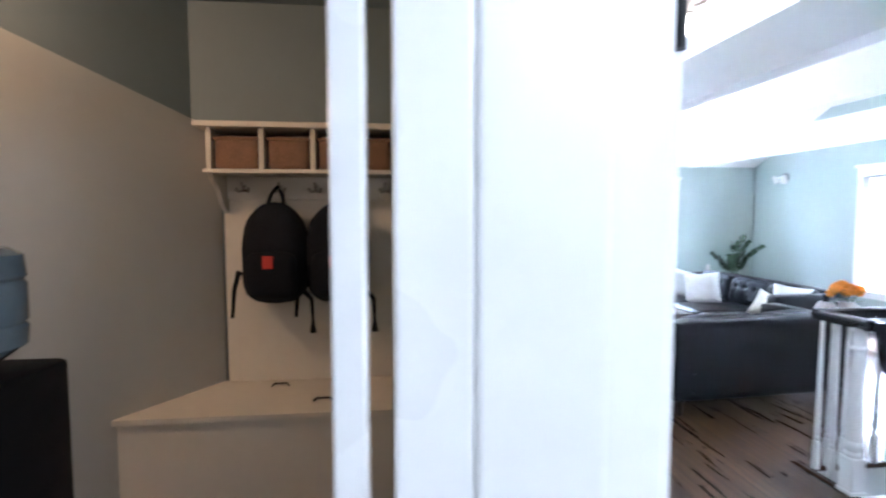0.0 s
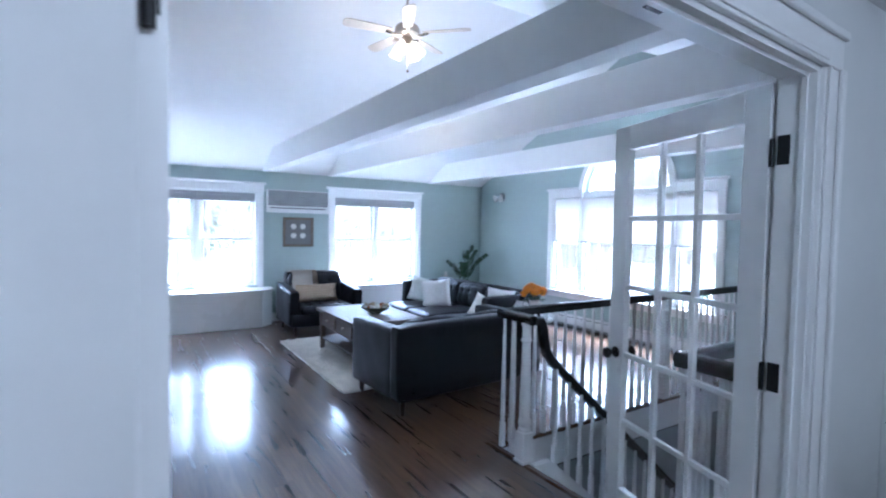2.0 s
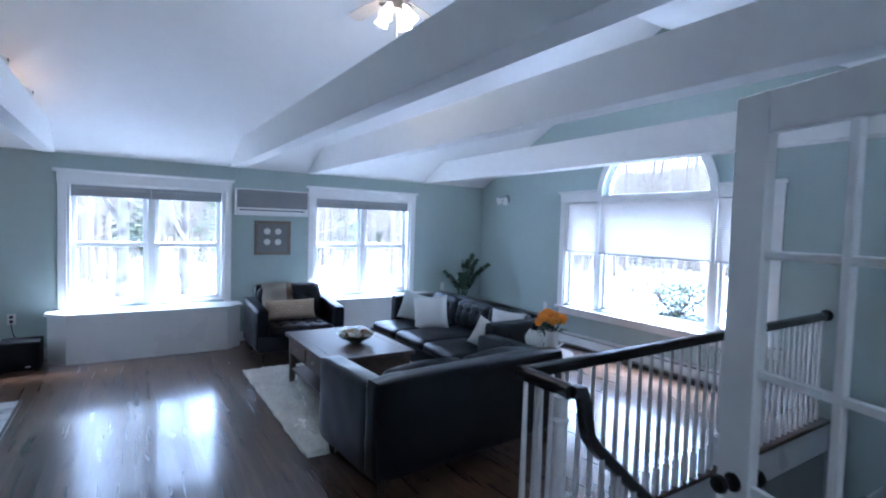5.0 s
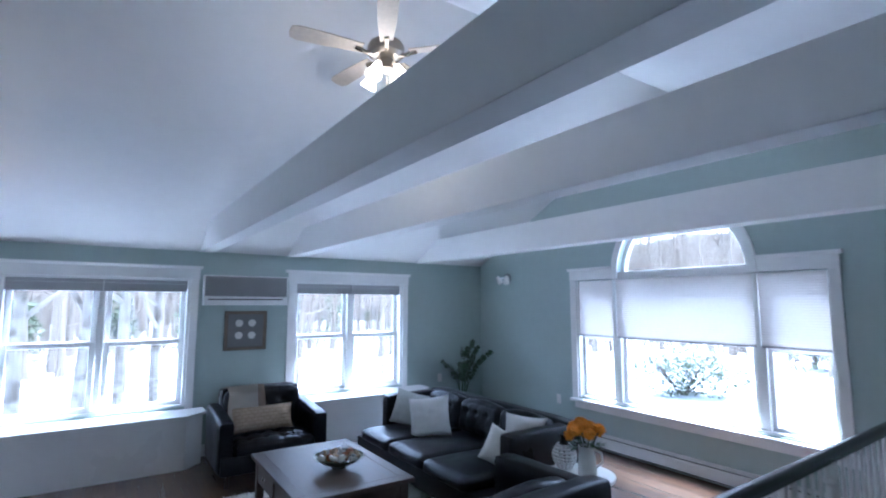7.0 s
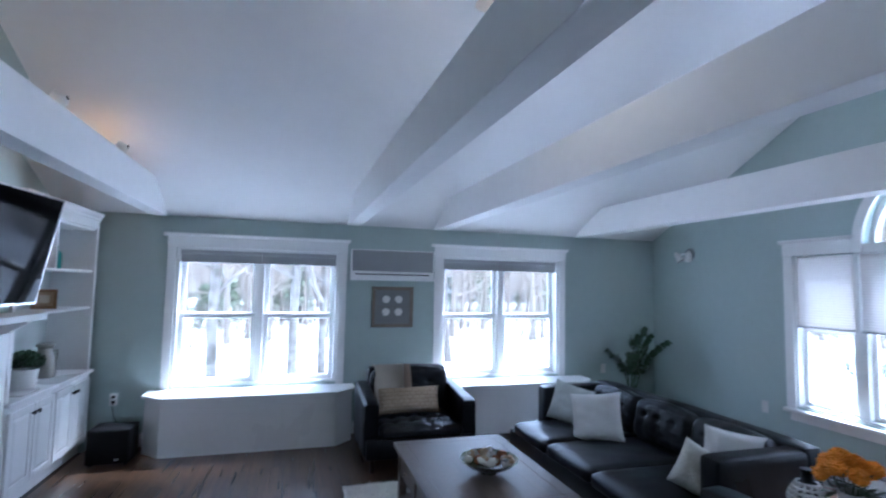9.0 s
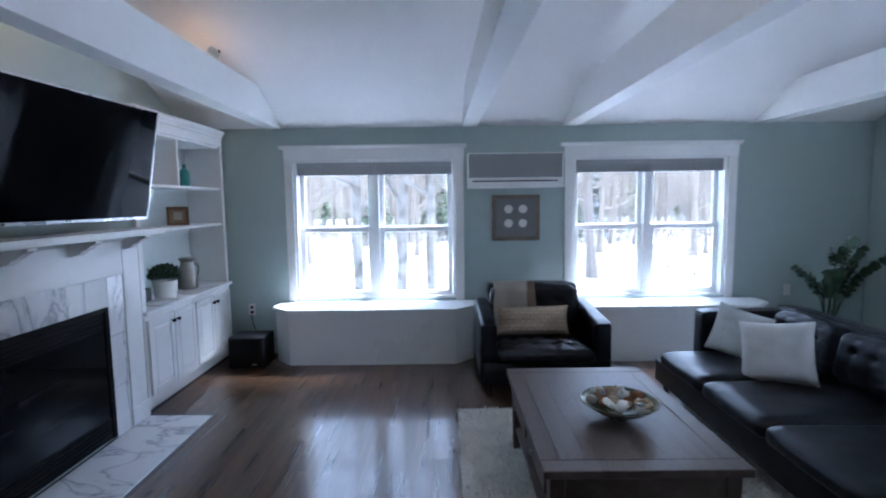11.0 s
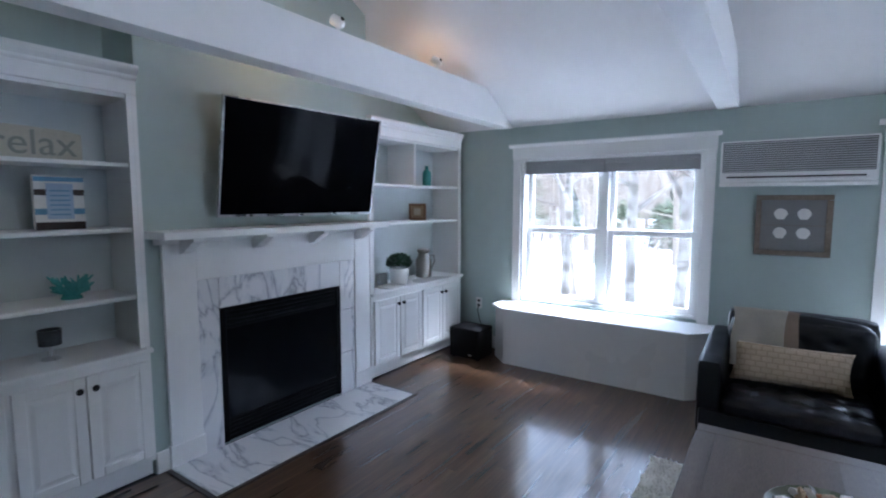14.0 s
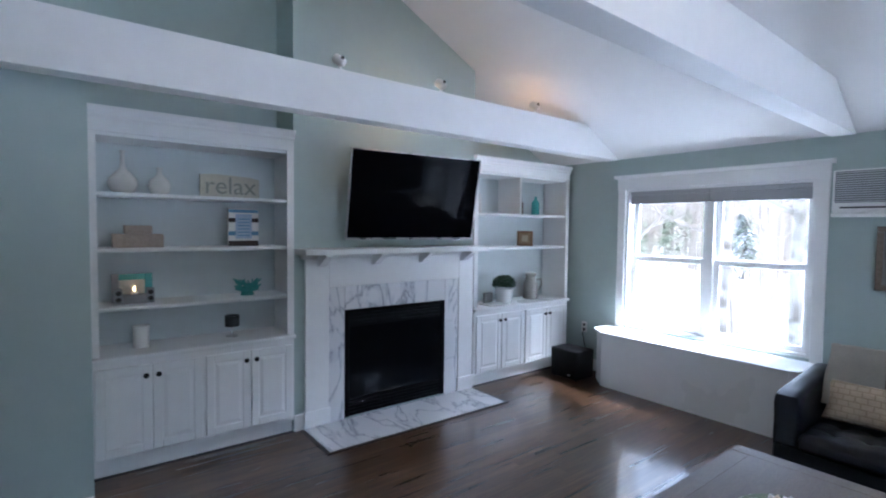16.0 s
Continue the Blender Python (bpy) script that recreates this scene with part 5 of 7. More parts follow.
# ---- ceiling fan ----
fan = thing("ceiling_fan", "ceiling fan with five pale blades and lit glass shades", "ceiling fan", 2.935, 4.58, 3.47)
part("canopy", lathe(bmesh.new(), [(0.065, 0.42), (0.07, 0.46), (0.07, 0.545)], steps=20), NICKEL, fan)
part("downrod", lathe(bmesh.new(), [(0.014, 0.09), (0.014, 0.43)], steps=10), NICKEL, fan)
part("motor", lathe(bmesh.new(), [(0.05, -0.05), (0.10, -0.045), (0.125, -0.02), (0.13, 0.03), (0.115, 0.06), (0.06, 0.10), (0.03, 0.11)], steps=24), NICKEL, fan, "brushed nickel motor housing")
part("light_hub", lathe(bmesh.new(), [(0.03, -0.15), (0.055, -0.13), (0.06, -0.09), (0.05, -0.051)], steps=20), NICKEL, fan)
BLADE = material("whitewashed_blade_wood", (0.58, 0.51, 0.43), 0.5, vary=0.12, scale=10, stretch=(1, 1, 1))
for k in range(5):
    ang = 72 * k + 28
    bm = bmesh.new()
    pts = [(0.17, -0.045), (0.40, -0.062), (0.60, -0.066), (0.645, -0.05), (0.655, 0.0), (0.645, 0.05), (0.60, 0.066), (0.40, 0.062), (0.17, 0.045)]
    prism(bm, pts, -0.004, 0.004)
    turned(bm, pose(0, 0, -0.005, 0, 0, ang) @ pose(0, 0, 0, 11, 0, 0))
    bl = part("blade", bm, BLADE, fan, "whitewashed wooden blade", smooth=False)
    bm = tube(bmesh.new(), [(0.10, 0, -0.03), (0.15, 0, -0.03), (0.22, 0, -0.008)], [0.018, 0.014, 0.02])
    turned(bm, pose(0, 0, 0, 0, 0, ang))
    part("blade_iron", bm, NICKEL, bl)
GLOW = glowing("lit_frosted_glass", (1.0, 0.80, 0.58), 0.36)
for k in range(4):
    ang = 90 * k + 30
    m = pose(0, 0, -0.10, 0, 0, ang)
    sh = turned(lathe(bmesh.new(), [(0.022, 0.0), (0.03, -0.03), (0.038, -0.07), (0.052, -0.11), (0.056, -0.125), (0.03, -0.118)], steps=18), m @ pose(0.09, 0, -0.02, 0, -28, 0))
    part("shade", sh, GLOW, fan, "lit tulip glass shade")
    part("arm", turned(tube(bmesh.new(), [(0.04, 0, 0), (0.08, 0, 0.01), (0.092, 0, -0.015)], 0.010), m), NICKEL, fan)
part("pull_chain", tube(bmesh.new(), [(0.02, 0.02, -0.15), (0.02, 0.02, -0.36)], 0.003, 6), NICKEL, fan)
part("pull_knob", lathe(bmesh.new(), [(0.004, 0), (0.012, 0.012), (0.01, 0.025), (0.003, 0.03)], 0.02, 0.02, -0.385, 10), DARKWOOD, fan)
lamp("fan_lamp", "POINT", 2.935, 4.60, 3.20, 0.27, (1.0, 0.80, 0.58), 0.12)

# ---- small spotlights on the beam, warm light over the television ----
for ys in (4.77, 5.63, 6.71):
    sp = thing("beam_spotlight", "small white spotlight standing on the beam", "spotlight", 0.365, ys, 2.6255, 0, "beam spotlights")
    part("foot", lathe(bmesh.new(), [(0.035, 0.0), (0.035, 0.012), (0.012, 0.02), (0.012, 0.05)], steps=14), WHITE, sp)
    part("head", turned(lathe(bmesh.new(), [(0.016, -0.045), (0.03, -0.03), (0.034, 0.0), (0.034, 0.04), (0.028, 0.042)], steps=16), Matrix.Translation((0, 0, 0.075)) @ pose(0, 0, 0, 0, -60, 20)), WHITE, sp)
    part("lens", turned(lathe(bmesh.new(), [(0.012, 0.0), (0.012, 0.006)], steps=12), Matrix.Translation((0.038, 0.0, 0.085)) @ pose(0, 0, 0, 0, 80, 0)), BLACK, sp, "dark lens")
lamp("beam_lamp", "POINT", 0.20, 6.75, 2.66, 0.05, (1.0, 0.55, 0.25), 0.03)
lamp("beam_lamp", "POINT", 0.16, 5.45, 2.60, 0.08, (1.0, 0.62, 0.32), 0.03)

# ---- wall fittings ----
ac = thing("air_conditioner", "white through-wall air conditioner with a grey louvred grille", "air conditioner", 2.31, YB - 0.001, 1.70)
part("case", one(0, -0.10, 0.03, 0.965, 0, 0.35, 0.012), WHITE, ac)
part("outlet_lip", extrude(bmesh.new(), [(0, 0.029), (-0.122, 0.029), (-0.128, 0.02), (-0.115, 0.0), (0, 0.0)], "x", 0.002, 0.963), WHITE, ac, smooth=False)
part("grille", one(0.018, -0.106, 0.105, 0.947, -0.099, 0.337, 0.003, 1), material("grille_back", (0.13, 0.13, 0.135), 0.7), ac, "dark grey grille", smooth=False)
for k in range(14):
    part("slat", one(0.022, -0.114, 0.109 + 0.0164 * k, 0.943, -0.105, 0.117 + 0.0164 * k), material("grille_slat", (0.50, 0.51, 0.52), 0.5) if k == 0 else bpy.data.materials["grille_slat"], ac, smooth=False)
part("outlet_flap", one(0.03, -0.118, 0.034, 0.935, -0.098, 0.060, 0.005), WHITE, ac)
# dark strip on the closed case paints the shade of the air outlet
part("outlet_gap_shade", one(0.05, -0.108, 0.063, 0.90, -0.099, 0.075), DARK, ac, "dark strip standing for the shade in the air gap", smooth=False)

pic = thing("wall_picture", "square barn-wood frame with four white shells on grey canvas", "picture", 2.566, YB - 0.001, 1.166)
PW, PH = 0.484, 0.466
for a in ((0, 0, PW, 0.04), (0, PH - 0.04, PW, PH), (0, 0.041, 0.04, PH - 0.041), (PW - 0.04, 0.041, PW, PH - 0.041)):
    part("frame_board", one(a[0], -0.03, a[1], a[2], 0, a[3], 0.003, 1), GREYWOOD, pic, smooth=False)
part("canvas", one(0.038, -0.016, 0.038, PW - 0.038, -0.006, PH - 0.038), CANVAS, pic, smooth=False)
part("crack", one(0.04, -0.0175, PH / 2 - 0.002, PW - 0.04, -0.0155, PH / 2 + 0.002), GREYWOOD, pic, smooth=False)
for sx in (0.165, 0.312):
    for sz in (0.165, 0.31):
        bm = bmesh.new()
        fan_pts = [(sx + 0.043 * math.cos(q) * (1 + 0.05 * (k % 2)), sz + 0.01 + 0.042 * math.sin(q) * (1 + 0.05 * (k % 2))) for k, q in enumerate([math.pi * (-0.05 + 1.1 * j / 14) for j in range(15)])] + [(sx - 0.022, sz - 0.03), (sx + 0.022, sz - 0.03)]
        extrude(bm, fan_pts, "y", -0.026, -0.016)
        part("shell", bm, SHELLW, pic, "white scallop shell", smooth=False)


def outlet(x, y, z, rz, cord):
    o = thing("wall_outlet", "white plastic wall outlet plate", "outlet", x, y, z, rz, "wall outlets")
    part("plate", one(-0.037, -0.007, -0.06, 0.037, -0.001, 0.06, 0.003), CERAMIC, o)
    for dz in (-0.025, 0.025):
        part("socket", one(-0.016, -0.010, dz - 0.014, 0.016, -0.006, dz + 0.014, 0.003), CERAMIC if not cord else BLACK, o)
    return o


outlet(0.05, YB, 0.47, 0, True)
outlet(XR, 6.32, 0.484, -90, False)
outlet(5.62, YB, 0.62, 0, False)
solid("power_cord", "white cord hanging from the outlet", "cord", tube(bmesh.new(), [(0.05, YB - 0.012, 0.44), (0.055, YB - 0.04, 0.40), (0.07, YB - 0.03, 0.30), (0.13, YB - 0.06, 0.22), (0.16, 7.77, 0.2)], 0.005, 6), BLACK)
spk = thing("subwoofer", "black cube subwoofer on the floor", "speaker", 0.015, 7.44, 0)
part("cabinet", one(0, 0, 0.015, 0.34, 0.28, 0.312, 0.008), BLACKBOX, spk)
part("front_cloth", one(0.01, -0.008, 0.04, 0.33, 0.002, 0.302, 0.003), BLACKBOX, spk)
part("badge", one(0.225, -0.011, 0.05, 0.265, -0.007, 0.06), SILVER, spk, "small silver badge")
for fx in (0.03, 0.31):
    for fy in (0.03, 0.25):
        part("foot", lathe(bmesh.new(), [(0.015, 0), (0.018, 0.016)], fx, fy, 0, 10), BLACK, spk)

sc = thing("wall_sconce", "white two-headed wall light near the corner", "wall light", XR - 0.001, 7.30, 2.08)
part("back_plate", turned(lathe(bmesh.new(), [(0.075, 0), (0.07, 0.015), (0.04, 0.022)], steps=20), pose(0, 0, 0.03, 0, -90, 0)), GREYFAB, sc)
for dy in (-0.06, 0.07):
    part("arm", tube(bmesh.new(), [(-0.02, 0, 0.03), (-0.07, dy * 0.6, 0.03), (-0.09, dy, 0.02)], 0.012), WHITE, sc)
    part("lamp_head", turned(lathe(bmesh.new(), [(0.02, -0.06), (0.035, -0.03), (0.05, 0.06), (0.045, 0.062)], steps=16), Matrix.Translation((-0.10, dy * 1.3, 0.0)) @ pose(0, 0, 0, 25 if dy > 0 else -25, 160, 0)), CERAMIC, sc, "white cone shade")

# baseboard heater
bh = thing("baseboard_heater", "long white baseboard heater along the gable wall", "heater")
part("back", one(XR - 0.012, 2.9, 0.0, XR - 0.001, 7.9, 0.185), WHITE, bh, smooth=False)
part("front", extrude(bmesh.new(), [(XR - 0.06, 0.035), (XR - 0.056, 0.035), (XR - 0.056, 0.135), (XR - 0.050, 0.148), (XR - 0.054, 0.150), (XR - 0.06, 0.137)], "y", 2.9, 7.9), WHITE, bh, smooth=False)
part("top", extrude(bmesh.new(), [(XR - 0.012, 0.188), (XR - 0.024, 0.186), (XR - 0.026, 0.180), (XR - 0.012, 0.182)], "y", 2.9, 7.9), WHITE, bh, smooth=False)
part("fins", one(XR - 0.049, 2.92, 0.02, XR - 0.013, 7.88, 0.146), DARK, bh, "dark fin slot", smooth=False)

# ---- rug ----
bm = bmesh.new()
nx, ny = 190, 240
grid = {}
for i in range(nx + 1):
    for j in range(ny + 1):
        x, y = 2.16 + 1.75 * i / nx, 4.22 + 2.25 * j / ny
        e = 0.004 if i in (0, nx) or j in (0, ny) else 0.024
        wob = 0.012 * noise.noise(Vector((x * 6, y * 6, 1)))
        grid[i, j] = bm.verts.new((x + (wob if i in (0, nx) else 0.006 * noise.noise(Vector((x * 50, y * 50, 2)))), y + (wob if j in (0, ny) else 0), e + (0.012 * noise.noise(Vector((x * 45, y * 45, 5))) + 0.007 * noise.noise(Vector((x * 110, y * 110, 9))) if e > 0.01 else 0)))
for i in range(nx):
    for j in range(ny):
        bm.faces.new((grid[i, j], grid[i + 1, j], grid[i + 1, j + 1], grid[i, j + 1]))
rng = random.Random(41)
for k in range(15000):
    x, y = rng.uniform(2.165, 3.905), rng.uniform(4.225, 6.465)
    q, ln = rng.random() * 6.28, rng.uniform(0.012, 0.026)
    tip = bm.verts.new((x + rng.uniform(-0.022, 0.022), y + rng.uniform(-0.022, 0.022), 0.02 + ln))
    ring = [bm.verts.new((x + 0.008 * math.cos(q + j * 2.094), y + 0.008 * math.sin(q + j * 2.094), 0.014)) for j in range(3)]
    for j in range(3):
        bm.faces.new((ring[j], ring[(j + 1) % 3], tip))
solid("rug", "thick cream shag rug under the coffee table", "rug", bm, RUG)

# bowl of shells
bw = thing("shell_bowl", "green glazed bowl filled with sea shells", "bowl", 2.92, 5.22, 0.516)
part("bowl", lathe(bmesh.new(), [(0.05, 0.0), (0.06, 0.012), (0.13, 0.045), (0.185, 0.085), (0.18, 0.088), (0.12, 0.052), (0.04, 0.025)], steps=28), material("green_glaze", (0.13, 0.14, 0.09), 0.25, vary=0.35, scale=30), bw)
SH = [SHELLW, material("sand_shell", (0.50, 0.38, 0.25), 0.6, vary=0.2, scale=40), material("rust_shell", (0.36, 0.14, 0.06), 0.6, vary=0.2, scale=40), material("grey_shell", (0.35, 0.36, 0.35), 0.6, vary=0.2, scale=40)]
rng = random.Random(3)
for k in range(34):
    r, q = 0.135 * math.sqrt(rng.random()), rng.random() * 6.28
    s = rng.uniform(0.018, 0.036)
    bm = bmesh.new()
    bmesh.ops.create_icosphere(bm, subdivisions=2, radius=1)
    for v in bm.verts:
        v.co *= 1 + 0.16 * math.sin(7 * math.atan2(v.co.y, v.co.x)) + 0.1 * noise.noise(v.co * 2 + Vector((k, 0, 0)))
    turned(bm, Matrix.Translation((r * math.cos(q), r * math.sin(q), 0.062 + 0.10 * r + rng.uniform(0, 0.028))) @ pose(0, 0, 0, rng.uniform(0, 360), rng.uniform(0, 360), 0) @ Matrix.Diagonal((s, s * 0.8, s * 0.5, 1)))
    part("shell", bm, rng.choice(SH + [SHELLW]), bw)


# ---- pillows and throw ----
def throw_pillow(label, x, y, z, w, h, t, rx, rz, mat, seed, ry=0):
    ob = solid("throw_pillow", label, "pillow", pillow(bmesh.new(), w, h, t, 16, 0.012, seed), mat, pose(x, y, z, rx, ry, rz), group="throw pillows")
    return ob


PATTERN = material("patterned_pillow", (0.58, 0.60, 0.58), 0.95, vary=0.22, scale=24, bump=0.4, bump_scale=150)
FUZZY = material("fuzzy_pillow", (0.66, 0.65, 0.60), 0.95, vary=0.15, scale=40, bump=0.9, bump_scale=90)
throw_pillow("grey and white patterned throw pillow on the sofa", 4.24, 6.47, 0.575, 0.38, 0.37, 0.15, -14, -50, PATTERN, 1, 12)
throw_pillow("plain white throw pillow on the sofa", 4.22, 6.02, 0.575, 0.43, 0.40, 0.15, -18, -46, WHITEPILLOW, 2, -9)
throw_pillow("white throw pillow leaning on the sofa back", 4.48, 4.90, 0.575, 0.36, 0.37, 0.14, -12, -40, WHITEPILLOW, 3, 7)
throw_pillow("fuzzy cream throw pillow against the sofa arm", 4.20, 4.88, 0.535, 0.30, 0.30, 0.14, -22, -38, FUZZY, 4, 27)
throw_pillow("tan knitted lumbar pillow on the armchair", 2.83, 7.12, 0.53, 0.65, 0.265, 0.19, 20, 180, TANPILLOW, 5)
bm = bmesh.new()
nu, nv = 16, 26
g2 = {}
for i in range(nu + 1):
    for j in range(nv + 1):
        u, v = i / nu, j / nv
        x = 2.50 + 0.37 * u + 0.02 * noise.noise(Vector((u * 2, v * 4, 0)))
        path = [(7.085, 0.50), (7.12, 0.60), (7.155, 0.70), (7.185, 0.79), (7.25, 0.855), (7.34, 0.85), (7.46, 0.80), (7.535, 0.765), (7.545, 0.55)]
        f = v * (len(path) - 1)
        k = min(int(f), len(path) - 2)
        y, z = path[k][0] + (path[k + 1][0] - path[k][0]) * (f - k), path[k][1] + (path[k + 1][1] - path[k][1]) * (f - k)
        g2[i, j] = bm.verts.new((x, y + 0.008 * noise.noise(Vector((u * 8, v * 3, 3))), z + 0.008 * noise.noise(Vector((u * 7, v * 4, 8)))))
for i in range(nu):
    for j in range(nv):
        bm.faces.new((g2[i, j], g2[i + 1, j], g2[i + 1, j + 1], g2[i, j + 1]))
bmesh.ops.solidify(bm, geom=bm.faces[:], thickness=-0.012)
th = solid("throw_blanket", "cream and brown striped throw over the armchair back", "blanket", bm, CREAMTHROW)
th.data.materials.append(material("brown_throw_stripe", (0.34, 0.26, 0.20), 0.95, vary=0.12, scale=30, bump=0.5, bump_scale=260))
for f in th.data.polygons:
    if 2.80 < f.center.x:
        f.material_index = 1

# ---- end table, vases, flowers ----
et = thing("end_table", "small round white end table behind the sofas", "table", 4.26, 4.10, 0)
part("top", lathe(bmesh.new(), [(0.235, 0.515), (0.24, 0.52), (0.24, 0.535), (0.235, 0.54)], steps=32), CERAMIC, et)
part("stem", lathe(bmesh.new(), [(0.03, 0.03), (0.022, 0.2), (0.035, 0.5), (0.06, 0.515)], steps=16), CERAMIC, et)
part("foot", lathe(bmesh.new(), [(0.17, 0.0), (0.16, 0.02), (0.05, 0.035)], steps=24), CERAMIC, et)
pj = thing("flower_pitcher", "cream pitcher with a bunch of orange flowers", "vase", 4.24, 4.02, 0.5405)
part("pitcher", lathe(bmesh.new(), [(0.055, 0), (0.062, 0.02), (0.058, 0.12), (0.052, 0.17), (0.06, 0.205), (0.055, 0.207), (0.045, 0.17)], steps=22), CERAMIC, pj)
part("handle", tube(bmesh.new(), [(0.045, -0.03, 0.18), (0.085, -0.055, 0.16), (0.09, -0.06, 0.10), (0.05, -0.03, 0.06)], 0.008), CERAMIC, pj)
rng = random.Random(8)
for k in range(19):
    q, el = rng.random() * 6.28, rng.uniform(0.15, 1.0)
    cpt = Vector((0.115 * math.sqrt(1 - el * el * 0.8) * math.cos(q), 0.115 * math.sqrt(1 - el * el * 0.8) * math.sin(q), 0.25 + 0.11 * el))
    bm = bmesh.new()
    bmesh.ops.create_icosphere(bm, subdivisions=4, radius=0.036)
    for v in bm.verts:
        nn = v.co.normalized()
        ruf = abs(noise.noise(nn * 5 + Vector((k * 3.7, 0, 0)))) + 0.5 * abs(noise.noise(nn * 11 + Vector((0, k, 0))))
        v.co *= 0.82 + 0.62 * ruf
        v.co.z *= 0.8
    dirn = (cpt - Vector((0, 0, 0.19))).normalized().to_track_quat("Z", "Y").to_matrix().to_4x4()
    turned(bm, Matrix.Translation(cpt) @ dirn)
    part("flower", bm, ORANGE, pj, "orange flower head", smooth=False)
    part("stalk", tube(bmesh.new(), [(cpt.x * 0.2, cpt.y * 0.2, 0.15), tuple(cpt)], 0.003, 5), LEAF, pj)
bm = bmesh.new()
for k in range(26):
    q, e = rng.random() * 6.28, rng.uniform(0.0, 0.6)
    c = Vector((0.075 * math.cos(q), 0.075 * math.sin(q), 0.20 + 0.08 * e))
    leaf_blade(bm, c, c + Vector((math.cos(q), math.sin(q), rng.uniform(-0.3, 0.7))).normalized() * rng.uniform(0.05, 0.08), 0.016, 0.01)
part("leaves", bm, LEAF, pj, "green leaves")
lv = thing("lattice_vase", "white ceramic vase with a pierced lattice body", "vase", 4.25, 4.235, 0.5405)
bm = bmesh.new()
prof = [(0.05 + 0.035 * math.sin(math.pi * k / 7), 0.012 + 0.155 * k / 7) for k in range(8)]
for r, z in prof:
    tube(bm, [(r * math.cos(6.2832 * j / 20), r * math.sin(6.2832 * j / 20), z) for j in range(21)], 0.0065, 6)
for j in range(14):
    q = 6.2832 * j / 14
    tube(bm, [(r * math.cos(q), r * math.sin(q), z) for r, z in prof], 0.006, 6)
part("lattice", bm, CERAMIC, lv)
part("base", lathe(bmesh.new(), [(0.055, 0), (0.055, 0.014), (0.045, 0.02)], steps=20), CERAMIC, lv)
part("neck", lathe(bmesh.new(), [(0.045, 0.165), (0.03, 0.18), (0.025, 0.21), (0.032, 0.235)], steps=18), BLACK, lv, "black neck")


# ---- plants ----
def leafy_plant(name, label, x, y, h, spread, fronds, seed, lw=0.028, pot_r=0.15, tops=None, leaf=0.125):
    p = thing(name, label, "plant", x, y, 0)
    rng = random.Random(seed)
    part("pot", lathe(bmesh.new(), [(pot_r * 0.75, 0), (pot_r, 0.28), (pot_r * 1.05, 0.30), (pot_r * 0.9, 0.30), (pot_r * 0.85, 0.26)], steps=24), CERAMIC, p)
    part("soil", lathe(bmesh.new(), [(pot_r * 0.8, 0.24), (pot_r * 0.86, 0.262)], steps=20), BARK, p)
    for k in range(fronds):
        q = k * 2.399 + rng.uniform(-0.3, 0.3)
        top = Vector((math.cos(q) * spread * rng.uniform(0.45, 1), math.sin(q) * spread * rng.uniform(0.45, 1), h * rng.uniform(0.72, 1.0)))
        if tops:
            top = Vector(tops[k])
        pts = [Vector((0.02 * math.cos(q), 0.02 * math.sin(q), 0.25)), Vector((top.x * 0.25, top.y * 0.25, h * 0.55)), Vector((top.x * 0.6, top.y * 0.6, top.z * 0.88)), top]
        st = part("stem", tube(bmesh.new(), pts, [0.008, 0.007, 0.005, 0.003], 6), LEAF, p)
        bm = bmesh.new()
        for j in range(13):
            f = 0.40 + 0.60 * j / 12
            i = min(int(f * 3), 2)
            b0 = pts[i].lerp(pts[i + 1], f * 3 - i)
            dirn = (pts[i + 1] - pts[i]).normalized()
            sd = dirn.cross(Vector((0, 0, 1)))
            sd = sd.normalized() if sd.length > 0.05 else Vector((1, 0, 0))
            for s in (-1, 1):
                ln = leaf * rng.uniform(0.8, 1.2)
                leaf_blade(bm, b0, b0 + (sd * s * 0.9 + dirn * 0.7 + Vector((0, 0, -0.05))).normalized() * ln, lw * rng.uniform(0.6, 0.9), 0.045, (rng.uniform(-0.8, 0.8), -1, rng.uniform(0, 0.8)))
        part("leaves", bm, LEAF, p)
    return p


leafy_plant("corner_plant", "green leafy potted plant in the corner behind the sofa", 5.70, 7.50, 1.10, 0.33, 9, 4, 0.046, tops=[(-0.27, 0.06, 0.90), (-0.20, 0.0, 0.84), (0.16, -0.02, 1.17), (0.10, 0.05, 1.06), (0.38, -0.14, 1.02), (0.30, -0.10, 0.95), (-0.06, -0.10, 0.86), (0.10, -0.12, 0.94), (0.21, -0.05, 1.08)], leaf=0.095)
leafy_plant("hall_plant", "green potted palm beside the doorway", 2.78, 0.22, 1.15, 0.50, 10, 9, 0.012)


# ---- ornaments on the shelves ----
SXM = -0.36
rs = thing("word_sign", "cream wooden sign lettered relax", "sign", -0.40, 4.05, 1.7805, 0)
part("board", extrude(bmesh.new(), [(0.0, 0.0), (0.41, 0.0), (0.41, 0.145), (0.34, 0.16), (0.20, 0.167), (0.07, 0.17), (0.0, 0.164)], "x", 0, 0.03), BOARD, rs, smooth=False)
cu = bpy.data.curves.new("word", "FONT")
cu.body, cu.size, cu.extrude, cu.align_x = "relax", 0.18, 0.002, "CENTER"
tx = new("word", cu)
tx.parent = rs
tx.matrix_basis = Matrix.Translation((0.033, 0.205, 0.03)) @ pose(0, 0, 0, 90, 0, 90)
cu.materials.append(LETTER)

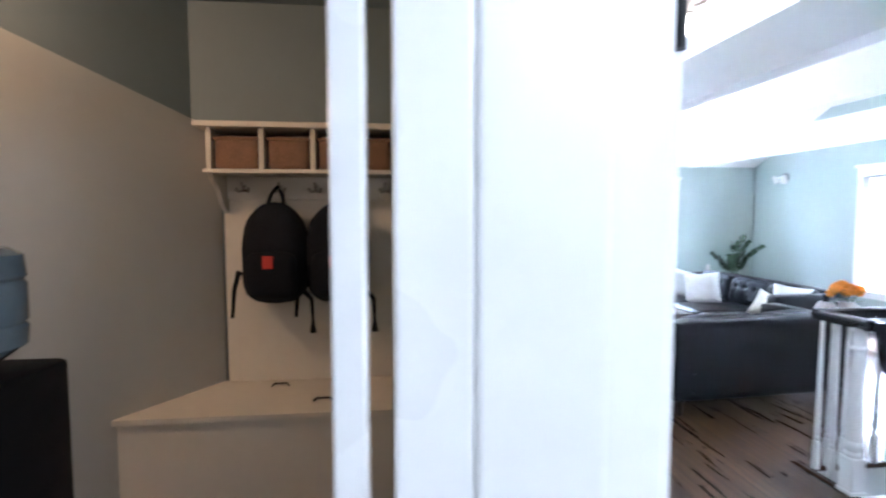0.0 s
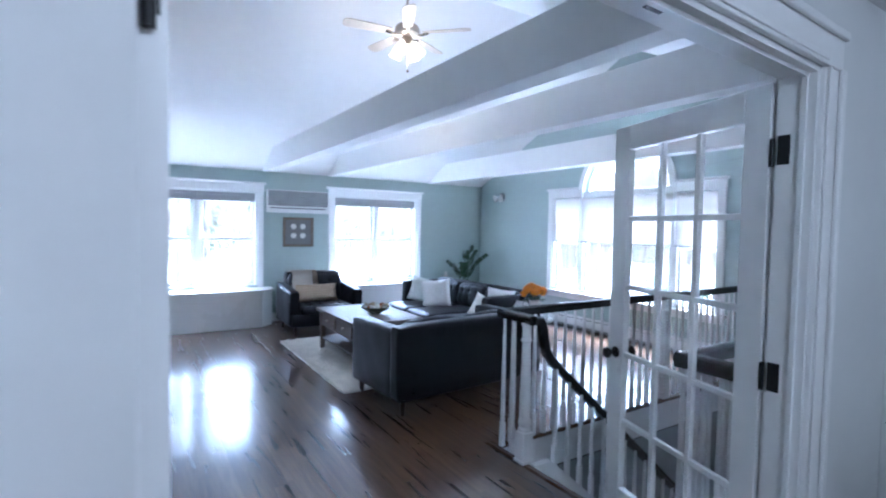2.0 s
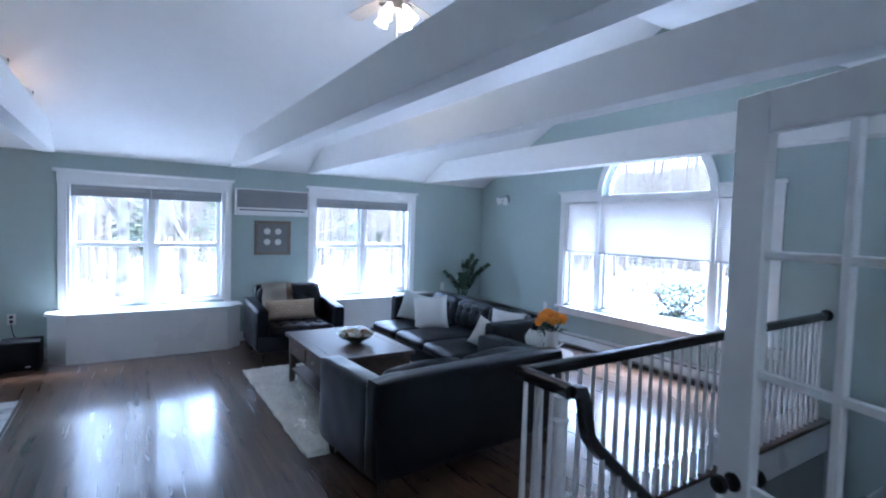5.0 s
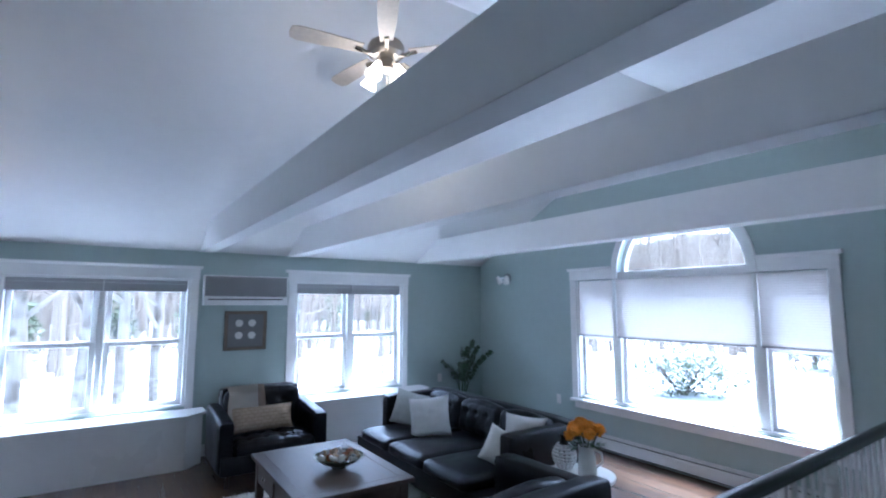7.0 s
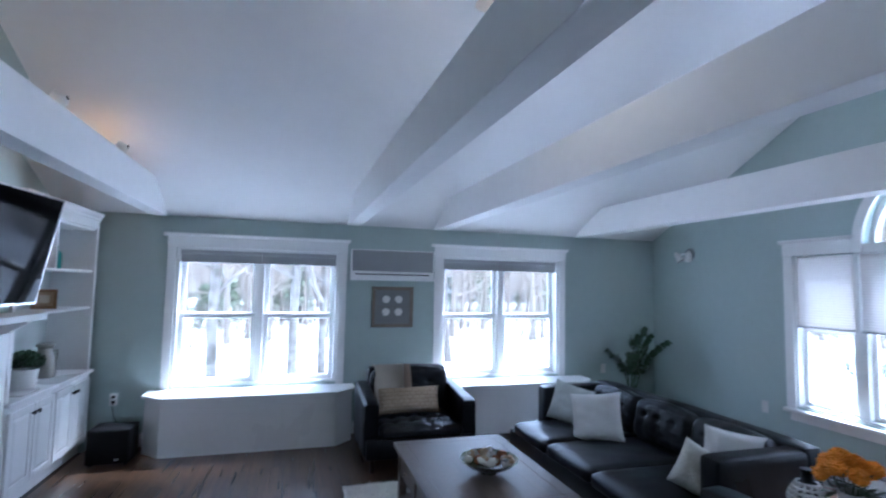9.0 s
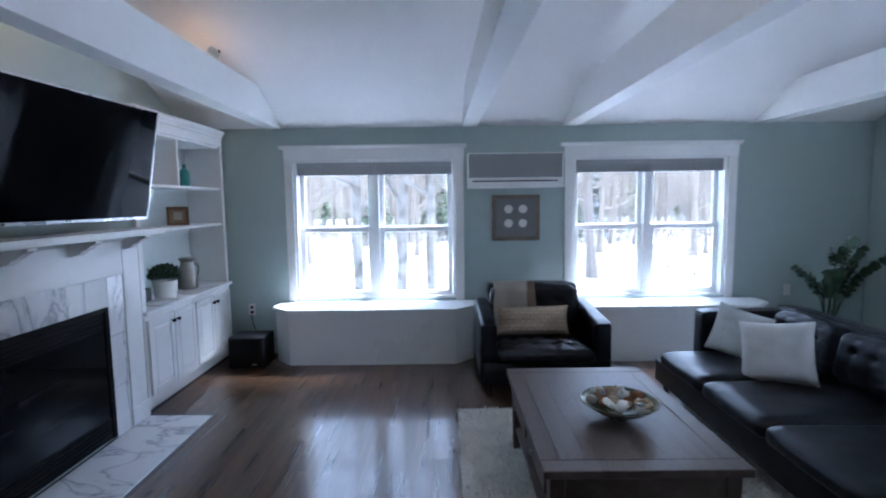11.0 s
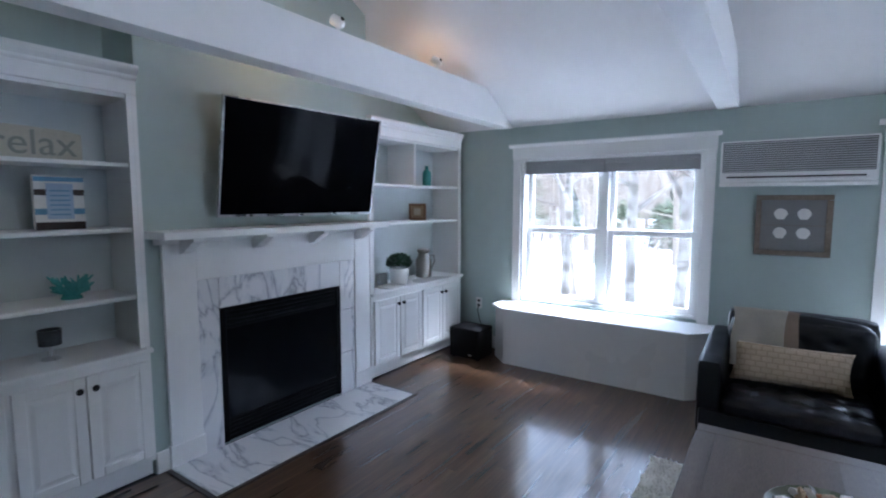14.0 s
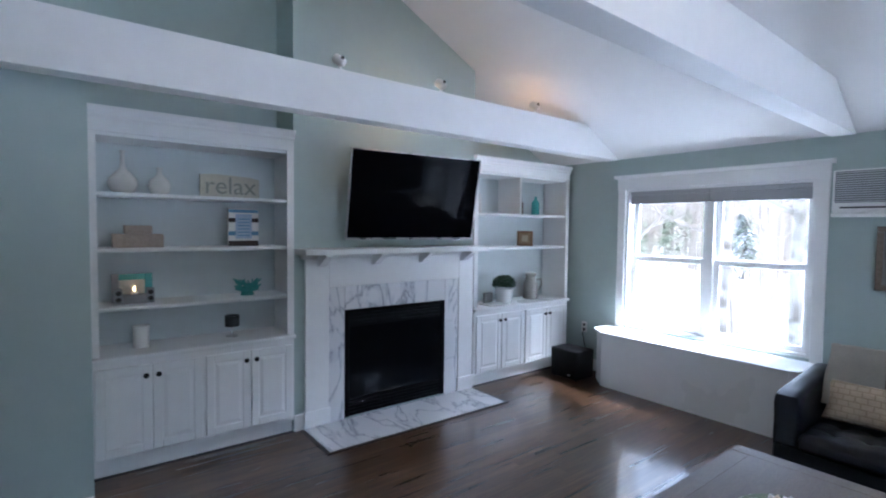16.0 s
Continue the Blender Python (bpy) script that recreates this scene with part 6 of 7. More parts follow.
solid("gourd_vase", "tall white glazed gourd vase with a thin neck", "vase", lathe(bmesh.new(), [(0.04, 0), (0.07, 0.02), (0.085, 0.06), (0.078, 0.10), (0.045, 0.135), (0.02, 0.165), (0.013, 0.21), (0.013, 0.265), (0.02, 0.28)], steps=24), CERAMIC, pose(SXM, 3.585, 1.7805), group="gourd vases")
solid("gourd_vase", "squat white glazed vase with a short neck", "vase", lathe(bmesh.new(), [(0.035, 0), (0.055, 0.015), (0.068, 0.055), (0.06, 0.095), (0.028, 0.125), (0.016, 0.145), (0.016, 0.175), (0.022, 0.185)], steps=24), CERAMIC, pose(SXM, 3.795, 1.7805), group="gourd vases")
wb = thing("wooden_box", "pale wooden keepsake box with a raised lid", "box", SXM - 0.06, 3.52, 1.4305)
TANWOOD = material("tan_box_wood", (0.40, 0.33, 0.27), 0.6, vary=0.2, scale=14)
part("body", one(0, 0, 0, 0.14, 0.285, 0.088, 0.004), TANWOOD, wb)
part("lid", one(0.02, 0.065, 0.089, 0.12, 0.222, 0.145, 0.006), TANWOOD, wb)
bkk = thing("photo_book", "blue, white and brown striped book standing upright", "book", SXM + 0.02, 4.22, 1.4305, 0)
part("cover", one(0, 0, 0, 0.03, 0.215, 0.275, 0.002, 1), CERAMIC, bkk, smooth=False)
BLUE = material("book_blue", (0.13, 0.28, 0.45), 0.5)
for z0, z1, mt, y0, y1 in ((0.0, 0.04, DARKWOOD, 0, 0.215), (0.078, 0.108, BLUE, 0, 0.215), (0.175, 0.205, DARKWOOD, 0, 0.215), (0.245, 0.268, BLUE, 0, 0.215)):
    part("stripe", one(0.0302, y0 + 0.001, z0, 0.0312, y1 - 0.001, z1), mt, bkk, smooth=False)
part("title_panel", one(0.0313, 0.05, 0.055, 0.0325, 0.165, 0.235), material("pale_blue_print", (0.38, 0.48, 0.62), 0.5), bkk, smooth=False)
for k in range(6):
    part("text_bar", one(0.0326, 0.065, 0.075 + 0.024 * k, 0.0332, 0.15, 0.081 + 0.024 * k), BLUE, bkk, smooth=False)
pf = thing("framed_photo", "teal picture frame with a pale photograph leaning on the shelf back", "picture frame", SXM - 0.06, 3.515, 1.0605)
for ya, yb, za, zb in ((0.0, 0.04, 0.0, 0.19), (0.19, 0.235, 0.0, 0.19), (0.0405, 0.1895, 0.0, 0.035), (0.0405, 0.1895, 0.15, 0.19)):
    part("frame_bar", one(0, ya, za, 0.02, yb, zb, 0.003, 1), AQUA if ya > 0.03 else GREYFAB, pf, smooth=False)
part("photograph", one(0.003, 0.0395, 0.034, 0.012, 0.1905, 0.151), material("pale_photograph", (0.45, 0.47, 0.46), 0.3, vary=0.35, scale=40), pf, "pale photograph", smooth=False)
ch = thing("tealight_holder", "weathered grey block holder with two posts and a lit tealight", "candle holder", SXM, 3.525, 1.0605)
for ya in (0.0, 0.18):
    post = part("frame_post", one(0.0, ya, 0, 0.05, ya + 0.045, 0.10, 0.006), GREYFAB, ch)
    for zc in (0.03, 0.072):
        part("disc", turned(lathe(bmesh.new(), [(0.016, 0), (0.016, 0.003), (0.008, 0.004)], steps=14), Matrix.Translation((0.05, ya + 0.0225, zc)) @ pose(0, 0, 0, 0, 90, 0)), DARK, post, "dark round inlay")
part("frame_base", one(0.0, 0.046, 0, 0.05, 0.179, 0.06, 0.003), GREYFAB, ch)
part("tealight", lathe(bmesh.new(), [(0.02, 0.0605), (0.02, 0.078)], 0.025, 0.113, 0, 14), CERAMIC, ch)
part("flame", lathe(bmesh.new(), [(0.001, 0.079), (0.007, 0.09), (0.005, 0.105), (0.0005, 0.118)], 0.025, 0.113, 0, 8), glowing("candle_flame", (1.0, 0.55, 0.2), 0.5), ch, "lit flame")
cr = thing("coral_ornament", "teal coral ornament on the shelf", "ornament", SXM, 4.365, 1.0605)
bm = bmesh.new()
rng = random.Random(5)
for k in range(26):
    q, up = rng.random() * 6.28, rng.uniform(0.1, 1)
    e = Vector((math.cos(q) * 0.085, math.sin(q) * 0.085, 0.035 + 0.075 * up))
    tube(bm, [(0, 0, 0.01), tuple(e * 0.5 + Vector((0, 0, 0.01))), tuple(e)], [0.012, 0.009, 0.005], 6)
    tube(bm, [tuple(e * 0.6 + Vector((0, 0, 0.008))), tuple(e * 0.8 + Vector((rng.uniform(-0.03, 0.03), rng.uniform(-0.03, 0.03), 0.035)))], [0.009, 0.005], 6)
lathe(bm, [(0.05, 0.0), (0.045, 0.015), (0.02, 0.03)], steps=14)
part("coral_body", bm, AQUA, cr)
solid("pillar_candle", "white pillar candle in a ribbed cup", "candle", lathe(bmesh.new(), [(0.046, 0), (0.05, 0.008), (0.047, 0.02), (0.047, 0.125), (0.051, 0.13), (0.051, 0.145), (0.045, 0.146), (0.042, 0.13)], steps=24), CERAMIC, pose(SXM + 0.02, 3.672, CZ + 0.0285))
gb = thing("goblet_holder", "dark mosaic goblet candle holder", "candle holder", SXM + 0.02, 4.25, CZ + 0.0285)
part("foot", lathe(bmesh.new(), [(0.045, 0), (0.04, 0.006), (0.008, 0.015), (0.008, 0.06), (0.02, 0.07)], steps=18), SILVER, gb)
part("cup", lathe(bmesh.new(), [(0.03, 0.0705), (0.05, 0.075), (0.052, 0.155), (0.045, 0.155), (0.042, 0.08)], steps=18), material("mosaic_glass", (0.06, 0.065, 0.07), 0.15, vary=0.6, scale=60), gb)
C2 = CZ + 0.0485
solid("green_bottle", "teal glass bottle on the upper shelf", "bottle", lathe(bmesh.new(), [(0.042, 0), (0.045, 0.01), (0.045, 0.14), (0.03, 0.165), (0.015, 0.175), (0.016, 0.205), (0.02, 0.21)], steps=20), AQUA, pose(SXM, 7.56, 1.7355), group="bottles")
solid("brown_bottle", "thin brown glass bottle on the upper shelf", "bottle", lathe(bmesh.new(), [(0.028, 0), (0.03, 0.01), (0.03, 0.13), (0.012, 0.16), (0.012, 0.20), (0.015, 0.205)], steps=18), material("brown_glass", (0.16, 0.12, 0.10), 0.2), pose(SXM - 0.03, 7.35, 1.7355), group="bottles")
solid("clear_bottle", "small pale glass bottle behind the divider", "bottle", lathe(bmesh.new(), [(0.02, 0), (0.022, 0.01), (0.022, 0.15), (0.01, 0.19), (0.012, 0.21)], steps=16), CERAMIC, pose(SXM - 0.02, 6.72, 1.7355), group="bottles")
cb = thing("desk_picture", "honey-coloured wooden picture frame standing on the shelf", "frame", SXM, 7.40, 1.3855, -62)
bm = bmesh.new()
for a in ((-0.09, 0, -0.065, 0.17), (0.065, 0, 0.09, 0.17), (-0.065, 0, 0.065, 0.025), (-0.065, 0.145, 0.065, 0.17)):
    box(bm, 0, a[0], a[1], 0.022, a[2], a[3], 0.003, 1)
part("frame", bm, material("honey_wood", (0.20, 0.105, 0.04), 0.35, vary=0.25, scale=14), cb, smooth=False)
part("inner_mat", one(0.004, -0.066, 0.024, 0.014, 0.066, 0.146), material("amber_face", (0.30, 0.20, 0.11), 0.4, vary=0.2), cb, smooth=False)
part("picture", one(0.0135, -0.036, 0.05, 0.0155, 0.036, 0.12), material("cream_card", (0.50, 0.42, 0.30), 0.5, vary=0.2, scale=30), cb, smooth=False)
part("easel_back", one(-0.05, -0.02, 0.0, 0.0, 0.02, 0.006), DARKWOOD, cb, smooth=False)
pp = thing("potted_topiary", "small round green plant in a white pot", "plant", SXM + 0.06, 7.02, C2)
pp.scale = (1.25, 1.25, 1.25)
part("pot", lathe(bmesh.new(), [(0.065, 0), (0.078, 0.12), (0.072, 0.121), (0.068, 0.10)], steps=24), CERAMIC, pp)
bm = bmesh.new()
rng = random.Random(11)
for k in range(900):
    q, e, r = rng.random() * 6.28, rng.uniform(-0.35, 1), rng.uniform(0.75, 1.05)
    c = Vector((0.09 * math.sqrt(max(0, 1 - e * e)) * math.cos(q), 0.09 * math.sqrt(max(0, 1 - e * e)) * math.sin(q), 0.155 + 0.065 * e)) * 1.0
    c = Vector((c.x * r, c.y * r, 0.155 + (c.z - 0.155) * r))
    leaf_blade(bm, c, c + Vector((rng.uniform(-1, 1), rng.uniform(-1, 1), rng.uniform(-0.2, 1))).normalized() * 0.028, 0.010)
part("foliage", bm, LEAF, pp)
mc = thing("milk_can", "silver metal milk can with a bail handle", "can", SXM, 7.50, C2)
mc.scale = (1.2, 1.2, 1.1)
part("body", lathe(bmesh.new(), [(0.065, 0), (0.07, 0.01), (0.07, 0.16), (0.05, 0.20), (0.045, 0.23), (0.058, 0.25), (0.055, 0.265), (0.02, 0.275)], steps=26), GALVANIZED, mc)
part("handle", tube(bmesh.new(), [(0.0, 0.068, 0.19), (0.03, 0.115, 0.20), (0.03, 0.125, 0.14), (0.02, 0.10, 0.08), (0.01, 0.071, 0.08)], 0.006), GALVANIZED, mc)
solid("grey_box", "small grey box on the cabinet top", "box", one(-0.01, -0.055, 0, 0.03, 0.055, 0.11, 0.004), GREYFAB, pose(SXM - 0.02, 6.85, C2))
solid("tray", "flat pale tray on the cabinet top", "tray", one(-0.10, -0.14, 0, 0.09, 0.12, 0.012, 0.005), CERAMIC, pose(SXM + 0.12, 6.83, C2))

# ---- outdoors ----
bm = bmesh.new()
gn = 60
gv = {}
for i in range(gn + 1):
    for j in range(gn + 1):
        u, v = 2 * i / gn - 1, 2 * j / gn - 1
        x, y = 3 + 160 * math.copysign(abs(u) ** 2.2, u) + 740 * math.copysign(max(0, abs(u) - 0.9) / 0.1, u), 4 + 160 * math.copysign(abs(v) ** 2.2, v) + 740 * math.copysign(max(0, abs(v) - 0.9) / 0.1, v)
        gv[i, j] = bm.verts.new((x, y, -2.1 + 0.25 * noise.noise(Vector((x * 0.12, y * 0.12, 0))) + 0.05 * noise.noise(Vector((x * 0.6, y * 0.6, 3)))))
for i in range(gn):
    for j in range(gn):
        bm.faces.new((gv[i, j], gv[i + 1, j], gv[i + 1, j + 1], gv[i, j + 1]))
setting("ground", bm, SNOW, "snow-covered ground", "ground", True)


def bare_tree(seed, h, mat=None, girth=0.02):
    """Trunk mesh and branch mesh of a leafless tree."""
    rng = random.Random(seed)
    trunk, twigs = bmesh.new(), bmesh.new()
    lean = Vector((rng.uniform(-0.06, 0.06), rng.uniform(-0.06, 0.06), 1))
    pts = [Vector((lean.x * z + 0.12 * noise.noise(Vector((z * 0.4, seed, 0))), lean.y * z + 0.12 * noise.noise(Vector((z * 0.4, seed, 9))), z)) for z in [h * k / 9 for k in range(10)]]
    tube(trunk, pts, [girth * h * (1 - 0.09 * k) * (1.35 if k == 0 else 1) for k in range(10)], 9)

    def limb(base, d, ln, r, level):
        p, out, rad = base.copy(), [base.copy()], [r]
        for k in range(4):
            d = (d + Vector((rng.uniform(-0.25, 0.25), rng.uniform(-0.25, 0.25), rng.uniform(-0.02, 0.22)))).normalized()
            p = p + d * ln / 4
            out.append(p.copy()), rad.append(r * (1 - 0.2 * (k + 1)))
            if level < 2 and k > 0:
                for _ in range(2):
                    limb(p.copy(), (d + Vector((rng.uniform(-0.9, 0.9), rng.uniform(-0.9, 0.9), rng.uniform(-0.2, 0.6)))).normalized(), ln * rng.uniform(0.35, 0.6), r * 0.45, level + 1)
        tube(twigs, out, rad, 4 if level else 6)

    for k in range(13):
        f = 0.28 + 0.68 * k / 13
        i = min(int(f * 9), 8)
        q = rng.random() * 6.28
        limb(pts[i].lerp(pts[i + 1], f * 9 - i), Vector((math.cos(q), math.sin(q), rng.uniform(0.1, 0.7))).normalized(), h * 0.30 * (1.2 - f), 0.006 * h * (1.25 - f), 0)
    mat = mat or BARK
    return mesh_of("trunk", trunk, mat, True), mesh_of("branches", twigs, mat, True)


TREES = [bare_tree(s, h) for s, h in ((1, 11.0), (2, 13.0), (3, 9.0), (4, 12.0))] + [bare_tree(s, h, FARBARK) for s, h in ((5, 11.0), (6, 13.0), (7, 9.5), (8, 12.0))] + [bare_tree(s, h, BIRCH, 0.0125) for s, h in ((9, 13.0), (10, 12.0))]


def place_tree(k, x, y, rz, s):
    birch = k > 7
    t = thing("birch_tree" if birch else "bare_tree", "pale-barked leafless birch standing in snow" if birch else "leafless grey-brown tree standing in snow", "tree", x, y, -2.25, rz, "birches" if birch else "bare trees")
    t.scale = (s, s, s)
    for nm, me in zip(("trunk", "branches"), TREES[k]):
        ob = new(nm, me)
        ob.parent = t


rng = random.Random(21)
for x, y, k, s in ((0.95, 15.5, 8, 1.0), (1.72, 15.6, 9, 1.0), (-0.2, 15.75, 9, 1.05), (2.5, 17.2, 8, 0.9), (-3.2, 19.5, 9, 1.1), (5.0, 24.0, 2, 1.0), (6.6, 27, 0, 1.1), (-4, 22, 1, 1.0), (-7, 20, 3, 1.0), (9.0, 26.0, 1, 1.0)):
    place_tree(k, x, y, rng.uniform(0, 360), s)
for k in range(30):
    place_tree(4 + k % 4, rng.uniform(33, 52), rng.uniform(-2, 36), rng.uniform(0, 360), rng.uniform(1.1, 1.5))
for k in range(55):
    place_tree(4 + k % 4, rng.uniform(-28, 42), rng.uniform(31, 56), rng.uniform(0, 360), rng.uniform(0.7, 1.2))
for k in range(45):
    place_tree(4 + k % 4, rng.uniform(34, 60), rng.uniform(-18, 38), rng.uniform(0, 360), rng.uniform(0.7, 1.2))


def conifer(x, y, h, seed):
    c = thing("conifer", "snow-dusted green conifer in the yard", "tree", x, y, -2.25, 0, "conifers")
    rng = random.Random(seed)
    part("trunk", tube(bmesh.new(), [(0, 0, 0), (0, 0, h)], [0.02 * h, 0.004 * h], 7), BARK, c)
    for nm, mt, lift, cnt in (("needles", FARNEEDLE, 0.0, 1500), ("snow_clumps", SNOW, 0.05, 900)):
        bm = bmesh.new()
        for k in range(cnt):
            f = rng.uniform(0.08, 1.0) ** 0.8
            r = h * 0.27 * (1.02 - f) * rng.uniform(0.35, 1.0) * (1 + 0.35 * noise.noise(Vector((f * 9, seed, 0))))
            q = rng.random() * 6.28
            b0 = Vector((r * math.cos(q), r * math.sin(q), h * f - 0.25 * r + lift))
            leaf_blade(bm, b0, b0 + Vector((math.cos(q + rng.uniform(-0.6, 0.6)), math.sin(q + rng.uniform(-0.6, 0.6)), rng.uniform(-0.5, 0.15))) * h * 0.06, h * 0.012)
        part(nm, bm, mt, c, smooth=False)


for x, y, h, s in ((-4.5, 47, 5.0, 1), (2.2, 50, 6.0, 2), (9.5, 48, 5.5, 3), (15, 46, 6, 4), (-12, 44, 6, 5), (33, 2, 6, 8), (36, 14, 7, 9)):
    conifer(x, y, h, s)
fe = thing("yard_fence", "snow-covered rail fence in the yard", "fence", 11.2, 23.0, -2.2)
for k in range(4):
    part("post", one(k * 1.1 - 0.035, -0.035, 0, k * 1.1 + 0.035, 0.035, 1.1, 0.01, 1), BARK, fe)
for z in (0.35, 0.68, 1.0):
    part("rail", one(-0.1, -0.02, z, 3.4, 0.02, z + 0.045, 0.008, 1), BARK, fe)
lp = thing("lamp_post", "thin dark lamp post in the snowy yard", "lamp post", 19.0, 7.4, -2.2)
part("pole", lathe(bmesh.new(), [(0.05, 0), (0.035, 0.3), (0.03, 2.1)], steps=10), BARK, lp)
part("lantern", lathe(bmesh.new(), [(0.05, 2.1), (0.12, 2.16), (0.14, 2.4), (0.02, 2.55)], steps=8), BARK, lp)


def shrub(x, y, w, h, seed):
    """A broad evergreen shrub: stems and many small sprays, with snow on the tops."""
    s = thing("snowy_shrub", "broad green shrub dusted with snow in the yard", "shrub", x, y, -2.2)
    rng = random.Random(seed)
    for k in range(7):
        q = rng.random() * 6.28
        part("stem", tube(bmesh.new(), [(0, 0, 0), (0.25 * w * math.cos(q), 0.25 * w * math.sin(q), 0.4 * h), (0.42 * w * math.cos(q), 0.42 * w * math.sin(q), 0.75 * h)], [0.05, 0.035, 0.015], 6), BARK, s)
    clumps = [(rng.uniform(-0.42, 0.42) * w, rng.uniform(-0.42, 0.42) * w, rng.uniform(0.12, 0.9) * h, rng.uniform(0.12, 0.22) * w) for k in range(22)]
    for nm, mt, cnt, low in (("sprays", FARNEEDLE, 150, -1.0), ("snow_clumps", SNOW, 45, 0.0)):
        bm = bmesh.new()
        for cx, cy, cz, r in clumps:
            for k in range(cnt):
                q, e = rng.random() * 6.28, rng.uniform(low, 1)
                c = Vector((cx + r * math.sqrt(1 - e * e) * math.cos(q), cy + r * math.sqrt(1 - e * e) * math.sin(q), cz + r * 0.6 * e))
                leaf_blade(bm, c, c + Vector((rng.uniform(-1, 1), rng.uniform(-1, 1), rng.uniform(-0.4, 0.4))).normalized() * rng.uniform(0.12, 0.26), 0.05)
        part(nm, bm, mt, s, smooth=False)


shrub(22.2, 14.0, 3.6, 2.0, 6)


# underbrush along the wood's edge and far woods: thin three-sided sticks in one mesh
def stick(vs, fs, p, q, r0, r1):
    i = len(vs)
    for c, r in ((p, r0), (q, r1)):
        for k in range(3):
            vs.append((c[0] + r * math.cos(2.094 * k), c[1] + r * math.sin(2.094 * k), c[2] + (r * 0.5 if k else 0)))
    fs.extend([(i + k, i + (k + 1) % 3, i + 3 + (k + 1) % 3, i + 3 + k) for k in range(3)])


def stick_object(name, label, category, vs, fs, mat):
    me = bpy.data.meshes.new(name)
    me.from_pydata(vs, [], fs)
    me.materials.append(mat)
    return tagged(new(name, me), label, category, kind="stuff")


bm = bmesh.new()
line = []
for k in range(49):
    q = radians(-50 + 190 * k / 48)
    line.append((3 + 112 * math.cos(q), 4 + 112 * math.sin(q), 15 + 5 * noise.noise(Vector((k * 0.37, 2, 0))) + 2.5 * noise.noise(Vector((k * 1.3, 7, 0)))))
lo = [bm.verts.new((x, y, -4)) for x, y, z in line]
hi = [bm.verts.new((x, y, z)) for x, y, z in line]
for k in range(48):
    bm.faces.new((lo[k], hi[k], hi[k + 1], lo[k + 1]))
setting("backdrop", bm, far_wood("far_wood_haze"), "far edge of snowy winter woods", "backdrop")
rng = random.Random(33)
vs, fs = [], []
for k in range(9000):
    east = rng.random() < 0.4
    x, y = (rng.uniform(33, 70), rng.uniform(-30, 45)) if east else (rng.uniform(-38, 52), rng.uniform(31, 70))
    ln = rng.uniform(0.5, 2.8)
    stick(vs, fs, (x, y, -2.3), (x + rng.uniform(-0.9, 0.9), y + rng.uniform(-0.9, 0.9), -2.3 + ln), 0.035, 0.012)
stick_object("underbrush", "bare brush at the edge of the woods", "brush", vs, fs, FARBARK)
vs, fs = [], []
for k in range(900):
    east = rng.random() < 0.42
    x, y = (rng.uniform(48, 95), rng.uniform(-60, 85)) if east else (rng.uniform(-65, 78), rng.uniform(50, 95))
    h = rng.uniform(9, 17)
    xt, yt = x + rng.uniform(-1, 1), y + rng.uniform(-1, 1)
    stick(vs, fs, (x, y, -2.5), (xt, yt, h), 0.22, 0.03)
    for _ in range(16):
        f = rng.uniform(0.15, 0.95)
        q, ln = rng.random() * 6.28, h * 0.34 * (1.1 - f)
        b0 = Vector((x + (xt - x) * f, y + (yt - y) * f, -2.5 + (h + 2.5) * f))
        d = Vector((math.cos(q), math.sin(q), rng.uniform(0.1, 0.8))) * ln
        stick(vs, fs, b0, b0 + d, 0.07, 0.02)
        for _ in range(4):
            g = rng.uniform(0.3, 0.95)
            stick(vs, fs, b0 + d * g, b0 + d * g + Vector((rng.uniform(-1, 1), rng.uniform(-1, 1), rng.uniform(-0.3, 0.9))) * ln * 0.35, 0.03, 0.012)
stick_object("far_woods", "distant leafless woods", "woods", vs, fs, FARBARK)
vs, fs = [], []
for k in range(95):
    east = rng.random() < 0.4
    x, y = (rng.uniform(45, 72), rng.uniform(-35, 55)) if east else (rng.uniform(-45, 60), rng.uniform(44, 72))
    h = rng.uniform(2.5, 7.0)
    for _ in range(240):
        f = rng.random() ** 0.8
        q, r = rng.random() * 6.28, h * 0.34 * (1.05 - f) * rng.uniform(0.3, 1)
        c = Vector((x + r * math.cos(q), y + r * math.sin(q), -2.3 + h * f))
        i = len(vs)
        for _ in range(3):
            vs.append(tuple(c + Vector((rng.uniform(-1, 1), rng.uniform(-1, 1), rng.uniform(-0.5, 0.5))) * 0.42))
        fs.append((i, i + 1, i + 2))
stick_object("far_evergreens", "distant low evergreens among the bare woods", "woods", vs, fs, FARNEEDLE)

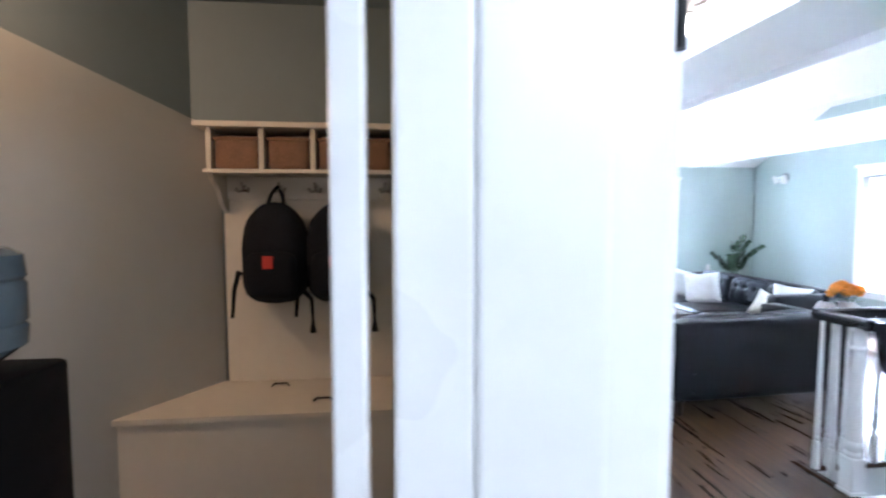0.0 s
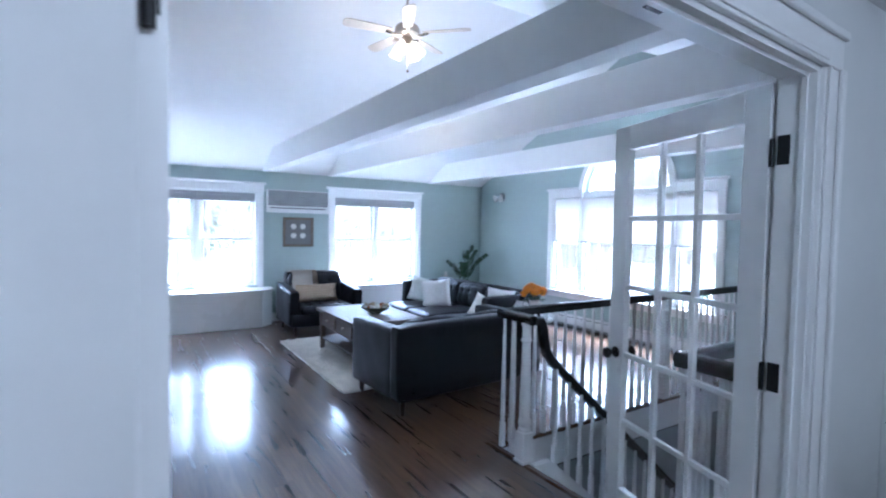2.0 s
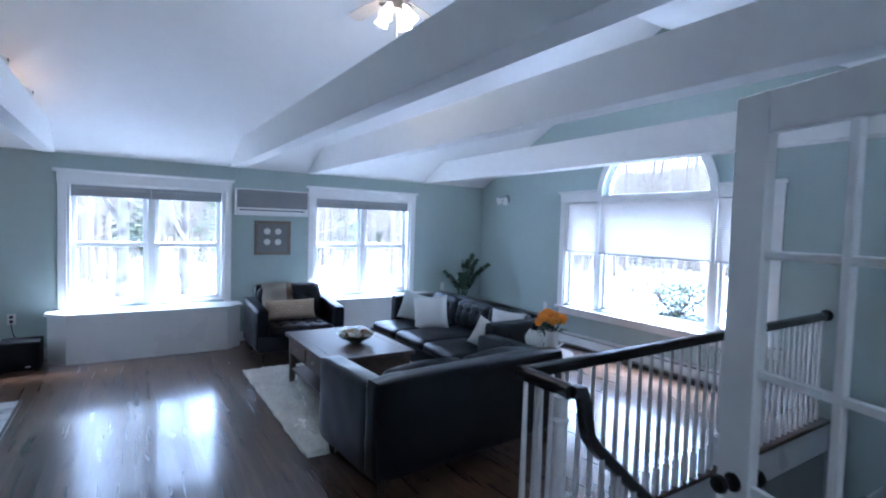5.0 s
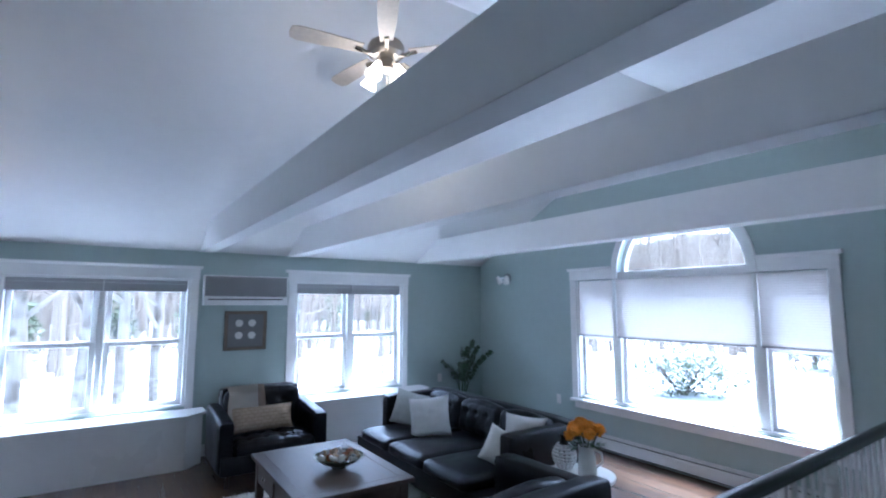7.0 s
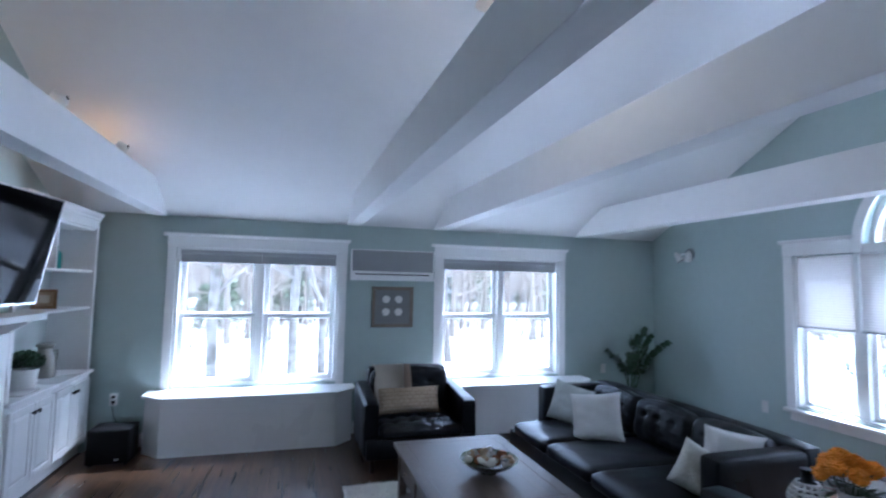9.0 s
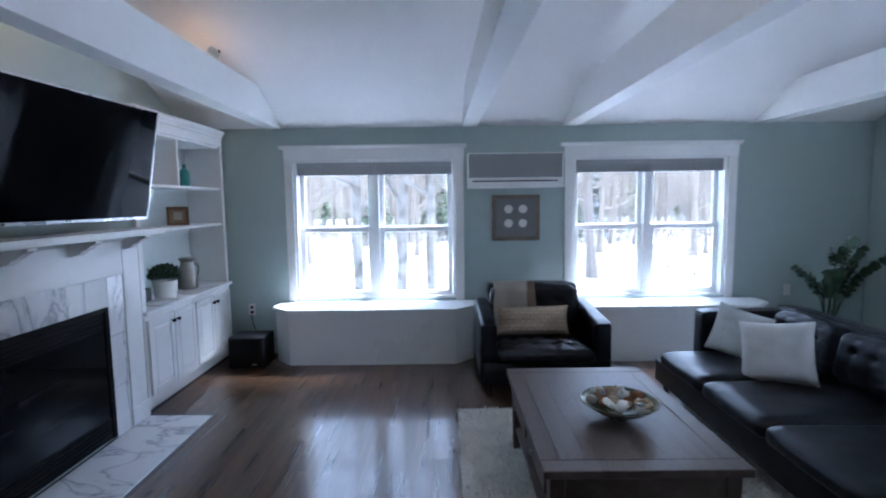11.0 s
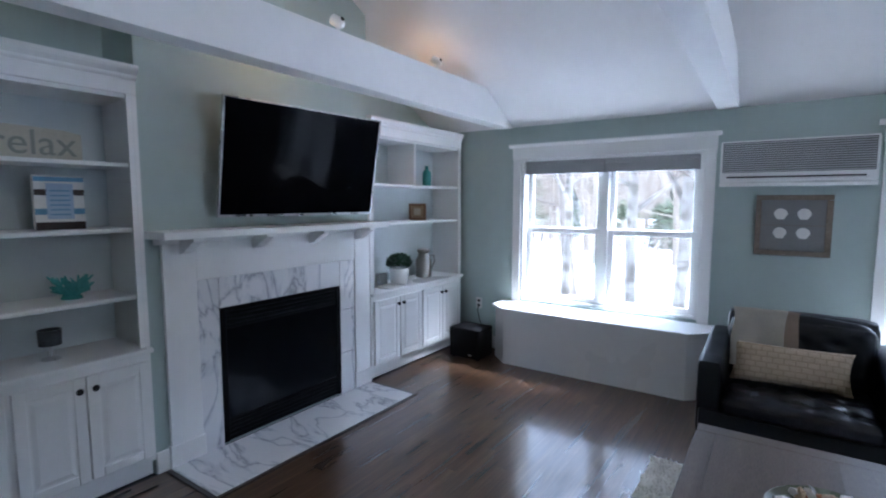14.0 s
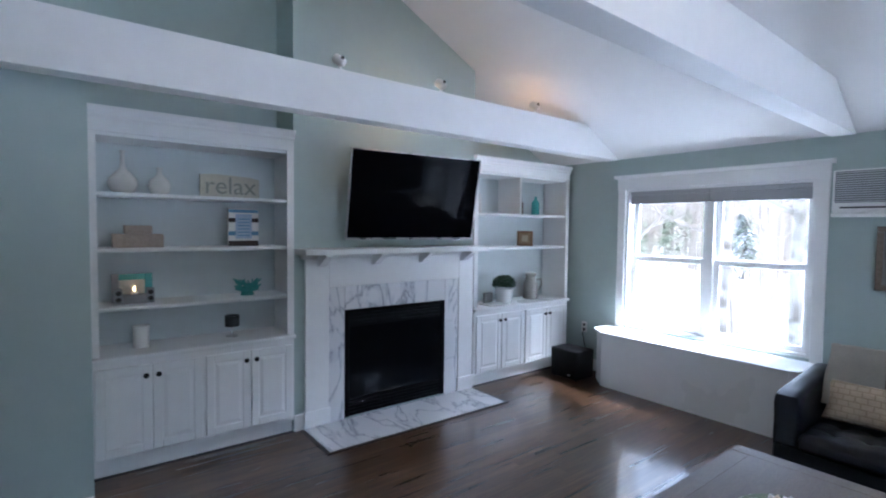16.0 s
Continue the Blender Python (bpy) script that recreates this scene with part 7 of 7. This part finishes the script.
# ---- floor boards ----
FB = bmesh.new()
lo = [FB.verts.new(p) for p in ((0, 0, -0.02), (1, 0, -0.02), (1, 1, -0.02), (0, 1, -0.02))]
md = [FB.verts.new(p) for p in ((0, 0, -0.0001), (1, 0, -0.0001), (1, 1, -0.0001), (0, 1, -0.0001))]
hi = [FB.verts.new(p) for p in ((0.02, 0.0015, 0), (0.98, 0.0015, 0), (0.98, 0.9985, 0), (0.02, 0.9985, 0))]
for a, b in ((lo, md), (md, hi)):
    for k in range(4):
        FB.faces.new((a[k], a[(k + 1) % 4], b[(k + 1) % 4], b[k]))
FB.faces.new(hi)
PLANK = mesh_of("floor_board", FB, FLOOR_OB)
floor_ob = bpy.data.objects["floor"]
rng = random.Random(17)
verts, faces = [], []
BW, singles = 0.083, 0


def lay(x, y0, y1):
    """Boards end to end in one row."""
    global singles
    y = y0 - rng.uniform(0, 1.2)
    while y < y1:
        ln = rng.uniform(0.7, 1.9)
        a, b = max(y, y0), min(y + ln, y1)
        y += ln
        if b - a < 0.02:
            continue
        if 0.36 < x < 2.75 and 2.3 < (a + b) / 2 and singles < 300:
            ob = new("floor_board", PLANK)
            ob.matrix_basis = Matrix.Translation((x + 0.0001, a + 0.0001, 0)) @ Matrix.Diagonal((BW - 0.0002, b - a - 0.0002, 1, 1))
            ob.parent = floor_ob
            singles += 1
        else:
            i = len(verts)
            x0, x1 = x + 0.0001, x + BW - 0.0001
            verts.extend([(x0, a, -0.02), (x1, a, -0.02), (x1, b, -0.02), (x0, b, -0.02), (x0, a, -0.0001), (x1, a, -0.0001), (x1, b, -0.0001), (x0, b, -0.0001), (x0 + 0.0015, a + 0.0015, 0), (x1 - 0.0015, a + 0.0015, 0), (x1 - 0.0015, b - 0.0015, 0), (x0 + 0.0015, b - 0.0015, 0)])
            for o in (0, 4):
                faces.extend([(i + o + k, i + o + (k + 1) % 4, i + o + 4 + (k + 1) % 4, i + o + 4 + k) for k in range(4)])
            faces.append((i + 8, i + 9, i + 10, i + 11))


n_rows = int((XR + 2.4) / BW)
for r in range(n_rows + 1):
    x = -2.4 + BW * r
    if x + BW > XR + 0.05:
        break
    if x > 2.60:
        lay(x, SY1 + 0.052, YB - 0.001)
        lay(x, -1.85, YW1) if x < 3.0 else None
    elif x < -0.2:
        lay(x, -1.85, 3.2)
    else:
        lay(x, -1.85, YB - 0.001)
me = bpy.data.meshes.new("floor_boards")
me.from_pydata(verts, [], faces)
me.materials.append(FLOOR_IS)
rest = new("floor_boards", me)
rest.parent = floor_ob
tagged(rest, "", "", kind="stuff")
